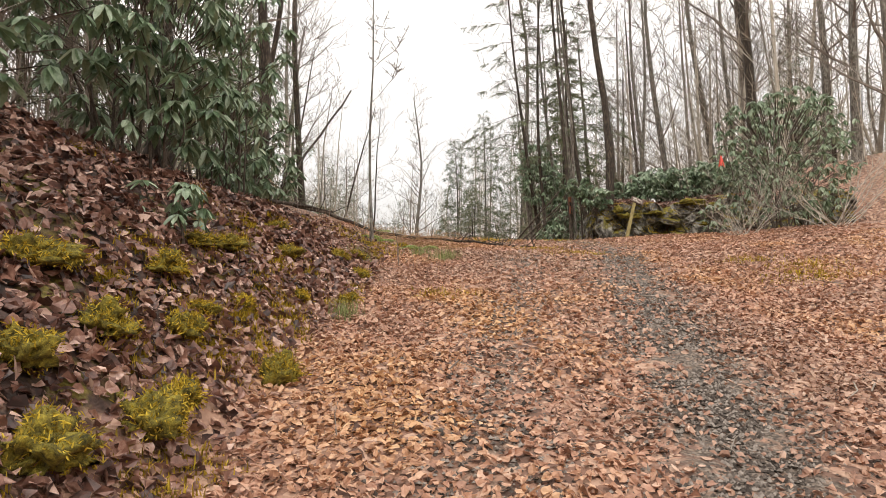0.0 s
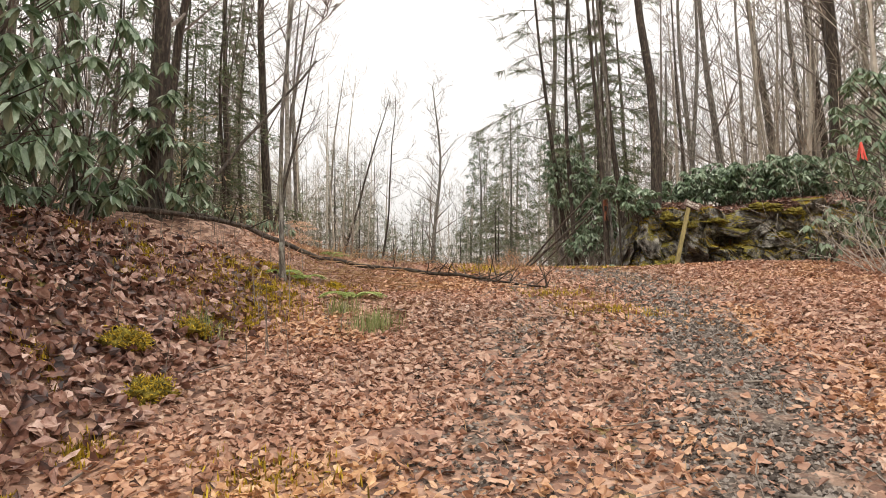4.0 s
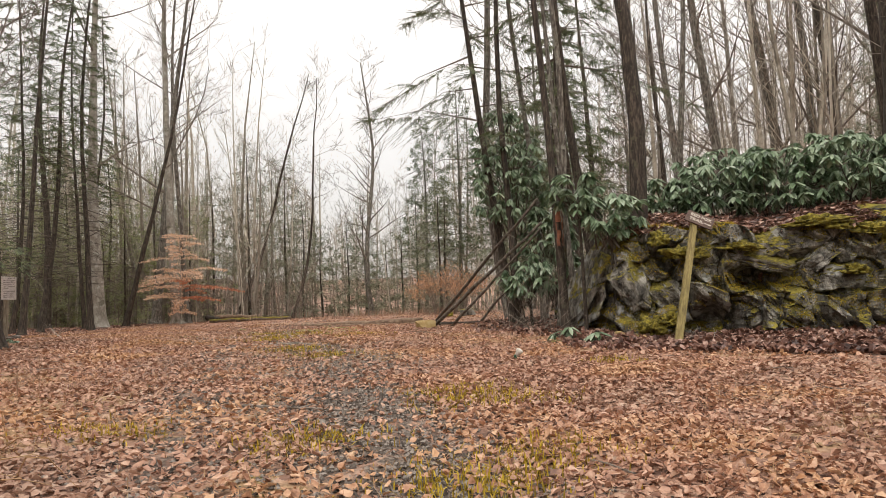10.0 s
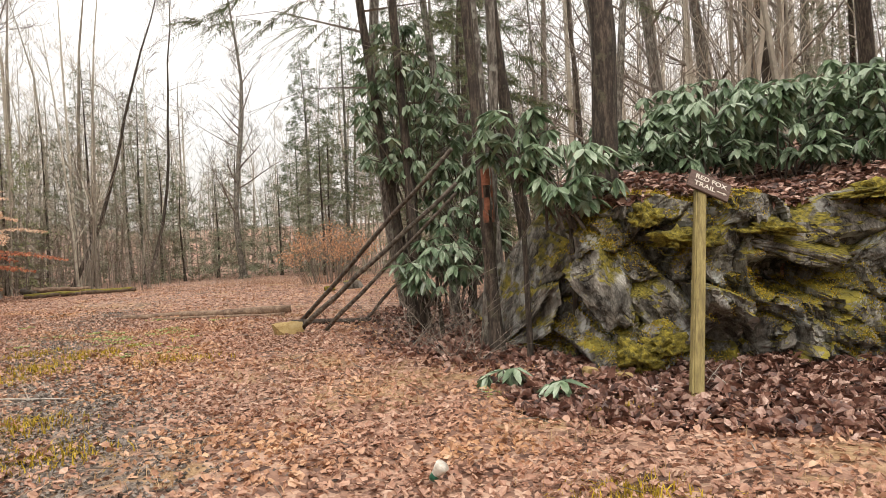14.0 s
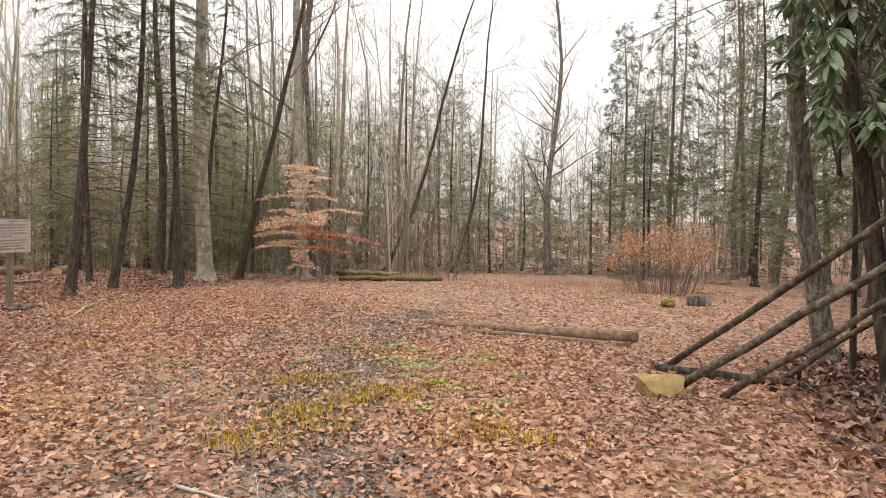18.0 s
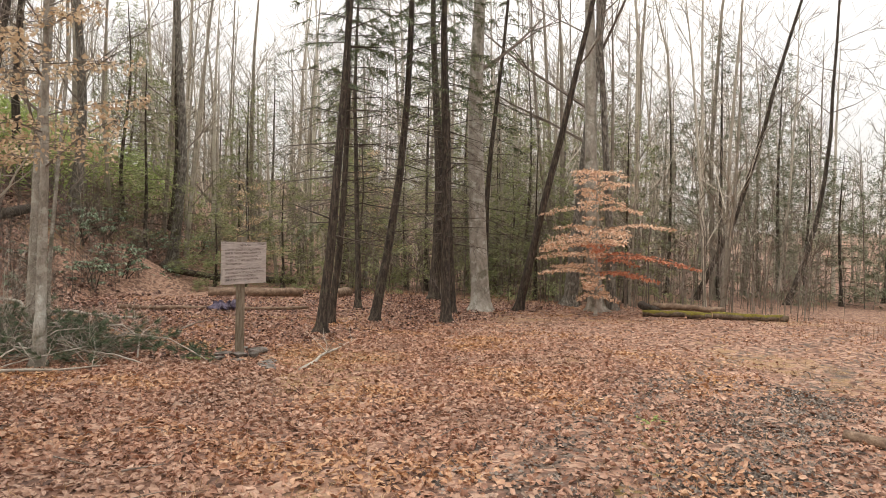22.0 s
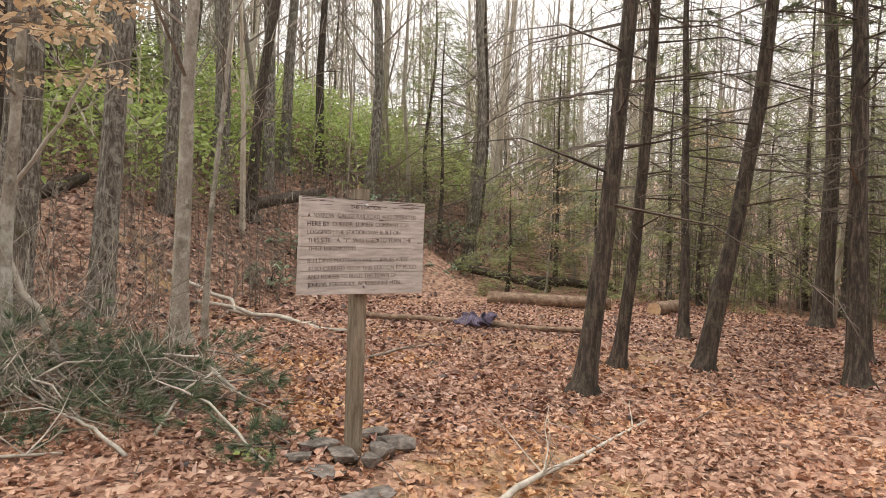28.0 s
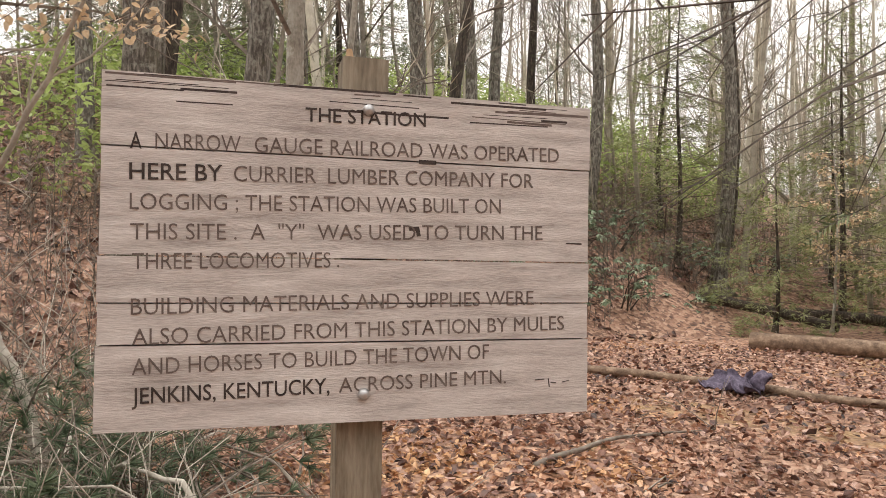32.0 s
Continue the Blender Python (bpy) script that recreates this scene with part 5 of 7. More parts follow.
# north-west of the road
bare_tree(-4.9, 14.1, 10, 0.16, (0.03, 0.05), 221, BARK_DARK, "dark crooked trunk among rhododendrons on the bank", first=0.3, wob=0.05)
bare_tree(-5.0, 15.3, 10, 0.09, (0.08, 0.0), 222, BARK_DARK, "dark crooked trunk among rhododendrons on the bank", first=0.3, wob=0.06)
bare_tree(-6.3, 11.8, 10, 0.15, (0.02, 0.03), 223, BARK_DARK, "dark crooked trunk among rhododendrons on the bank", first=0.3, wob=0.05)
bare_tree(-5.8, 9.3, 8, 0.1, (0.03, 0.03), 224, BARK_DARK, "dark crooked trunk among rhododendrons on the bank", first=0.3, wob=0.06)
bare_tree(-2.35, 11.7, 6.5, 0.028, (0.0, 0.0), 225, BARK_GREY, "thin bare sapling beside the fallen branch", first=0.4, spread=0.12, limbs=7)
bare_tree(-4.72, 23.15, 16, 0.14, (0.0, 0.0), 226, BARK_DARK, "straight dark trunk at the edge of the clearing", first=0.2, limbs=18, spread=0.15, limb=0.25)
bare_tree(-6.4, 24.6, 15, 0.11, (0.03, 0.0), 227, BARK_DARK, "straight dark trunk at the edge of the clearing", first=0.2, limbs=18, spread=0.15, limb=0.25)
log_thing("leaning_pole", (-4.9, 15.2, 0.5), (-3.0, 19.0, 4.8), 0.04, BARK_DARK, "dark broken trunk leaning aslant", "log", 8, taper=0.6)
NW = ((-12.5, 20.0, 0.16), (-9.5, 18.0, 0.15), (-13.5, 15.0, 0.2), (-10.5, 12.5, 0.18), (-16.0, 19.5, 0.2), (-8.5, 6.5, 0.15), (-12.0, 7.5, 0.2), (-10.0, 2.0, 0.18))
for i, (x, y, r) in enumerate(NW, 3):
    bare_tree(x, y, 15 + i % 4, r, (rnd.uniform(-0.05, 0.05), 0), 230 + i, BARK_GREY if i % 2 else BARK_DARK, "leafless tree on the low plateau beside the road", first=0.15, limbs=18, thinnest=0.010)

for i, (x, y, h, r) in enumerate(((-5.8, 22.3, 9, 0.07), (-7.6, 24.5, 11, 0.09), (-8.6, 21.5, 10, 0.08), (-6.9, 19.5, 8, 0.06), (-9.5, 15.5, 9, 0.08), (-11.0, 18.5, 11, 0.1))):
    conifer(x, y, h, r, 250 + i, 2.0, int(520 * h), 0.08, NEEDLE, 0.17, "young hemlock on the low plateau beside the road")
for i, (x, y, a, h, n) in enumerate(((-4.3, 19.6, 0.7, 0.9, 45), (-5.2, 20.6, 0.9, 1.3, 60), (-6.0, 18.8, 0.9, 1.5, 70))):
    rhododendron(x, y, gz(x, y), (a, a, h), n, 480 + i, "low dark rhododendron at the edge of the clearing", leaf=0.2)
# ---- woods all round: copies of a few trees ----
def wood(count, seed, lo, hi, a0, a1, templates, group, cx=-3.0, cy=22.0):
    r2 = random.Random(seed)
    for _ in range(count):
        a, d = radians(r2.uniform(a0, a1)), math.sqrt(r2.uniform(lo * lo, hi * hi))
        x, y = cx + math.sin(a) * d, cy + math.cos(a) * d
        if abs(x - np.interp(y, (20, 50, 120), (0, 2, 3))) < 3.5 and y < 56:
            continue
        t = templates[r2.randrange(len(templates))]
        c = copy_thing(t, pose(x, y, gz(x, y) - 0.1, r2.uniform(-3, 3), r2.uniform(-3, 3), r2.uniform(0, 360)))
        s = r2.uniform(0.8, 1.2)
        c.scale = (s, s, s * r2.uniform(0.9, 1.1))


far_bare = [bare_tree(-30 - 3 * i, 62 + 2 * i, 15 + i % 4, 0.085 + 0.02 * (i % 3), (rnd.uniform(-0.03, 0.03), 0), 300 + i, BARK_HAZY, "slender bare grey tree in the woods", limbs=15, first=0.16, spread=0.24, group="far woods", depth=2, thinnest=0.011, limb=0.42) for i in range(7)]
saplings = [bare_tree(-40 - 2 * i, 50 + 2 * i, 8 + i, 0.04, (rnd.uniform(-0.05, 0.05), 0), 320 + i, BARK_HAZY, "thin bare sapling in the woods", limbs=12, first=0.12, spread=0.26, group="far woods", depth=2, thinnest=0.009, limb=0.5) for i in range(4)]
far_green = [conifer(-50 - 4 * i, 66 + i, 9 + 2 * i, 0.12, 340 + i, 2.9, 4200, 0.06, NEEDLE_HAZY, 0.27, "distant hemlock in the woods", "far woods") for i in range(3)]
wood(46, 1, 36, 60, -75, 75, far_bare + saplings + far_green, "far woods")
wood(30, 2, 50, 90, -70, 70, far_bare + far_green + far_green, "far woods")
wood(45, 3, 24, 60, -120, -62, far_bare + far_green + far_green, "far woods")
wood(40, 4, 22, 60, 40, 110, far_bare + far_green, "far woods")
wood(24, 5, 30, 60, 110, 240, far_bare + saplings, "far woods")


def scatter(n, x0, x1, y0, y1, seed, keep):
    g = np.random.default_rng(seed)
    x, y = g.uniform(x0, x1, n), g.uniform(y0, y1, n)
    k = g.random(n) < keep(x, y)
    return x[k], y[k], g



def thicket(name, n, x0, x1, y0, y1, keep, lo, hi, seed, label, mat, twigs=15, least=0.012):
    """Thin bare saplings past counting, with side twigs."""
    x, y, g = scatter(n, x0, x1, y0, y1, seed, keep)
    n = len(x)
    h = g.uniform(lo, hi, n) * g.uniform(0.6, 1.0, n)
    r = 0.004 + 0.0035 * h
    lean = g.normal(0, 0.09, (n, 2))
    b = np.stack([x, y, ground(x, y) - 0.1], -1)
    ring = np.array([(math.cos(a), math.sin(a), 0) for a in (0, 2.094, 4.189)])
    lv = []
    for t, k in ((0, 1.0), (0.5, 0.7), (1.0, 0.15)):
        c = b + np.stack([lean[:, 0] * h * t * t + g.normal(0, 0.03, n) * h * t, lean[:, 1] * h * t * t, h * t], -1)
        lv.append((c, c[:, None, :] + ring[None] * (r * k)[:, None, None]))
    acc = Acc()
    f = []
    for i in (0, 3):
        f += [(i, i + 1, i + 4, i + 3), (i + 1, i + 2, i + 5, i + 4), (i + 2, i, i + 3, i + 5)]
    acc.many(np.concatenate([v for _, v in lv], 1), f)
    for _ in range(twigs):
        t = g.uniform(0.2, 1.0, n)[:, None]
        c = np.where(t < 0.5, lv[0][0] * (1 - 2 * t) + lv[1][0] * 2 * t, lv[1][0] * (2 - 2 * t) + lv[2][0] * (2 * t - 1))
        a = g.uniform(0, 6.283, n)
        ln = (h * g.uniform(0.1, 0.3, n))
        tip = c + np.stack([np.cos(a) * ln, np.sin(a) * ln, ln * g.uniform(-0.1, 1.1, n)], -1)
        w = ring[None] * np.maximum(r * 0.5, least)[:, None, None]
        acc.many(np.concatenate([c[:, None, :] + w, tip[:, None, :]], 1), [(0, 1, 3), (1, 2, 3), (2, 0, 3)])
    return tagged(from_acc(name, acc, mat), label, "woods", kind="stuff")


def far_woods(name, x, y, h, g, label, limbs=18, twigs=6, fine=2, least=0.009, mat=None):
    """Whole bare trees past counting: trunk, limbs, twigs and finer twigs."""
    n = len(x)
    r = h * 0.0062 * g.uniform(0.45, 1.5, n)
    lean, bow = g.normal(0, 0.05, (n, 2)), g.normal(0, 0.025, (n, 2))
    acc = Acc()

    def stem(t):
        k = np.asarray(t)
        off = lean * (h * k)[:, None] + bow * (h * np.sin(3.1 * k))[:, None]
        return np.stack([x + off[:, 0], y + off[:, 1], ground(x, y) - 0.15 + h * k], -1)

    ring5 = np.array([(math.cos(a), math.sin(a), 0) for a in np.arange(5) * 1.2566])
    ring3 = np.array([(math.cos(a), math.sin(a), 0.3 * math.cos(a)) for a in (0, 2.094, 4.189)])
    lv = [stem(np.full(n, t))[:, None, :] + ring5 * (r * k)[:, None, None] for t, k in ((0, 1.3), (0.04, 1), (0.35, 0.8), (0.7, 0.5), (1.0, 0.1))]
    acc.many(np.concatenate(lv, 1), [(5 * i + k, 5 * i + (k + 1) % 5, 5 * i + 5 + (k + 1) % 5, 5 * i + 5 + k) for i in range(4) for k in range(5)])
    for _ in range(limbs):
        t = g.uniform(0.14, 0.98, n)
        p = stem(t)
        a = g.uniform(0, 6.283, n)
        ln = h * 0.26 * (1.15 - 0.75 * t) * g.uniform(0.5, 1.2, n)
        d = np.stack([np.cos(a), np.sin(a), g.uniform(0.15, 1.5, n)], -1)
        d *= (ln / np.linalg.norm(d, axis=1))[:, None]
        m = p + d * 0.5 + g.normal(0, 0.06, (n, 3)) * ln[:, None]
        e = p + d + np.stack([0 * a, 0 * a, 0.15 * ln], -1)
        rr = np.maximum(r * (1 - t) * 0.42, least * 1.3)
        acc.many(np.concatenate([p[:, None, :] + ring3 * rr[:, None, None], m[:, None, :] + ring3 * (rr * 0.7)[:, None, None], e[:, None, :]], 1), [(0, 1, 4, 3), (1, 2, 5, 4), (2, 0, 3, 5), (3, 4, 6), (4, 5, 6), (5, 3, 6)])
        for _ in range(twigs):
            u = g.uniform(0.15, 1.0, n)[:, None]
            q = np.where(u < 0.5, p + (m - p) * 2 * u, m + (e - m) * (2 * u - 1))
            tl = ln * g.uniform(0.2, 0.5, n)
            v = d / ln[:, None] * 0.6 + g.normal(0, 0.55, (n, 3)) + np.array((0, 0, 0.25))
            f = q + v * tl[:, None]
            w = ring3 * least
            acc.many(np.concatenate([q[:, None, :] + w, f[:, None, :]], 1), [(0, 1, 3), (1, 2, 3), (2, 0, 3)])
            for _ in range(fine):
                s = q + (f - q) * g.uniform(0.3, 0.9, n)[:, None]
                v2 = v * 0.5 + g.normal(0, 0.5, (n, 3))
                acc.many(np.concatenate([s[:, None, :] + w * 0.8, (s + v2 * (tl * 0.6)[:, None])[:, None, :]], 1), [(0, 1, 3), (1, 2, 3)])
    return tagged(from_acc(name, acc, mat or HAZY_TWIG), label, "woods", kind="stuff")


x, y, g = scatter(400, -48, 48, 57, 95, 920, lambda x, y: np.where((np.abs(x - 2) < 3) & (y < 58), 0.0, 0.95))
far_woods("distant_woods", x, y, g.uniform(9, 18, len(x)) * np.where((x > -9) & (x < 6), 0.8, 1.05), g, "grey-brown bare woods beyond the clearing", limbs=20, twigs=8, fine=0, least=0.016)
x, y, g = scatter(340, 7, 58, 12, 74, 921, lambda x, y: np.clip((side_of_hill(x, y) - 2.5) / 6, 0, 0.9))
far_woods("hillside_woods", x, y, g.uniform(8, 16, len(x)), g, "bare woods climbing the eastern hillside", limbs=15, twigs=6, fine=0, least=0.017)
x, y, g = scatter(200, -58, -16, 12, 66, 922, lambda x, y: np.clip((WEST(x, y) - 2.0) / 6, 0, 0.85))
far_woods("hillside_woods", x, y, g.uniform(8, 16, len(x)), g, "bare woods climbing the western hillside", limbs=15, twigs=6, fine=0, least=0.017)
x, y, g = scatter(230, -32, -8.5, 4, 22.5, 923, lambda x, y: (WEST(x, y) < 3) * 0.85)
far_woods("plateau_woods", x, y, g.uniform(5, 13, len(x)), g, "bare young woods on the plateau beside the road", twigs=6, fine=2, least=0.010, mat=TWIG)
x, y, g = scatter(66, -30, -4, 45, 56, 924, lambda x, y: (WEST(x, y) < 3) * 0.9)
far_woods("edge_woods", x, y, g.uniform(7, 18, len(x)), g, "bare young woods behind the hemlocks", twigs=8, fine=2, least=0.010)
x, y, g = scatter(34, -36, -17, 38, 54, 925, lambda x, y: ((WEST(x, y) > 0.8) | (y > 46)) * 0.8)
far_woods("edge_woods", x, y, g.uniform(12, 19, len(x)), g, "tall bare trees at the foot of the western hillside", limbs=20, twigs=7, fine=0, least=0.012)
thicket("far_thicket", 900, -45, 40, 47, 80, lambda x, y: np.where((np.abs(x - 2) < 2.5) & (y < 54), 0.0, 0.85), 1.5, 7, 901, "grey-brown thicket of bare saplings behind the clearing", TWIG)
thicket("hill_thicket", 800, 6, 60, 18, 70, lambda x, y: np.clip((side_of_hill(x, y) - 2.0) / 8, 0, 0.9), 2, 8, 902, "bare saplings on the eastern hillside", HAZY_TWIG)
thicket("hill_thicket", 450, -60, -14, 14, 62, lambda x, y: np.clip((WEST(x, y) - 1.0) / 6, 0, 0.8), 1.5, 7, 903, "bare saplings on the western hillside", HAZY_TWIG)
thicket("hill_brush", 4200, -32, -15, 20, 50, lambda x, y: (WEST(x, y) > 0.2) * 0.9, 0.5, 2.2, 906, "dead twiggy brush on the leafy western slope", TWIG)
thicket("plateau_thicket", 550, -30, -5.5, 4, 24, lambda x, y: (WEST(x, y) < 2) * 0.8, 1.5, 7, 904, "bare saplings on the plateau beside the road", TWIG)
thicket("edge_thicket", 560, -22, -2, 44, 52, lambda x, y: 0.9, 1, 5, 905, "bare brush at the edge of the clearing", TWIG)


# ---- rhododendrons ----
for i, (x, y, z, a, b, h, n) in enumerate(((-6.2, 5.0, 0, 1.3, 1.4, 3.2, 80), (-5.3, 7.0, 0, 1.4, 1.5, 4.0, 190), (-5.0, 9.7, 0, 1.4, 1.5, 4.3, 130), (-5.0, 12.4, 0, 1.0, 1.2, 3.0, 80), (-8.0, 8.5, 0, 1.8, 2.2, 3.2, 26), (-7.2, 12.5, 0, 1.6, 2.0, 3.2, 30), (-4.6, 14.1, 0, 0.6, 0.5, 1.3, 40), (-4.7, 11.2, 0, 0.6, 1.4, 1.1, 45), (-5.5, 3.0, 0, 1.1, 1.0, 3.0, 100), (-4.7, 6.6, 0, 0.8, 1.0, 2.4, 90), (-4.5, 9.0, 0, 0.6, 0.9, 1.5, 36))):
    rhododendron(x, y, gz(x, y) + 0.1, (a, b, h), n, 400 + i, "tall dark rhododendron hanging over the road bank", leaf=0.24, stems=9, droop=0.6)
rhododendron(-4.2, 5.1, gz(-4.2, 5.1) - 0.05, (0.45, 0.4, 0.45), 22, 409, "small rhododendron sprig on the leafy bank", stems=4)
for i, (x, y, z, a, b, h, n) in enumerate(((7.3, 24.2, 0.2, 0.8, 0.7, 1.0, 80), (8.3, 23.8, 0.3, 0.95, 0.8, 1.1, 105), (9.4, 23.4, 0.35, 1.0, 0.8, 1.15, 115), (10.5, 22.9, 0.35, 1.0, 0.8, 1.2, 115), (11.7, 22.2, 0.35, 1.0, 0.8, 1.2, 110), (9.2, 24.7, 0.35, 1.2, 0.8, 1.2, 90), (11.0, 24.1, 0.35, 1.2, 0.8, 1.2, 90))):
    rhododendron(x, y, gz(x, y) + z, (a, b, h), n, 420 + i, "low rhododendron with bright green drooping leaves above the rocks", leaf=0.24, droop=0.5)
for i, (x, y, z, a, b, h, n) in enumerate(((4.75, 25.1, 0.75, 0.55, 0.5, 0.75, 60), (5.25, 22.95, 2.3, 0.45, 0.45, 0.65, 34), (5.75, 22.75, 1.75, 0.6, 0.5, 0.8, 60), (4.75, 26.3, 2.3, 0.9, 0.9, 1.9, 110), (5.0, 28.3, 2.6, 0.9, 0.9, 2.9, 170), (5.5, 26.0, 0.6, 0.7, 0.7, 2.2, 130), (4.6, 21.9, 0.0, 0.2, 0.2, 0.3, 5), (5.0, 21.4, 0.0, 0.15, 0.15, 0.2, 3))):
    ob = rhododendron(x, y, gz(x, y), (a, b, h), n, 440 + i, "rhododendron beside the trunks and leaning poles", leaf=0.23)
    lift = max(0.0, z - gz(x, y))
    if lift:
        for c in ob.children:
            c.location.z = lift
        k = Acc()
        k.tube([(0.1, 0.15, -0.2), (0.05, 0.05, lift * 0.5), (0, 0, lift + 0.2)], [0.04, 0.032, 0.02], 6)
        from_acc("stem", k, BARK_DARK, ob)
for i, (x, y, a, h, n) in enumerate(((-20.6, 35.6, 0.8, 0.8, 60), (-21.9, 37.3, 1.0, 1.0, 80), (-22.8, 39.2, 0.9, 0.8, 60), (-23.4, 36.6, 1.1, 1.1, 80), (-25.2, 40.6, 1.0, 0.9, 60), (-21.5, 34.4, 0.8, 0.7, 45), (-26.4, 43.6, 1.0, 0.9, 60), (-19.6, 33.2, 0.6, 0.6, 36), (-24.8, 38.4, 1.0, 1.0, 60))):
    rhododendron(x, y, gz(x, y), (a, a, h), n, 560 + i, "low dark green laurel bush at the foot of the hillside", "laurel bushes", leaf=0.13, droop=0.3, name="laurel_bush")
rhododendron(-6.35, 26.4, gz(-6.35, 26.4), (0.28, 0.28, 0.34), 9, 580, "small rhododendron sprig at the edge of the clearing", leaf=0.17)
rhododendron(-11.3, 28.5, gz(-11.3, 28.5), (0.4, 0.4, 0.6), 16, 581, "small rhododendron behind the pine brush", leaf=0.17)
rhododendron(6.6, 12.8, gz(6.6, 12.8), (1.3, 1.5, 3.0), 260, 460, "rhododendron with dull green leaves beside the road")
rhododendron(8.2, 14.5, gz(8.2, 14.5), (1.3, 1.5, 3.4), 240, 461, "rhododendron with dull green leaves beside the road")
rhododendron(5.6, 13.6, gz(5.6, 13.6), (0.5, 0.5, 0.8), 20, 462, "small rhododendron below the rocks")


def bare_shrub(x, y, h, n, seed, mat, label, reach=1.0, r=0.012, name="bare_shrub", lean=(0, 0)):
    r2 = random.Random(seed)
    ob = empty(name, x, y, gz(x, y), label, "shrub")
    for i in range(n):
        c = Acc()
        a = r2.uniform(0, 6.283)
        bough(c, (r2.uniform(-0.15, 0.15), r2.uniform(-0.15, 0.15), -0.05), (math.cos(a) * reach + lean[0], math.sin(a) * reach + lean[1], r2.uniform(0.7, 1.6)), h * r2.uniform(0.6, 1.1), r, 2, r2, 0.5, 0.1, 4, 3)
        from_acc("stem", c, mat, ob)
    return ob


bare_shrub(5.2, 11.8, 1.35, 20, 470, TWIG_PALE, "bare grey-twigged shrub arching over the road edge", 1.0, 0.009)
bare_shrub(6.8, 11.2, 1.8, 16, 471, TWIG_PALE, "bare grey-twigged shrub arching over the road edge", 1.2)
bare_shrub(7.0, 14.2, 2.2, 10, 472, TWIG, "bare twiggy shrub below the hillside", 1.0)
bare_shrub(9.5, 19.9, 0.7, 7, 473, TWIG, "dead weed stalks below the rock outcrop", 0.6, 0.004)
bare_shrub(4.6, 23.2, 1.2, 14, 474, TWIG, "tangle of dead twigs at the foot of a trunk", 1.2, 0.008)
bare_shrub(4.2, 24.4, 1.0, 12, 475, TWIG, "tangle of dead twigs at the foot of a trunk", 1.2, 0.008)
rb = Acc()
for k in range(3):
    a = 2.1 * k
    rb.add([(0, 0, 0), (0.03, 0.01, 0), (0.05 * math.cos(a) + 0.03, 0.05 * math.sin(a), -0.22), (0.05 * math.cos(a), 0.05 * math.sin(a), -0.2), (0, 0.004, 0), (0.03, 0.014, 0), (0.05 * math.cos(a) + 0.03, 0.05 * math.sin(a) + 0.004, -0.22), (0.05 * math.cos(a), 0.05 * math.sin(a) + 0.004, -0.2)], [(0, 1, 2, 3), (4, 7, 6, 5), (0, 4, 5, 1), (1, 5, 6, 2), (2, 6, 7, 3), (3, 7, 4, 0)])
rib = from_acc("ribbon", rb, RED)
rib.matrix_world = pose(4.35, 10.95, 1.0)
tagged(rib, "red marking ribbon tied to a bare twig", "ribbon")


# ---- poles, logs, branches ----
def on(x, y, r):
    return (x, y, gz(x, y) + r * 0.8)


for i, (a, b, r) in enumerate((((2.95, 28.3, 0.08), (4.8, 24.2, 2.65), 0.042), ((2.84, 27.04, 0.08), (5.0, 24.75, 2.25), 0.047), ((3.26, 26.71, 0.06), (4.9, 24.4, 2.1), 0.035), ((4.0, 27.6, 0.12), (5.0, 26.0, 1.5), 0.033))):
    log_thing("pole", (a[0], a[1], gz(a[0], a[1])), b, r, POLE_BARK, "weathered brown pole leaning against the trunks", "pole", 9, "leaning poles", taper=0.65, wob=0.02, seed=i)
log_thing("pole", on(2.8, 28.0, 0.05), on(5.0, 26.9, 0.05), 0.05, BARK_DARK, "dark pole lying on the ground", "pole", 8, seed=9)
log_thing("fallen_log", on(2.83, 30.3, 0.09), on(-0.65, 31.5, 0.05), 0.095, LOG_WOOD, "split brown log lying across the leaves", seed=2, taper=0.6, wob=0.03)
log_thing("fallen_log", on(2.7, 29.95, 0.04), on(0.1, 30.75, 0.03), 0.045, LOG_WOOD, "thin pale log beside a thicker one", seed=3, taper=0.7, wob=0.03)
for i, (a, b, r, m) in enumerate((((-6.0, 42.8, 0.08), (-3.9, 43.5, 0.09), 0.1, MOSS_LOG), ((-4.3, 43.3, 0.1), (-2.6, 44.3, 0.08), 0.1, MOSS_LOG), ((-5.9, 43.4, 0.26), (-4.1, 43.9, 0.22), 0.09, LOG_WOOD), ((-6.3, 43.7, 0.24), (-5.6, 42.95, 0.14), 0.12, BARK_DARK), ((-4.9, 43.0, 0.1), (-4.4, 43.0, 0.09), 0.09, MOSS_LOG))):
    log_thing("mossy_log", (a[0], a[1], gz(a[0], a[1]) + a[2]), (b[0], b[1], gz(b[0], b[1]) + b[2]), r, m, "old log in a mossy heap at the end of the clearing", "log", 10, "log heap", CUT_END if i < 2 else None, seed=20 + i)
log_thing("long_pole", on(-16.6, 34.0, 0.1), on(-13.25, 37.3, 0.09), 0.065, LOG_WOOD, "long pale pole lying on the leaves", "log", 9, seed=31, taper=0.7, wob=0.09)
log_thing("sawn_log", on(-19.0, 38.65, 0.16), on(-16.85, 40.75, 0.16), 0.17, LOG_WOOD, "thick sawn log lying in the clearing", "log", 12, end=CUT_END, seed=32, taper=0.9)
log_thing("sawn_log", on(-15.75, 41.04, 0.17), on(-16.1, 42.15, 0.17), 0.18, LOG_WOOD, "short round sawn log with pale ends", "log", 14, end=CUT_END, seed=33, taper=1.0, wob=0.01)
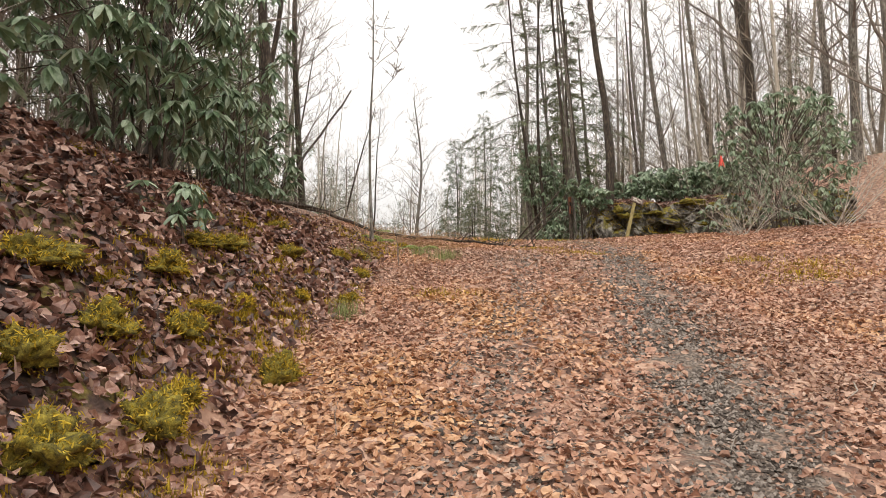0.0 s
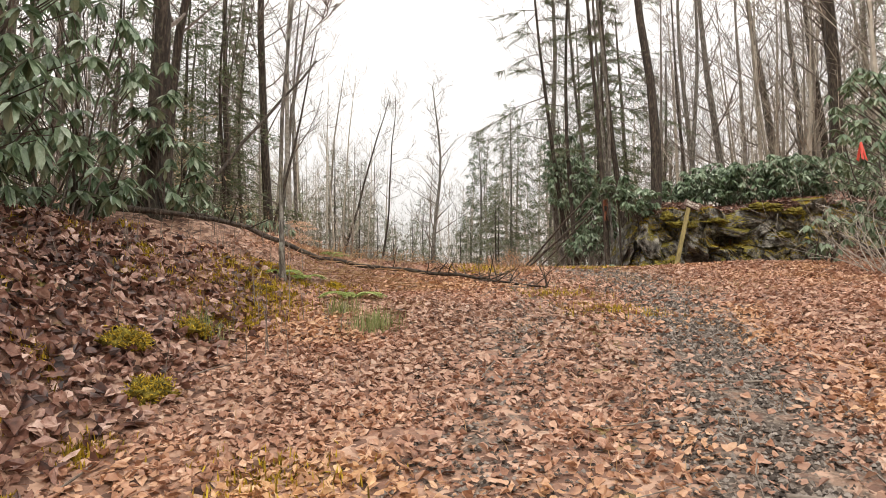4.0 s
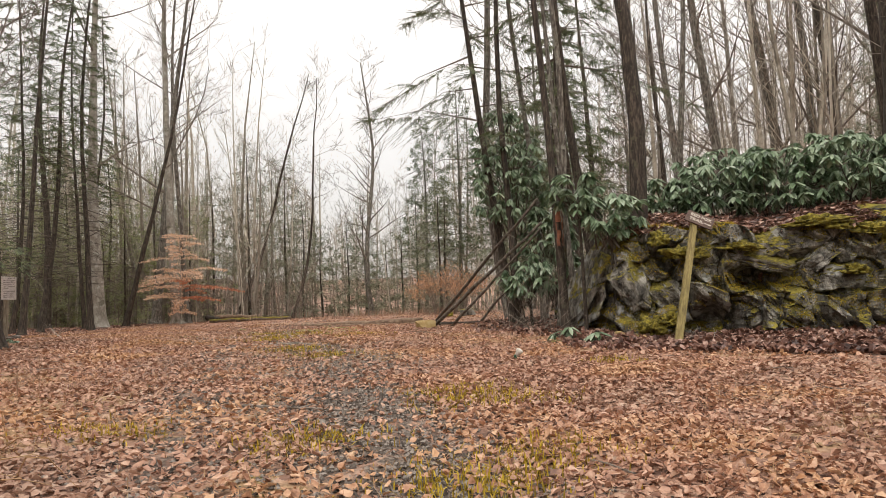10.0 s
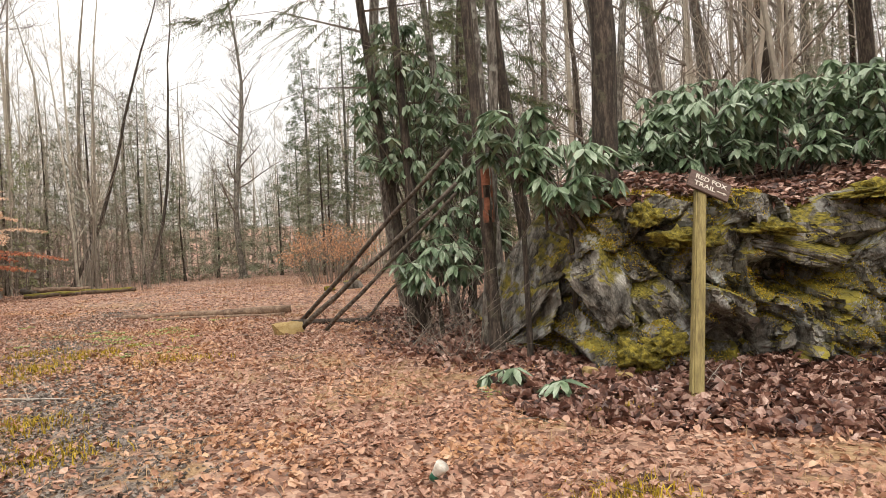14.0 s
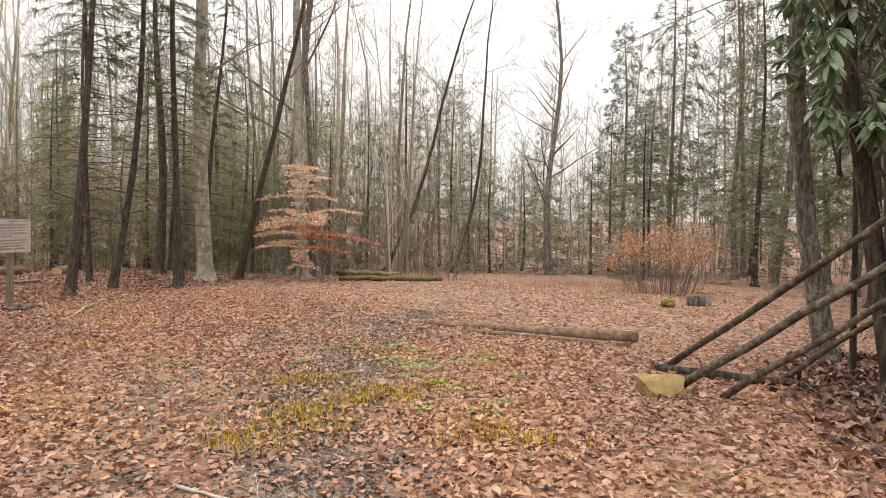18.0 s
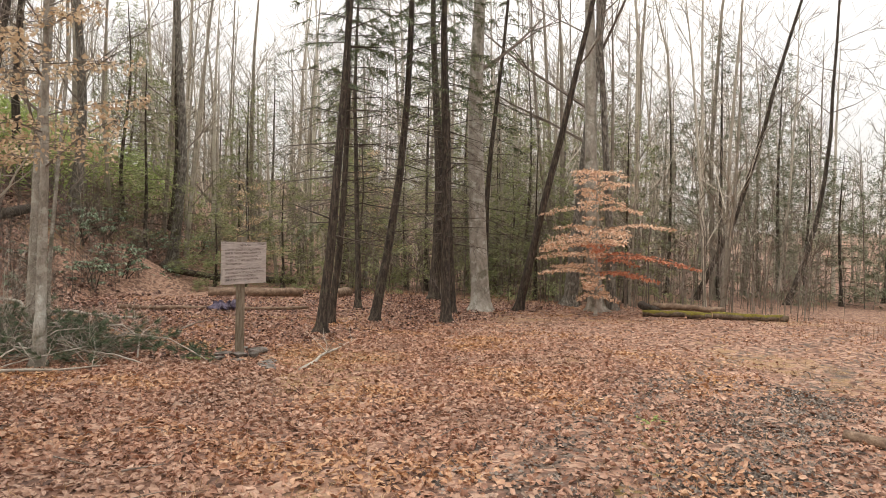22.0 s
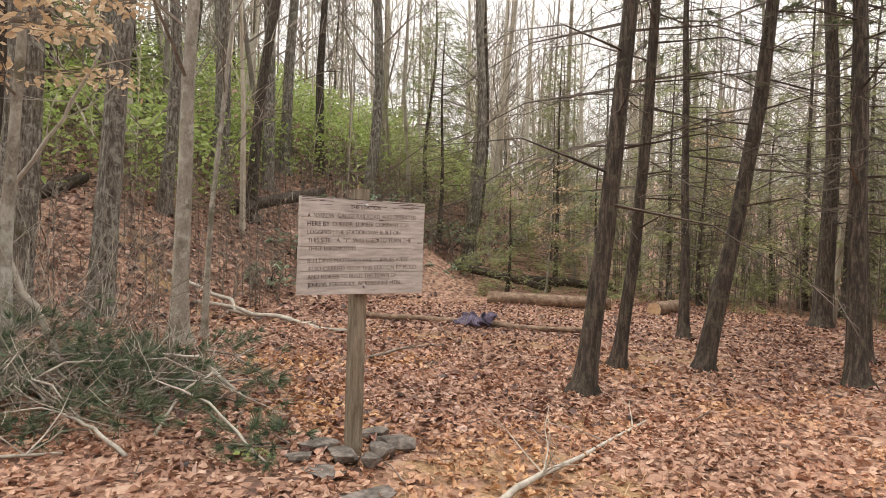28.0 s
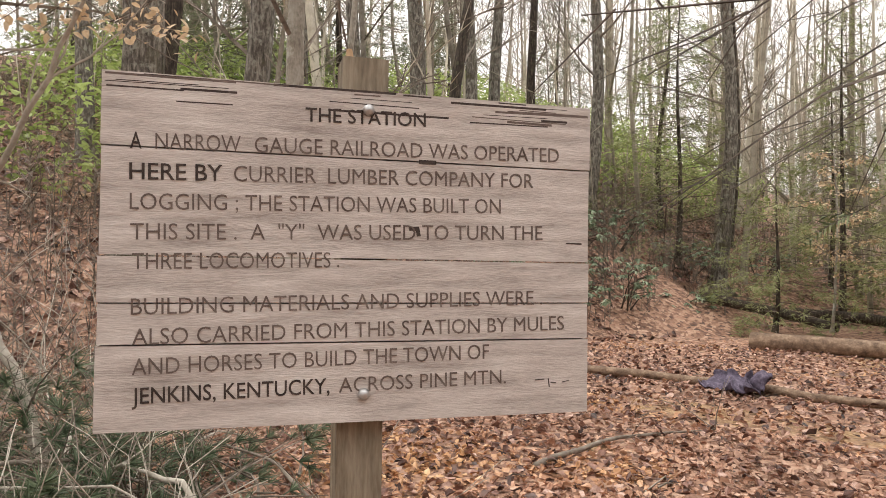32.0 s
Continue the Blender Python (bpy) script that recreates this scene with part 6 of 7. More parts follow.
for i, (x, y, x2, y2) in enumerate(((-17.8, 31.4, -14.6, 33.3), (-17.4, 31.9, -15.4, 33.0), (-18.6, 31.0, -16.6, 32.2))):
    log_thing("pole", on(x, y, 0.05), on(x2, y2, 0.05), 0.04, TWIG_PALE, "pale fallen pole on the leaves", "log", 7, "fallen poles", seed=35 + i, wob=0.1)
for i, (x, y, z, x2, y2, z2, r) in enumerate(((-22.5, 33.0, 0.6, -24.6, 36.0, 0.9, 0.18), (-24.0, 40.4, 0.5, -22.0, 42.8, 0.25, 0.14), (-25.0, 43.0, 0.6, -22.5, 46.0, 0.3, 0.16), (-19.0, 28.0, 0.3, -21.5, 29.5, 0.3, 0.15))):
    log_thing("fallen_log", (x, y, gz(x, y) + z * 0.4), (x2, y2, gz(x2, y2) + z2 * 0.4), r, BARK_DARK, "dark rotting log at the foot of the hillside", "log", 9, "hillside logs", seed=45 + i)


def fallen_branch(name, pts, r, mat, label, seed, twigs=10, tl=0.5, group=""):
    r2 = random.Random(seed)
    p0 = Vector(pts[0])
    ob = empty(name, p0.x, p0.y, p0.z, label, "branch", group)
    a, c = Acc(), Acc()
    q = []
    for s, e in zip(pts, pts[1:]):
        for k in range(4):
            q.append(Vector(s).lerp(Vector(e), k / 4) - p0 + Vector((r2.uniform(-1, 1), r2.uniform(-1, 1), r2.uniform(-0.4, 0.4))) * r * 0.7)
    q.append(Vector(pts[-1]) - p0)
    n = len(q) - 1
    a.tube([tuple(v) for v in q], [r * (1 - 0.72 * i / n) for i in range(n + 1)], 8)
    from_acc("limb", a, mat, ob, smooth=True)
    for i in range(twigs):
        j = r2.randint(n // 2, n)
        d = Vector((r2.uniform(-1, 1), r2.uniform(-1, 1), r2.uniform(0.0, 0.9)))
        bough(c, tuple(q[j]), d, tl * r2.uniform(0.5, 1.2), r * 0.25, 1, r2, 0.5, 0.0, 4, 2)
    if twigs:
        tagged(from_acc("twig_mass", c, mat, ob), kind="stuff")
    return ob


fallen_branch("fallen_branch", [on(-5.3, 15.0, 0.2), on(-3.4, 14.3, 0.15), on(-2.2, 13.9, 0.12), on(-1.57, 13.54, 0.12), on(-0.61, 13.18, 0.10), on(-0.01, 13.06, 0.09), on(0.38, 12.79, 0.06), on(0.95, 12.25, 0.04)], 0.044, BARK_DARK, "long dark fallen branch lying down the bank", 500, 34, 0.42)
fallen_branch("fallen_branch", [on(-5.6, 16.4, 0.1), on(-4.3, 16.6, 0.1), on(-3.0, 16.9, 0.08)], 0.075, BARK_DARK, "dark fallen log at the top of the bank", 501, 4, 0.4)
fallen_branch("fallen_branch", [(-5.4, 13.4, 0.6), (-4.2, 13.6, 0.5), (-3.2, 13.7, 0.3)], 0.06, BARK_DARK, "broken branch in the brush", 502, 8, 0.6)
fallen_branch("fallen_branch", [on(-7.1, 30.9, 0.03), on(-7.75, 32.1, 0.06), on(-8.7, 34.0, 0.03)], 0.03, TWIG_PALE, "pale forked branch on the leaves by the board", 503, 6, 0.6)
fallen_branch("fallen_branch", [on(0.9, 6.6, 0.02), on(1.5, 6.5, 0.03), on(2.0, 6.75, 0.02)], 0.014, TWIG, "thin stick across the wheel track", 504, 2, 0.3)
fallen_branch("fallen_branch", [on(5.7, 21.35, 0.03), on(6.2, 21.3, 0.05), on(6.75, 21.2, 0.03)], 0.025, TWIG_PALE, "pale stick at the foot of the sign", 505, 3, 0.3)
fallen_branch("fallen_branch", [on(0.4, 17.4, 0.02), on(1.0, 17.2, 0.03), on(1.6, 16.9, 0.02)], 0.014, TWIG, "thin stick on the wheel track", 506, 3, 0.3)
fallen_branch("fallen_branch", [on(-9.9, 28.0, 0.03), on(-9.4, 28.6, 0.06), on(-9.3, 29.4, 0.03)], 0.03, TWIG_PALE, "pale crooked stick on the leaves", 507, 5, 0.5)
fallen_branch("fallen_branch", [on(-6.9, 27.0, 0.03), on(-7.6, 26.7, 0.05), on(-8.2, 26.9, 0.03)], 0.02, TWIG, "dark stick on the leaves", 508, 4, 0.4)
fallen_branch("fallen_branch", [on(-12.0, 32.5, 0.03), on(-12.6, 33.4, 0.05), on(-12.9, 34.4, 0.03)], 0.025, TWIG, "dark stick on the leaves", 509, 3, 0.4)

fallen_branch("fallen_branch", [on(-0.6, 23.5, 0.02), on(-0.15, 23.3, 0.03), on(0.3, 23.15, 0.03), on(0.75, 23.05, 0.02)], 0.013, TWIG_PALE, "thin forked stick on the wheel track", 510, 5, 0.35)
fallen_branch("fallen_branch", [on(1.1, 8.1, 0.02), on(1.5, 8.05, 0.03), on(2.0, 8.15, 0.02)], 0.012, TWIG, "thin stick across the wheel track", 511, 3, 0.3)

# ---- pine brush heap by the board ----
def brush(x, y, n, rx, ry, high, seed):
    heap = empty("brush_heap", x, y, gz(x, y), "heap of cut pine boughs with dark green needles and pale twigs", "brush", "brush heaps")
    bt = Acc()
    hr = random.Random(seed)
    tips, ways = [], []
    for i in range(n):
        a = hr.uniform(0, 6.283)
        p = Vector((hr.gauss(0, rx * 0.5), hr.gauss(0, ry * 0.5), hr.uniform(0.0, high * 0.6)))
        d = Vector((math.cos(a), math.sin(a), hr.uniform(-0.1, 0.5)))
        pts = bough(bt, tuple(p), d, hr.uniform(0.6, 1.3) * min(1, rx + 0.2), hr.uniform(0.006, 0.013), 1, hr, 0.5, -0.05, 4, 3)
        for k in range(7):
            q = Vector(pts[hr.randint(1, len(pts) - 2)]).lerp(Vector(pts[-1]), hr.random())
            o = Vector((hr.gauss(0, 0.12), hr.gauss(0, 0.12), hr.gauss(0, 0.05)))
            tips.append(tuple(q + o)), ways.append(tuple(d + o * 6))
    g2 = np.random.default_rng(seed)
    tips = np.repeat(np.array(tips), 34, 0)
    tips[:, 2] = np.maximum(tips[:, 2], 0.03)
    w = np.repeat(np.array(ways), 34, 0)
    w = w / np.linalg.norm(w, axis=1, keepdims=True) + g2.normal(0, 0.5, tips.shape)
    w *= (g2.uniform(0.09, 0.17, len(w)) / np.linalg.norm(w, axis=1))[:, None]
    s = np.cross(w, g2.normal(0, 1, w.shape))
    s *= 0.0038 / (np.linalg.norm(s, axis=1, keepdims=True) + 1e-6)
    bn = Acc()
    bn.many(np.stack([tips - s, tips + s, tips + w], 1), [(0, 1, 2)])
    tagged(from_acc("twig_mass", bt, TWIG, heap), kind="stuff")
    tagged(from_acc("foliage", bn, PINE, heap), kind="stuff")


brush(-11.3, 29.2, 48, 1.2, 0.9, 0.4, 55)
brush(-12.4, 28.3, 30, 1.0, 0.9, 0.5, 56)
brush(-10.1, 29.7, 14, 0.5, 0.5, 0.25, 57)
brush(-10.9, 30.45, 26, 0.7, 0.45, 0.3, 59)
brush(-8.9, 30.7, 4, 0.12, 0.12, 0.1, 58)
for i, (x, y, h, n) in enumerate(((-12.9, 28.0, 1.7, 6), (-13.8, 28.6, 1.5, 6), (-11.2, 30.0, 0.9, 5), (-11.8, 28.6, 1.3, 6), (-12.2, 29.6, 1.3, 6), (-13.0, 29.6, 1.6, 6))):
    bare_shrub(x, y, h, n, 520 + i, TWIG_PALE if i % 2 else TWIG, "dead branches standing in the brush", 1.0, 0.011)
br2 = random.Random(540)
for i in range(40):
    x, y, a = br2.uniform(-12.8, -9.4), br2.uniform(28.0, 31.0), br2.uniform(0, 6.283)
    ln, up = br2.uniform(0.5, 1.1), br2.uniform(0.08, 0.5)
    p = [(x + math.cos(a) * ln * k, y + math.sin(a) * ln * k, gz(x, y) + 0.03 + up * (1 - k * k) + br2.uniform(-0.04, 0.04)) for k in (-1, -0.4, 0.3, 1)]
    fallen_branch("dead_branch", p, br2.uniform(0.009, 0.02), TWIG_PALE if i % 3 else TWIG, "thin pale dead branch lying over the pine brush", 541 + i, 6, 0.5, "dead branches")
fallen_branch("crooked_branch", [(-11.85, 29.4, 0.05), (-11.95, 29.15, 0.6), (-12.1, 28.85, 1.2), (-12.15, 28.75, 1.75), (-11.9, 29.3, 2.6), (-11.8, 29.6, 3.3)], 0.042, TWIG_PALE, "pale crooked dead limb standing in the brush", 530, 8, 0.7)


# ---- beeches that keep their leaves ----
def leafy_beech(x, y, h, r, seed, mat, label, bark, reach, n, per, first, leaf=0.075, flat=0.12, drop=0.0, name="beech_tree", top=1.0, spread_z=0.05):
    r2 = random.Random(seed)
    g2 = np.random.default_rng(seed)
    ob = empty(name, x, y, gz(x, y), label, "tree")
    a = Acc()
    pts, rad = trunk_mesh(a, trunk_points(h, (0.01, 0), r2, 0.02), r, r2, 10, 0.3)
    from_acc("trunk", a, bark, ob, smooth=True)
    c, g = Acc(), Acc()
    P = []
    for i in range(n):
        t = first + (top - first) * (i + 0.5) / n
        p = along(pts, rad, t)[0]
        az = i * 2.4 + r2.uniform(-0.4, 0.4)
        ln = reach * (1.15 - 0.75 * (t - first) / (1.001 - first)) * r2.uniform(0.7, 1.1)
        d = Vector((math.cos(az), math.sin(az), flat + r2.uniform(-0.1, 0.1)))
        e = p + d * ln
        c.tube([tuple(p), tuple(p.lerp(e, 0.5) + Vector((0, 0, 0.04 * ln))), tuple(e)], [0.014, 0.009, 0.004], 4, cap=False)
        for k in range(int(per * ln)):
            u = r2.uniform(0.15, 1.0)
            w = 0.34 * ln * (1.1 - u) + 0.12
            q = p.lerp(e, u)
            o = Vector((-d.y, d.x, 0)) * r2.uniform(-1, 1) * w
            if k % 6 == 0:
                c.tube([tuple(q), tuple(q + o)], [0.005, 0.002], 3, cap=False)
            P.append(tuple(q + o + Vector((0, 0, r2.gauss(0, spread_z) - drop))))
    m = len(P)
    d = g2.normal(0, 1, (m, 3))
    d[:, 2] = d[:, 2] * 0.35 - 0.5
    ln = leaf * g2.uniform(0.7, 1.2, m)
    leaves(g, P, d, g2.normal(0, 0.5, (m, 3)) + np.array((0, 0, 1.0)), ln, ln * 0.55, 0.1, 0.1)
    tagged(from_acc("crown", c, TWIG, ob), kind="stuff")
    tagged(from_acc("foliage", g, mat, ob), kind="stuff")
    return ob


def layered_beech(x, y, seed, label):
    """A young beech whose dead leaves lie in wide flat tiers."""
    r2 = random.Random(seed)
    g2 = np.random.default_rng(seed)
    ob = empty("beech_tree", x, y, gz(x, y), label, "tree")
    a = Acc()
    trunk_mesh(a, trunk_points(4.3, (0.0, 0), r2, 0.02), 0.04, r2, 10, 0.25)
    from_acc("trunk", a, BARK_BEECH, ob, smooth=True)
    c, pale, red = Acc(), Acc(), Acc()
    P, Q = [], []
    for i, (z, reach) in enumerate(((0.75, 1.3), (1.05, 2.0), (1.5, 2.6), (1.78, 1.6), (2.15, 2.5), (2.42, 1.2), (3.05, 1.7), (3.5, 1.25), (3.75, 0.8))):
        for k in range(5):
            az = 6.283 * k / 5 + r2.uniform(-0.5, 0.5) + i
            ln = reach * r2.uniform(0.45, 1.1)
            d = Vector((math.cos(az), math.sin(az), 0))
            s = Vector((0, 0, z + r2.uniform(-0.2, 0.2)))
            rise = r2.uniform(-0.1, 0.16)
            bend = [s, s + d * ln * 0.5 + Vector((0, 0, 0.06 + rise * ln * 0.5)), s + d * ln + Vector((0, 0, (rise - 0.07) * ln))]
            c.tube([tuple(v) for v in bend], [0.010, 0.006, 0.002], 4, cap=False)
            for _ in range(int(105 * ln)):
                u = r2.uniform(0.12, 1.0)
                q = s.lerp(bend[1], u * 2) if u < 0.5 else bend[1].lerp(bend[2], u * 2 - 1)
                o = Vector((-d.y, d.x, 0)) * r2.uniform(-1, 1) * (0.5 * (1.05 - u) * ln * 0.7 + 0.1)
                side = d.x > 0.35 and z < 2.0 and z > 0.9
                (Q if side else P).append(tuple(q + o + Vector((0, 0, r2.gauss(0, 0.02) - 0.03))))
    for pts, acc, mat in ((P, pale, PEACH_LEAF), (Q, red, COPPER_LEAF)):
        m = len(pts)
        d = g2.normal(0, 1, (m, 3))
        d[:, 2] = d[:, 2] * 0.3 - 0.45
        ln = 0.085 * g2.uniform(0.7, 1.25, m)
        leaves(acc, pts, d, g2.normal(0, 0.5, (m, 3)) + np.array((0, 0, 1.0)), ln, ln * 0.55, 0.1, 0.1)
        tagged(from_acc("foliage", acc, mat, ob), kind="stuff")
    tagged(from_acc("crown", c, TWIG, ob), kind="stuff")
    return ob


layered_beech(-6.95, 41.7, 600, "young beech with tiers of peach and copper dead leaves")
leafy_beech(-10.0, 28.82, 6.5, 0.075, 601, BEECH_LEAF, "slender beech with pale tan leaves high on its branches", BARK_BEECH, 1.6, 16, 110, 0.42, 0.08, 0.2)
leafy_beech(-11.7, 28.9, 6.0, 0.07, 602, BEECH_LEAF, "slender beech with pale tan leaves high on its branches", BARK_BEECH, 1.4, 13, 80, 0.45, 0.08, 0.2)
leafy_beech(-12.3, 27.0, 6.5, 0.06, 603, BEECH_LEAF, "slender beech with pale tan leaves high on its branches", BARK_BEECH, 1.6, 14, 90, 0.3, 0.08, 0.2)
leafy_beech(-22.0, 42.6, 4.5, 0.035, 604, BEECH_LEAF, "beech sapling with a few pale leaves before the bank", BARK_BEECH, 1.5, 13, 80, 0.3, 0.09, 0.1)
leafy_beech(-19.3, 47.0, 6.0, 0.05, 605, BEECH_LEAF, "beech sapling with a few pale leaves in the hemlocks", BARK_BEECH, 1.8, 14, 80, 0.3, 0.1, 0.1)
leafy_beech(-6.6, 21.8, 4.5, 0.04, 606, BEECH_LEAF, "beech sapling with pale leaves beside the clearing", BARK_BEECH, 1.3, 10, 60, 0.3, 0.08, 0.1)
bush = empty("orange_bush", 4.7, 41.0, gz(4.7, 41.0), "rounded bush with thin stems and orange-brown leaves", "bush")
ob_t, ob_l = Acc(), Acc()
P = []
br = random.Random(66)
for i in range(95):
    a, q = br.uniform(0, 6.283), br.random() ** 0.5
    b = Vector((math.cos(a) * q * 1.0, math.sin(a) * q * 0.8, -0.1))
    e = Vector((math.cos(a) * q * 1.95, math.sin(a) * q * 1.5, 2.35 * math.sqrt(1 - 0.72 * q * q) * br.uniform(0.72, 1.02)))
    m = b.lerp(e, 0.5) + Vector((br.uniform(-0.15, 0.15), br.uniform(-0.15, 0.15), 0.18))
    ob_t.tube([tuple(b), tuple(m), tuple(e)], [0.011, 0.007, 0.003], 4, cap=False)
    for k in range(9):
        t = m.lerp(e, br.random())
        ob_t.tube([tuple(t), tuple(t + Vector((br.gauss(0, 0.25), br.gauss(0, 0.25), br.uniform(-0.05, 0.35))))], [0.004, 0.002], 3, cap=False)
    for k in range(26):
        P.append(tuple(m.lerp(e, br.random() ** 0.6) + Vector((br.gauss(0, 0.15), br.gauss(0, 0.15), br.gauss(0, 0.09)))))
g2 = np.random.default_rng(66)
leaves(ob_l, P, g2.normal(0, 1, (len(P), 3)), g2.normal(0, 1, (len(P), 3)), 0.068 * g2.uniform(0.7, 1.3, len(P)), 0.04 * g2.uniform(0.7, 1.3, len(P)))
tagged(from_acc("framework", ob_t, TWIG, bush), kind="stuff")
tagged(from_acc("foliage", ob_l, ORANGE_LEAF, bush), kind="stuff")

# purple cloth over the long pole
bm = bmesh.new()
bmesh.ops.create_grid(bm, x_segments=34, y_segments=26, size=0.5)
for v in bm.verts:
    v.co.x *= 0.62
    v.co.y *= 0.45
    v.co.z = 0.11 * math.exp(-(v.co.y / 0.12) ** 2) + 0.17 * abs(noise.noise(v.co * 6)) + 0.1 * abs(noise.noise(v.co * 15)) + 0.03
    v.co.x += 0.22 * noise.noise(v.co * 4 + Vector((3, 0, 0)))
    v.co.y += 0.22 * noise.noise(v.co * 4 + Vector((0, 5, 0)))
bmesh.ops.solidify(bm, geom=bm.faces[:], thickness=0.012)
me = bpy.data.meshes.new("purple_cloth")
bm.to_mesh(me)
bm.free()
me.shade_smooth()
me.materials.append(PURPLE)
cl = new("purple_cloth", me)
cl.matrix_world = pose(-14.6, 35.7, gz(-14.6, 35.7) + 0.02, 0, 0, 45)
tagged(cl, "crumpled dark purple cloth lying over a pole", "cloth")


# a discarded cup on the leaves
cup = empty("plastic_cup", 3.38, 19.84, gz(3.38, 19.84) + 0.03, "small dirty white cup with a green base lying on the leaves", "cup", turn=20)
for name, prof, m in (("cup_wall", ((0.03, 0.045), (0.036, 0.07), (0.043, 0.1), (0.047, 0.125), (0.044, 0.124), (0.034, 0.07)), CREAM), ("cup_base", ((0.001, 0.0), (0.026, 0.002), (0.029, 0.02), (0.0305, 0.046)), GREEN_PLASTIC)):
    q = Acc()
    q.tube([(0, 0, z) for _, z in prof], [r for r, _ in prof], 16, cap=False)
    from_acc(name, q, m, cup, smooth=True).matrix_local = pose(0, 0, 0, 38, 0, 30)

# ---- leaves on the ground ----
def litter(name, x, y, g, size, lift, mat, label, flat=0.35, heap=0.03):
    n = len(x)
    z = ground(x, y)
    e = 0.1
    nrm = np.stack([-(ground(x + e, y) - z) / e, -(ground(x, y + e) - z) / e, np.ones(n)], -1) + g.normal(0, flat, (n, 3)) * np.array((1, 1, 0.1))
    a = g.uniform(0, 6.283, n)
    d = np.stack([np.cos(a), np.sin(a), g.normal(0, 0.22, n)], -1)
    nrm /= np.linalg.norm(nrm, axis=1, keepdims=True)
    d -= nrm * np.sum(d * nrm, 1, keepdims=True)
    L = size * g.uniform(0.6, 1.3, n)
    acc = Acc()
    leaves(acc, np.stack([x, y, z + lift + g.uniform(0, heap, n)], -1) - d * L[:, None] * 0.5, d, nrm, L, L * g.uniform(0.4, 0.8, n), g.uniform(-0.25, 0.5, (n, 1)), g.uniform(-0.3, 0.45, (n, 1)))
    acc.v[-1] = acc.v[-1] + g.normal(0, 0.07, acc.v[-1].shape) * np.repeat(L, 6)[:, None]
    ob = from_acc(name, acc, mat)
    return tagged(ob, label, "leaves", kind="stuff")


def lane_of(x, y):
    o = x - track_x(y)
    return np.exp(-(o / lane_width(y)) ** 2) * np.interp(y, (-5, 12, 22, 28, 40), (0.9, 0.85, 0.85, 0.72, 0.5)) + np.exp(-((o + 1.6) / 0.5) ** 2) * 0.6


def bank_of(x, y):
    return smooth(0.0, 0.7, np.interp(y, (-2, 4.7, 8, 10, 12, 16), (-3.3, -2.8, -2.1, -1.9, -1.9, -2.4)) - x) * smooth(13, 8, y)


def near_walk(x, y, wide, least):
    """One beside the line walked, falling to least."""
    best = np.full(np.shape(x), 1e9)
    for (ax, ay), (bx, by) in zip(WAY, WAY[1:]):
        dx, dy = bx - ax, by - ay
        t = np.clip(((x - ax) * dx + (y - ay) * dy) / (dx * dx + dy * dy), 0, 1)
        best = np.minimum(best, np.hypot(x - ax - t * dx, y - ay - t * dy))
    return np.clip(1.35 - best / wide, least, 1)


WAY = ((-2.2, -1), (-1, 3), (0.3, 7), (1.8, 11.5), (2.4, 15), (2.3, 18), (1.2, 21), (-0.3, 24), (-2.2, 27), (-5.8, 30.5), (-8.5, 31.5))
x, y, g = scatter(200000, -3.5, 7.5, -1.5, 19, 1, lambda x, y: (1 - lane_of(x, y)) * (1 - 0.9 * bank_of(x, y)) * near_walk(x, y, 5.5, 0.35) * (1 - 0.4 * duff(x, y)))
litter("leaf_litter", x, y, g, 0.060, 0.006, LITTER, "carpet of wet brown fallen leaves")
# bank leaves: the rhododendrons' shade is put into the leaf colour
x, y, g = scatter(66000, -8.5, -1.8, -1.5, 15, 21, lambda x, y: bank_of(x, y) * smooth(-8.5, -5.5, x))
litter("leaf_litter", x, y, g, 0.092, 0.012, LITTER_SHADED, "wet fallen leaves on the road bank, darkened for shade", 0.75, 0.06)
# below the rocks and poles the shade is in the leaf colour too
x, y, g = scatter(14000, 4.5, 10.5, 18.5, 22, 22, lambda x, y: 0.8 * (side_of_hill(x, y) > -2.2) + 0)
litter("leaf_litter", x, y, g, 0.115, 0.012, LITTER_SHADED, "wet fallen leaves heaped below the rocks, darkened for shade", 0.9, 0.06)
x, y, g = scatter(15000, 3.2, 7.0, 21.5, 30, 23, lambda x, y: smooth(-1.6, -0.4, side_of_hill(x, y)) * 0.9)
litter("leaf_litter", x, y, g, 0.105, 0.012, LITTER_SHADED, "wet fallen leaves below the leaning poles, darkened for shade", 0.9, 0.05)
x, y, g = scatter(400000, -20, 7, 18, 46, 2, lambda x, y: (1 - 0.9 * np.clip(lane_of(x, y) * (0.8 + 0.5 * lumps(x, y, 1.3, 2.0)), 0, 1)) * near_walk(x, y, 6.0, 0.12) * (1 - 0.4 * duff(x, y)))
litter("leaf_litter", x, y, g, 0.060, 0.006, LITTER, "carpet of wet brown fallen leaves")
x, y, g = scatter(16000, 5, 13, 19, 27, 3, lambda x, y: (side_of_hill(x, y) > -0.5) * 0.9)
litter("leaf_litter", x, y, g, 0.11, 0.02, LITTER_SHADED, "brown fallen leaves on top of the rocks")
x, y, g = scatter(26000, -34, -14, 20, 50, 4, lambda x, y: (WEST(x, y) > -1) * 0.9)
litter("leaf_litter", x, y, g, 0.14, 0.01, LITTER_SHADED, "brown fallen leaves on the hillside")
# darker leaves laid on top as the hemlocks' shade
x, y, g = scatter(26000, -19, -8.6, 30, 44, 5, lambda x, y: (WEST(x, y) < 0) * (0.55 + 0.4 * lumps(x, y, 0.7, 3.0)))
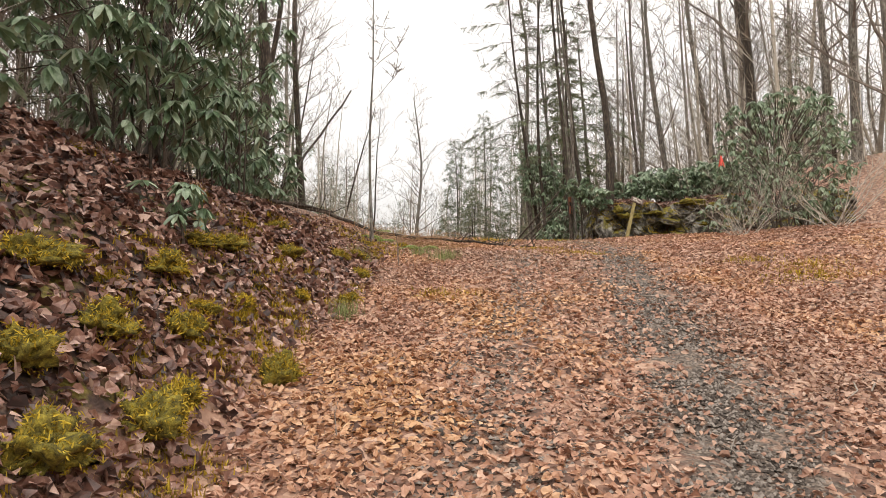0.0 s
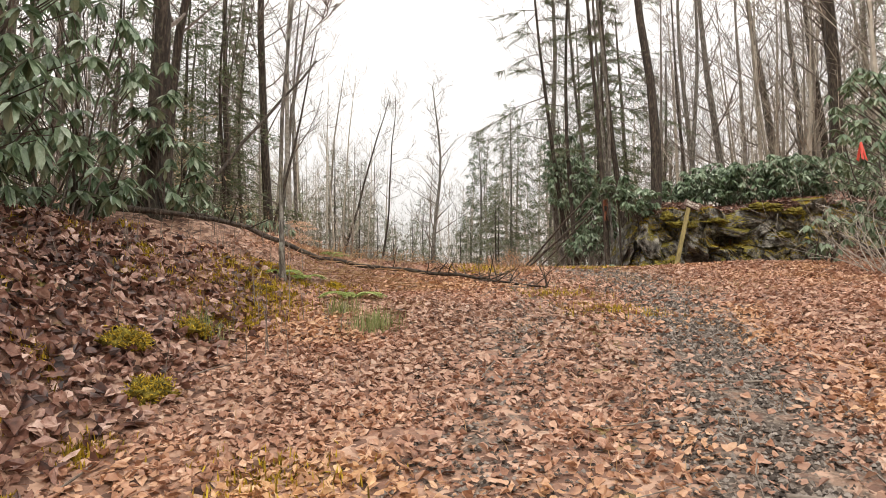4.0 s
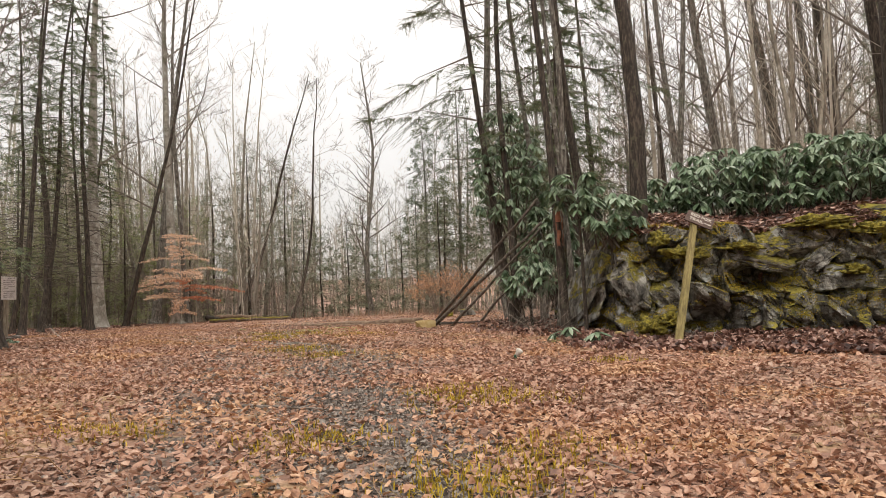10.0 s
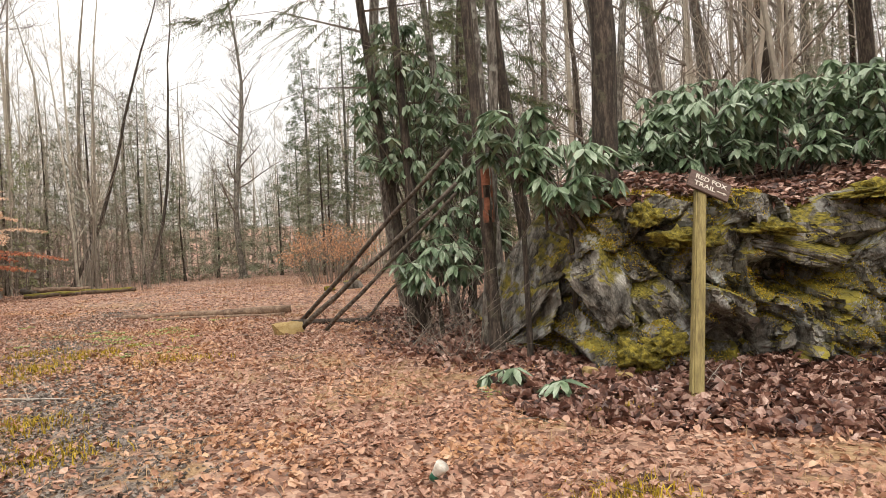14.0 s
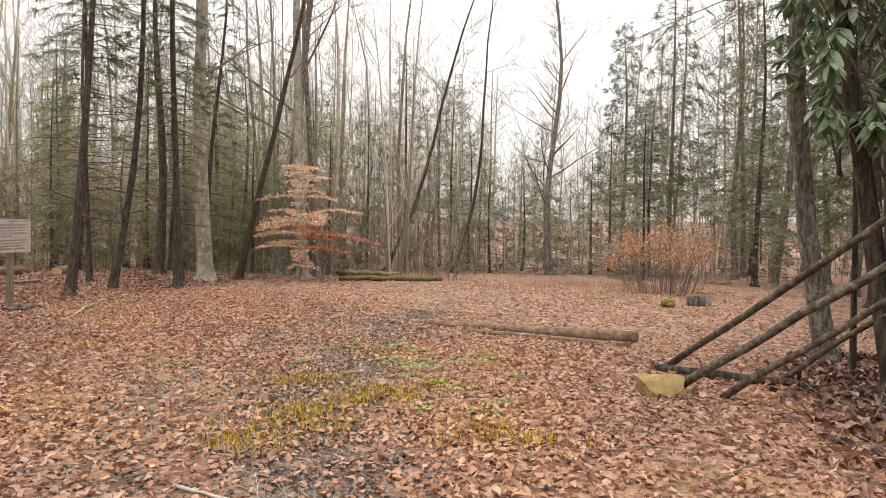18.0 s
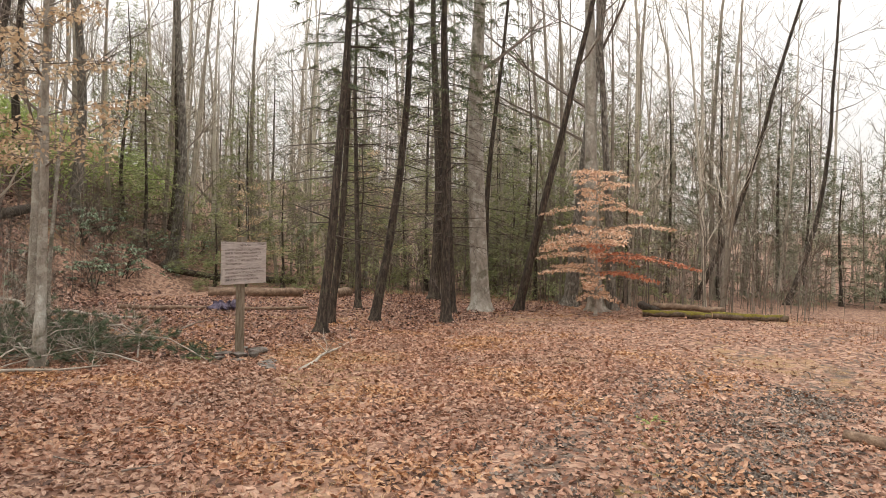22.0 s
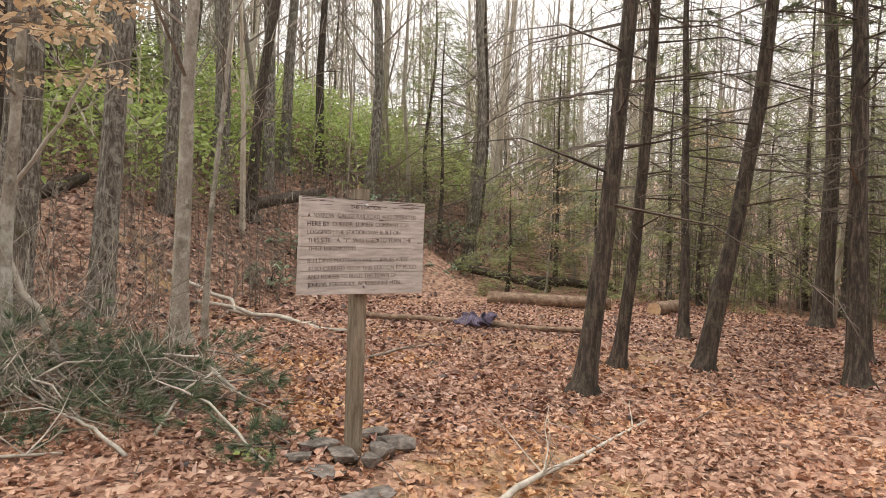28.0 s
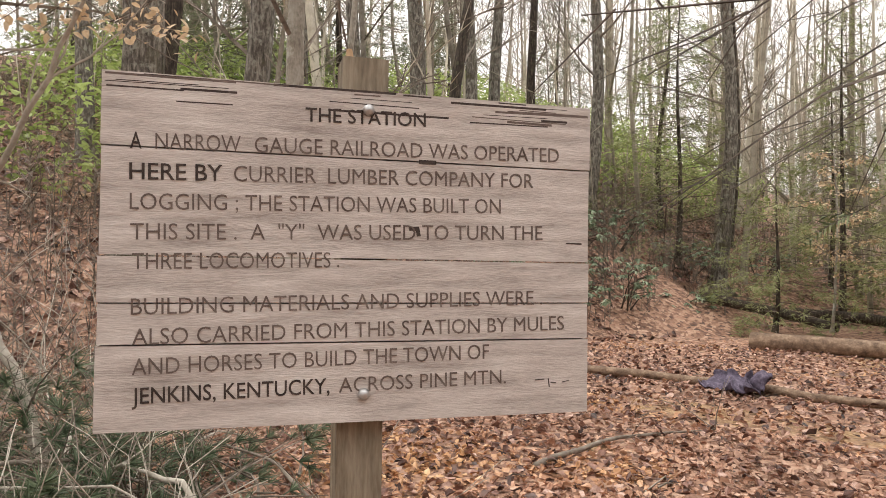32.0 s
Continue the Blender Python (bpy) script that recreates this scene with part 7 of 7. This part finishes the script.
litter("leaf_litter", x, y, g, 0.075, 0.016, LITTER_SHADED, "wet fallen leaves under the hemlocks, darkened for shade")


# gravel in the wheel tracks
def gravel_bits(n, seed):
    g = np.random.default_rng(seed)
    y = -1 + 35 * g.random(n) ** 1.25
    x = track_x(y) + g.normal(0, 0.5, n) * lane_width(y) - 1.6 * (g.random(n) < 0.22)
    s = g.uniform(0.007, 0.024, n)
    z = ground(x, y) + 0.004
    base = np.array([(1, 0, 0), (0, 1, 0), (-1, 0, 0), (0, -1, 0), (0, 0, 0.8)], float)
    p = base[None] * s[:, None, None] * g.uniform(0.6, 1.3, (n, 5, 1)) + np.stack([x, y, z], -1)[:, None, :]
    acc = Acc()
    acc.many(p, [(0, 1, 4), (1, 2, 4), (2, 3, 4), (3, 0, 4)])
    return acc


GRAVEL = material("gravel_bit", [(0.042, 0.033, 0.027), (0.12, 0.098, 0.082), (0.30, 0.26, 0.225)], 20, 0.9, 0.0, spread=(0.3, 1.0), island=0.8, gloss=0.25)
tagged(from_acc("gravel", gravel_bits(80000, 5), GRAVEL), "grey crushed stone in the wheel tracks", "gravel", kind="stuff")


# grass, straw, moss and twigs
def blades(x, y, g, h, w, mat, name, label, per=1, tilt=0.5):
    n = len(x)
    z = ground(x, y)
    a = g.uniform(0, 6.283, n)
    t = g.normal(0, tilt, n)
    L = h * g.uniform(0.5, 1.3, n)
    tip = np.stack([x + np.cos(a) * t * L, y + np.sin(a) * t * L, z + L * np.clip(1 - 0.4 * np.abs(t), 0.25, 1)], -1)
    s = np.stack([-np.sin(a), np.cos(a), 0 * a], -1) * w
    b = np.stack([x, y, z - 0.01], -1)
    mid = (b + tip) / 2 + np.array((0, 0, 1.0)) * (L * 0.15)[:, None]
    acc = Acc()
    acc.many(np.stack([b - s, b + s, mid + s * 0.7, tip, mid - s * 0.7], 1), [(0, 1, 2, 4), (4, 2, 3)])
    return tagged(from_acc(name, acc, mat), label, "grass", kind="stuff")


def tufts(spots, n, r, seed):
    g = np.random.default_rng(seed)
    xs, ys = [], []
    for sx, sy in spots:
        xs.append(sx + g.normal(0, r, n)), ys.append(sy + g.normal(0, r, n))
    return np.concatenate(xs), np.concatenate(ys), g


x, y, g = tufts(((-2.6, 5.9), (-1.49, 10.29), (-1.11, 9.59), (-2.5, 9.1), (-1.2, 9.5)), 160, 0.09, 7)
blades(x, y, g, 0.2, 0.003, GRASS, "grass_tuft", "green grass tufts at the foot of the bank")
x, y, g = scatter(110000, -9, 6, 4, 36, 8, lambda x, y: 0.06 + 0.7 * duff(x, y) * near_walk(x, y, 6.0, 0.15))
blades(x, y, g, 0.10, 0.0028, STRAW, "dry_grass", "sparse dry straw-coloured grass among the leaves", tilt=1.6)
x, y, g = scatter(12000, -4, 9, 36, 48, 9, lambda x, y: np.exp(-((x - 2.5) / 3.2) ** 2 - ((y - 43) / 2.8) ** 2) * (0.6 + 0.4 * lumps(x, y, 1.4, 6.0)))
blades(x, y, g, 0.38, 0.004, RUSSET, "tall_dry_grass", "tall dry russet grass at the end of the clearing", tilt=0.35)
sp = [(-0.35, 27.81), (-1.27, 27.35), (-2.61, 26.91), (-1.15, 28.86), (-0.61, 28.92), (-0.4, 29.0), (-0.2, 28.6), (-2.34, 31.09), (1.16, 25.93), (0.7, 26.34), (0.49, 26.69), (-0.2, 27.59), (-8.85, 30.54), (4.5, 21.7)] + [(0.3 + rnd.gauss(0, 0.8), 27.3 + rnd.gauss(0, 1.8)) for _ in range(16)]
x, y, g = tufts(sp, 26, 0.09, 10)
acc = Acc()
a = g.uniform(0, 6.283, len(x))
leaves(acc, np.stack([x, y, ground(x, y) + 0.03], -1), np.stack([np.cos(a), np.sin(a), 0.3 + 0 * a], -1), np.tile((0, 0, 1.0), (len(x), 1)), 0.05 * g.uniform(0.6, 1.3, len(x)), 0.03 * g.uniform(0.6, 1.3, len(x)))
tagged(from_acc("green_weeds", acc, SHRUB_GREEN), "low green weeds growing through the leaves", "weeds", kind="stuff")

thicket("dry_weeds", 420, -6.5, -0.8, 13, 21, lambda x, y: np.exp(-((x + 3.2) / 1.6) ** 2 - ((y - 17) / 2.6) ** 2), 0.25, 0.75, 907, "dry straw-coloured weed stalks at the edge of the clearing", RUSSET, 5, 0.0035)
thicket("dry_weeds", 160, -4.2, -1.2, 8, 14, lambda x, y: 0.7 * smooth(-1.2, -2.0, x), 0.25, 0.8, 908, "thin dead weed stalks on the road bank", TWIG, 5, 0.0035)



def fallen_stalks(spots, n, r, ln, seed, mat, label):
    """Long dead grass stems bent over and lying in swathes."""
    r2 = random.Random(seed)
    acc = Acc()
    for sx, sy, way in spots:
        for _ in range(n):
            x, y = sx + r2.gauss(0, r), sy + r2.gauss(0, r)
            a, L = way + r2.gauss(0, 0.5), ln * r2.uniform(0.5, 1.3)
            up = r2.uniform(0.03, 0.3)
            pts = []
            for t in (0, 0.3, 0.65, 1.0):
                px, py = x + math.cos(a + 0.4 * t) * L * t, y + math.sin(a + 0.4 * t) * L * t
                pts.append((px, py, float(ground(px, py)) + 0.01 + up * 4 * t * (1 - t) + 0.02 * t))
            acc.tube(pts, [0.006, 0.0055, 0.004, 0.0015], 3, cap=False)
    return tagged(from_acc("dry_grass", acc, mat), label, "grass", kind="stuff")


fallen_stalks(((-2.19, 13.85, -1.2), (-1.8, 13.1, -1.0), (-1.6, 12.7, -0.8), (-1.25, 12.35, -0.9), (-2.4, 13.2, -0.9), (-2.0, 12.5, -0.7)), 12, 0.22, 0.9, 77, STRAW, "long straw-coloured dead grass fallen down the bank")
fallen_stalks(((-2.5, 14.6, 0.3), (-1.6, 14.4, 0.6), (-0.9, 13.9, 1.0), (-2.0, 15.6, 0.2), (-1.0, 15.4, -0.4)), 14, 0.3, 0.45, 78, STRAW, "dead grass lying among leaves at the top of the bank")

# laurel undergrowth on the western hill
x, y, g = scatter(46000, -42, -20, 22, 48, 12, lambda x, y: (WEST(x, y) > 4.5) * (lumps(x, y, 0.5, 1.0) > -0.35) * 0.9)
acc = Acc()
a = g.uniform(0, 6.283, len(x))
leaves(acc, np.stack([x, y, ground(x, y) + g.uniform(0.2, 2.2, len(x))], -1), np.stack([np.cos(a), np.sin(a), g.normal(0, 0.5, len(x))], -1), g.normal(0, 0.6, (len(x), 3)) + np.array((0, 0, 1.0)), 0.21 * g.uniform(0.6, 1.3, len(x)), 0.10 * g.uniform(0.6, 1.3, len(x)))
tagged(from_acc("laurel_undergrowth", acc, SHRUB_GREEN), "light green evergreen undergrowth covering the hillside", "undergrowth", kind="stuff")

# moss on the bank, the rocks and the ground: short dense tufts
mg = np.random.default_rng(44)
xs, ys = [], []
for i in range(70):
    yy = -0.5 + 13 * rnd.random()
    xx = np.interp(yy, (-2, 4.7, 8, 12), (-3.5, -3.0, -2.6, -2.3)) - abs(rnd.gauss(0, 1.0)) + 0.25
    n = rnd.randint(150, 560)
    r = 0.0048 * math.sqrt(n)
    xs.append(xx + mg.normal(0, r, n)), ys.append(yy + mg.normal(0, r * 1.3, n))
for xx, yy, n in ((-2.45, 10.87, 500), (-2.16, 10.56, 350), (-1.76, 11.84, 400), (-2.74, 10.92, 350), (1.1, 16.04, 450), (0.33, 14.24, 500), (2.68, 15.43, 500), (2.42, 17.26, 500), (2.5, 17.78, 500), (0.03, 25.89, 400), (-0.48, 25.32, 400), (3.5, 7.2, 700), (3.9, 7.9, 500), (3.4, 8.6, 400), (5.3, 20.9, 300), (7.9, 20.2, 300), (-1.5, 6.9, 250), (0.2, 13.9, 400), (2.2, 14.9, 500), (4.4, 19.2, 300), (0.9, 11.6, 500), (1.2, 10.4, 500), (-0.5, 16.6, 300), (0.3, 22.2, 400), (0.8, 21.3, 400), (3.0, 17.2, 300), (-0.6, 24.4, 300), (0.0, 25.93, 350), (-0.9, 26.4, 350), (-0.3, 25.0, 350), (1.35, 24.9, 400), (0.45, 26.6, 300)):
    r = 0.009 * math.sqrt(n)
    xs.append(xx + mg.normal(0, r * 1.4, n)), ys.append(yy + mg.normal(0, r, n))
blades(np.concatenate(xs), np.concatenate(ys), mg, 0.075, 0.006, MOSS_TUFT, "moss_tufts", "yellow-green moss patches among the leaves", tilt=1.0)
def moss_clump(x, y, w, h, seed):
    w, h = w * 0.62, h * 0.7
    me = cushion_mesh((w, w * 1.3, h * 1.4), seed, 4)
    me.materials.append(MOSS)
    ob = new("moss_clump", me)
    ob.matrix_world = pose(x, y, gz(x, y) + h * 0.05, 0, 0, seed * 47)
    tagged(ob, "rounded cushion of yellow-green moss on the leafy bank", "moss", "moss clumps")
    co = np.array([tuple(v.co) for v in me.vertices])
    nr = np.array([tuple(v.normal) for v in me.vertices])
    f = Acc()
    fuzz_on(f, co, nr, -0.35, mg)
    if f.n:
        tagged(from_acc("fuzz", f, MOSS_TUFT, ob), kind="stuff")


CLUMPS = ((-3.87, 3.98, 0.42, 0.2), (-3.9, 2.89, 0.5, 0.26), (-3.62, 3.94, 0.3, 0.14), (-3.62, 3.5, 0.34, 0.2), (-3.42, 4.6, 0.26, 0.12), (-3.07, 5.79, 0.24, 0.12), (-2.57, 6.47, 0.3, 0.16), (-2.97, 3.85, 0.34, 0.38), (-3.75, 5.38, 0.5, 0.2), (-3.95, 5.1, 0.4, 0.16), (-3.37, 6.65, 0.5, 0.16), (-2.48, 7.85, 0.36, 0.2), (-3.45, 2.85, 0.36, 0.2), (-3.5, 2.45, 0.46, 0.26), (-3.64, 7.53, 0.5, 0.18), (-4.4, 2.9, 0.6, 0.24), (-3.73, 1.75, 0.55, 0.3), (-4.0, 2.1, 0.4, 0.24), (-2.47, 10.96, 0.3, 0.1), (-2.71, 11.3, 0.26, 0.1), (-1.76, 11.9, 0.3, 0.1), (-2.6, 9.0, 0.4, 0.16), (-2.8, 8.3, 0.34, 0.16))
for i, (x, y, w, h) in enumerate(CLUMPS):
    moss_clump(x, y, w, h, 800 + i)
# twigs on the ground
tw = Acc()
tr = random.Random(77)
for i in range(420):
    if i % 2:
        xx, yy = tr.uniform(-6, 6), tr.uniform(0, 24)
    else:
        xx, yy = tr.uniform(-16, 4), tr.uniform(24, 42)
    if side_of_hill(xx, yy) > 0:
        continue
    a, ln = tr.uniform(0, 6.283), tr.uniform(0.15, 0.6)
    p, q = (xx, yy), (xx + math.cos(a) * ln, yy + math.sin(a) * ln)
    m = ((p[0] + q[0]) / 2 + tr.uniform(-0.04, 0.04), (p[1] + q[1]) / 2 + tr.uniform(-0.04, 0.04))
    r = tr.uniform(0.003, 0.008)
    tw.tube([(p[0], p[1], gz(*p) + 0.025), (m[0], m[1], gz(*m) + 0.04), (q[0], q[1], gz(*q) + 0.025)], [r, r * 0.8, r * 0.4], 4)
tagged(from_acc("fallen_twigs", tw, TWIG), "small dead twigs strewn over the leaves", "twigs", kind="stuff")


# ferns on the bank
def fern(x, y, seed, size=0.42):
    r2 = random.Random(seed)
    ob = empty("fern", x, y, gz(x, y), "low green fern growing through the leaves on the bank", "fern", "ferns")
    for k in range(7):
        a = k * 0.9 + r2.uniform(-0.3, 0.3)
        ln = size * r2.uniform(0.7, 1.15)
        t = np.linspace(0.08, 1, 16)
        mid = np.stack([np.cos(a) * ln * t, np.sin(a) * ln * t, 0.02 + ln * (0.75 * t - 0.72 * t * t)], -1)
        side = np.array((-math.sin(a), math.cos(a), 0.0))
        lead = np.array((math.cos(a), math.sin(a), 0.0))
        f = Acc()
        for s in (-1, 1):
            leaves(f, mid, side * s + lead * 0.35 + np.zeros((16, 3)), np.tile((0, 0, 1.0), (16, 1)), ln * 0.26 * np.sin(0.25 + 2.6 * t), np.full(16, ln * 0.065))
        f.tube([tuple(p) for p in mid[::3]], [0.003] * len(mid[::3]), 3, cap=False)
        from_acc("frond", f, SHRUB_GREEN, ob)
    return ob


for i, (x, y) in enumerate(((-2.42, 11.9), (-2.2, 12.05), (-1.46, 11.09), (-2.1, 14.9))):
    fern(x, y, 700 + i, 0.36)
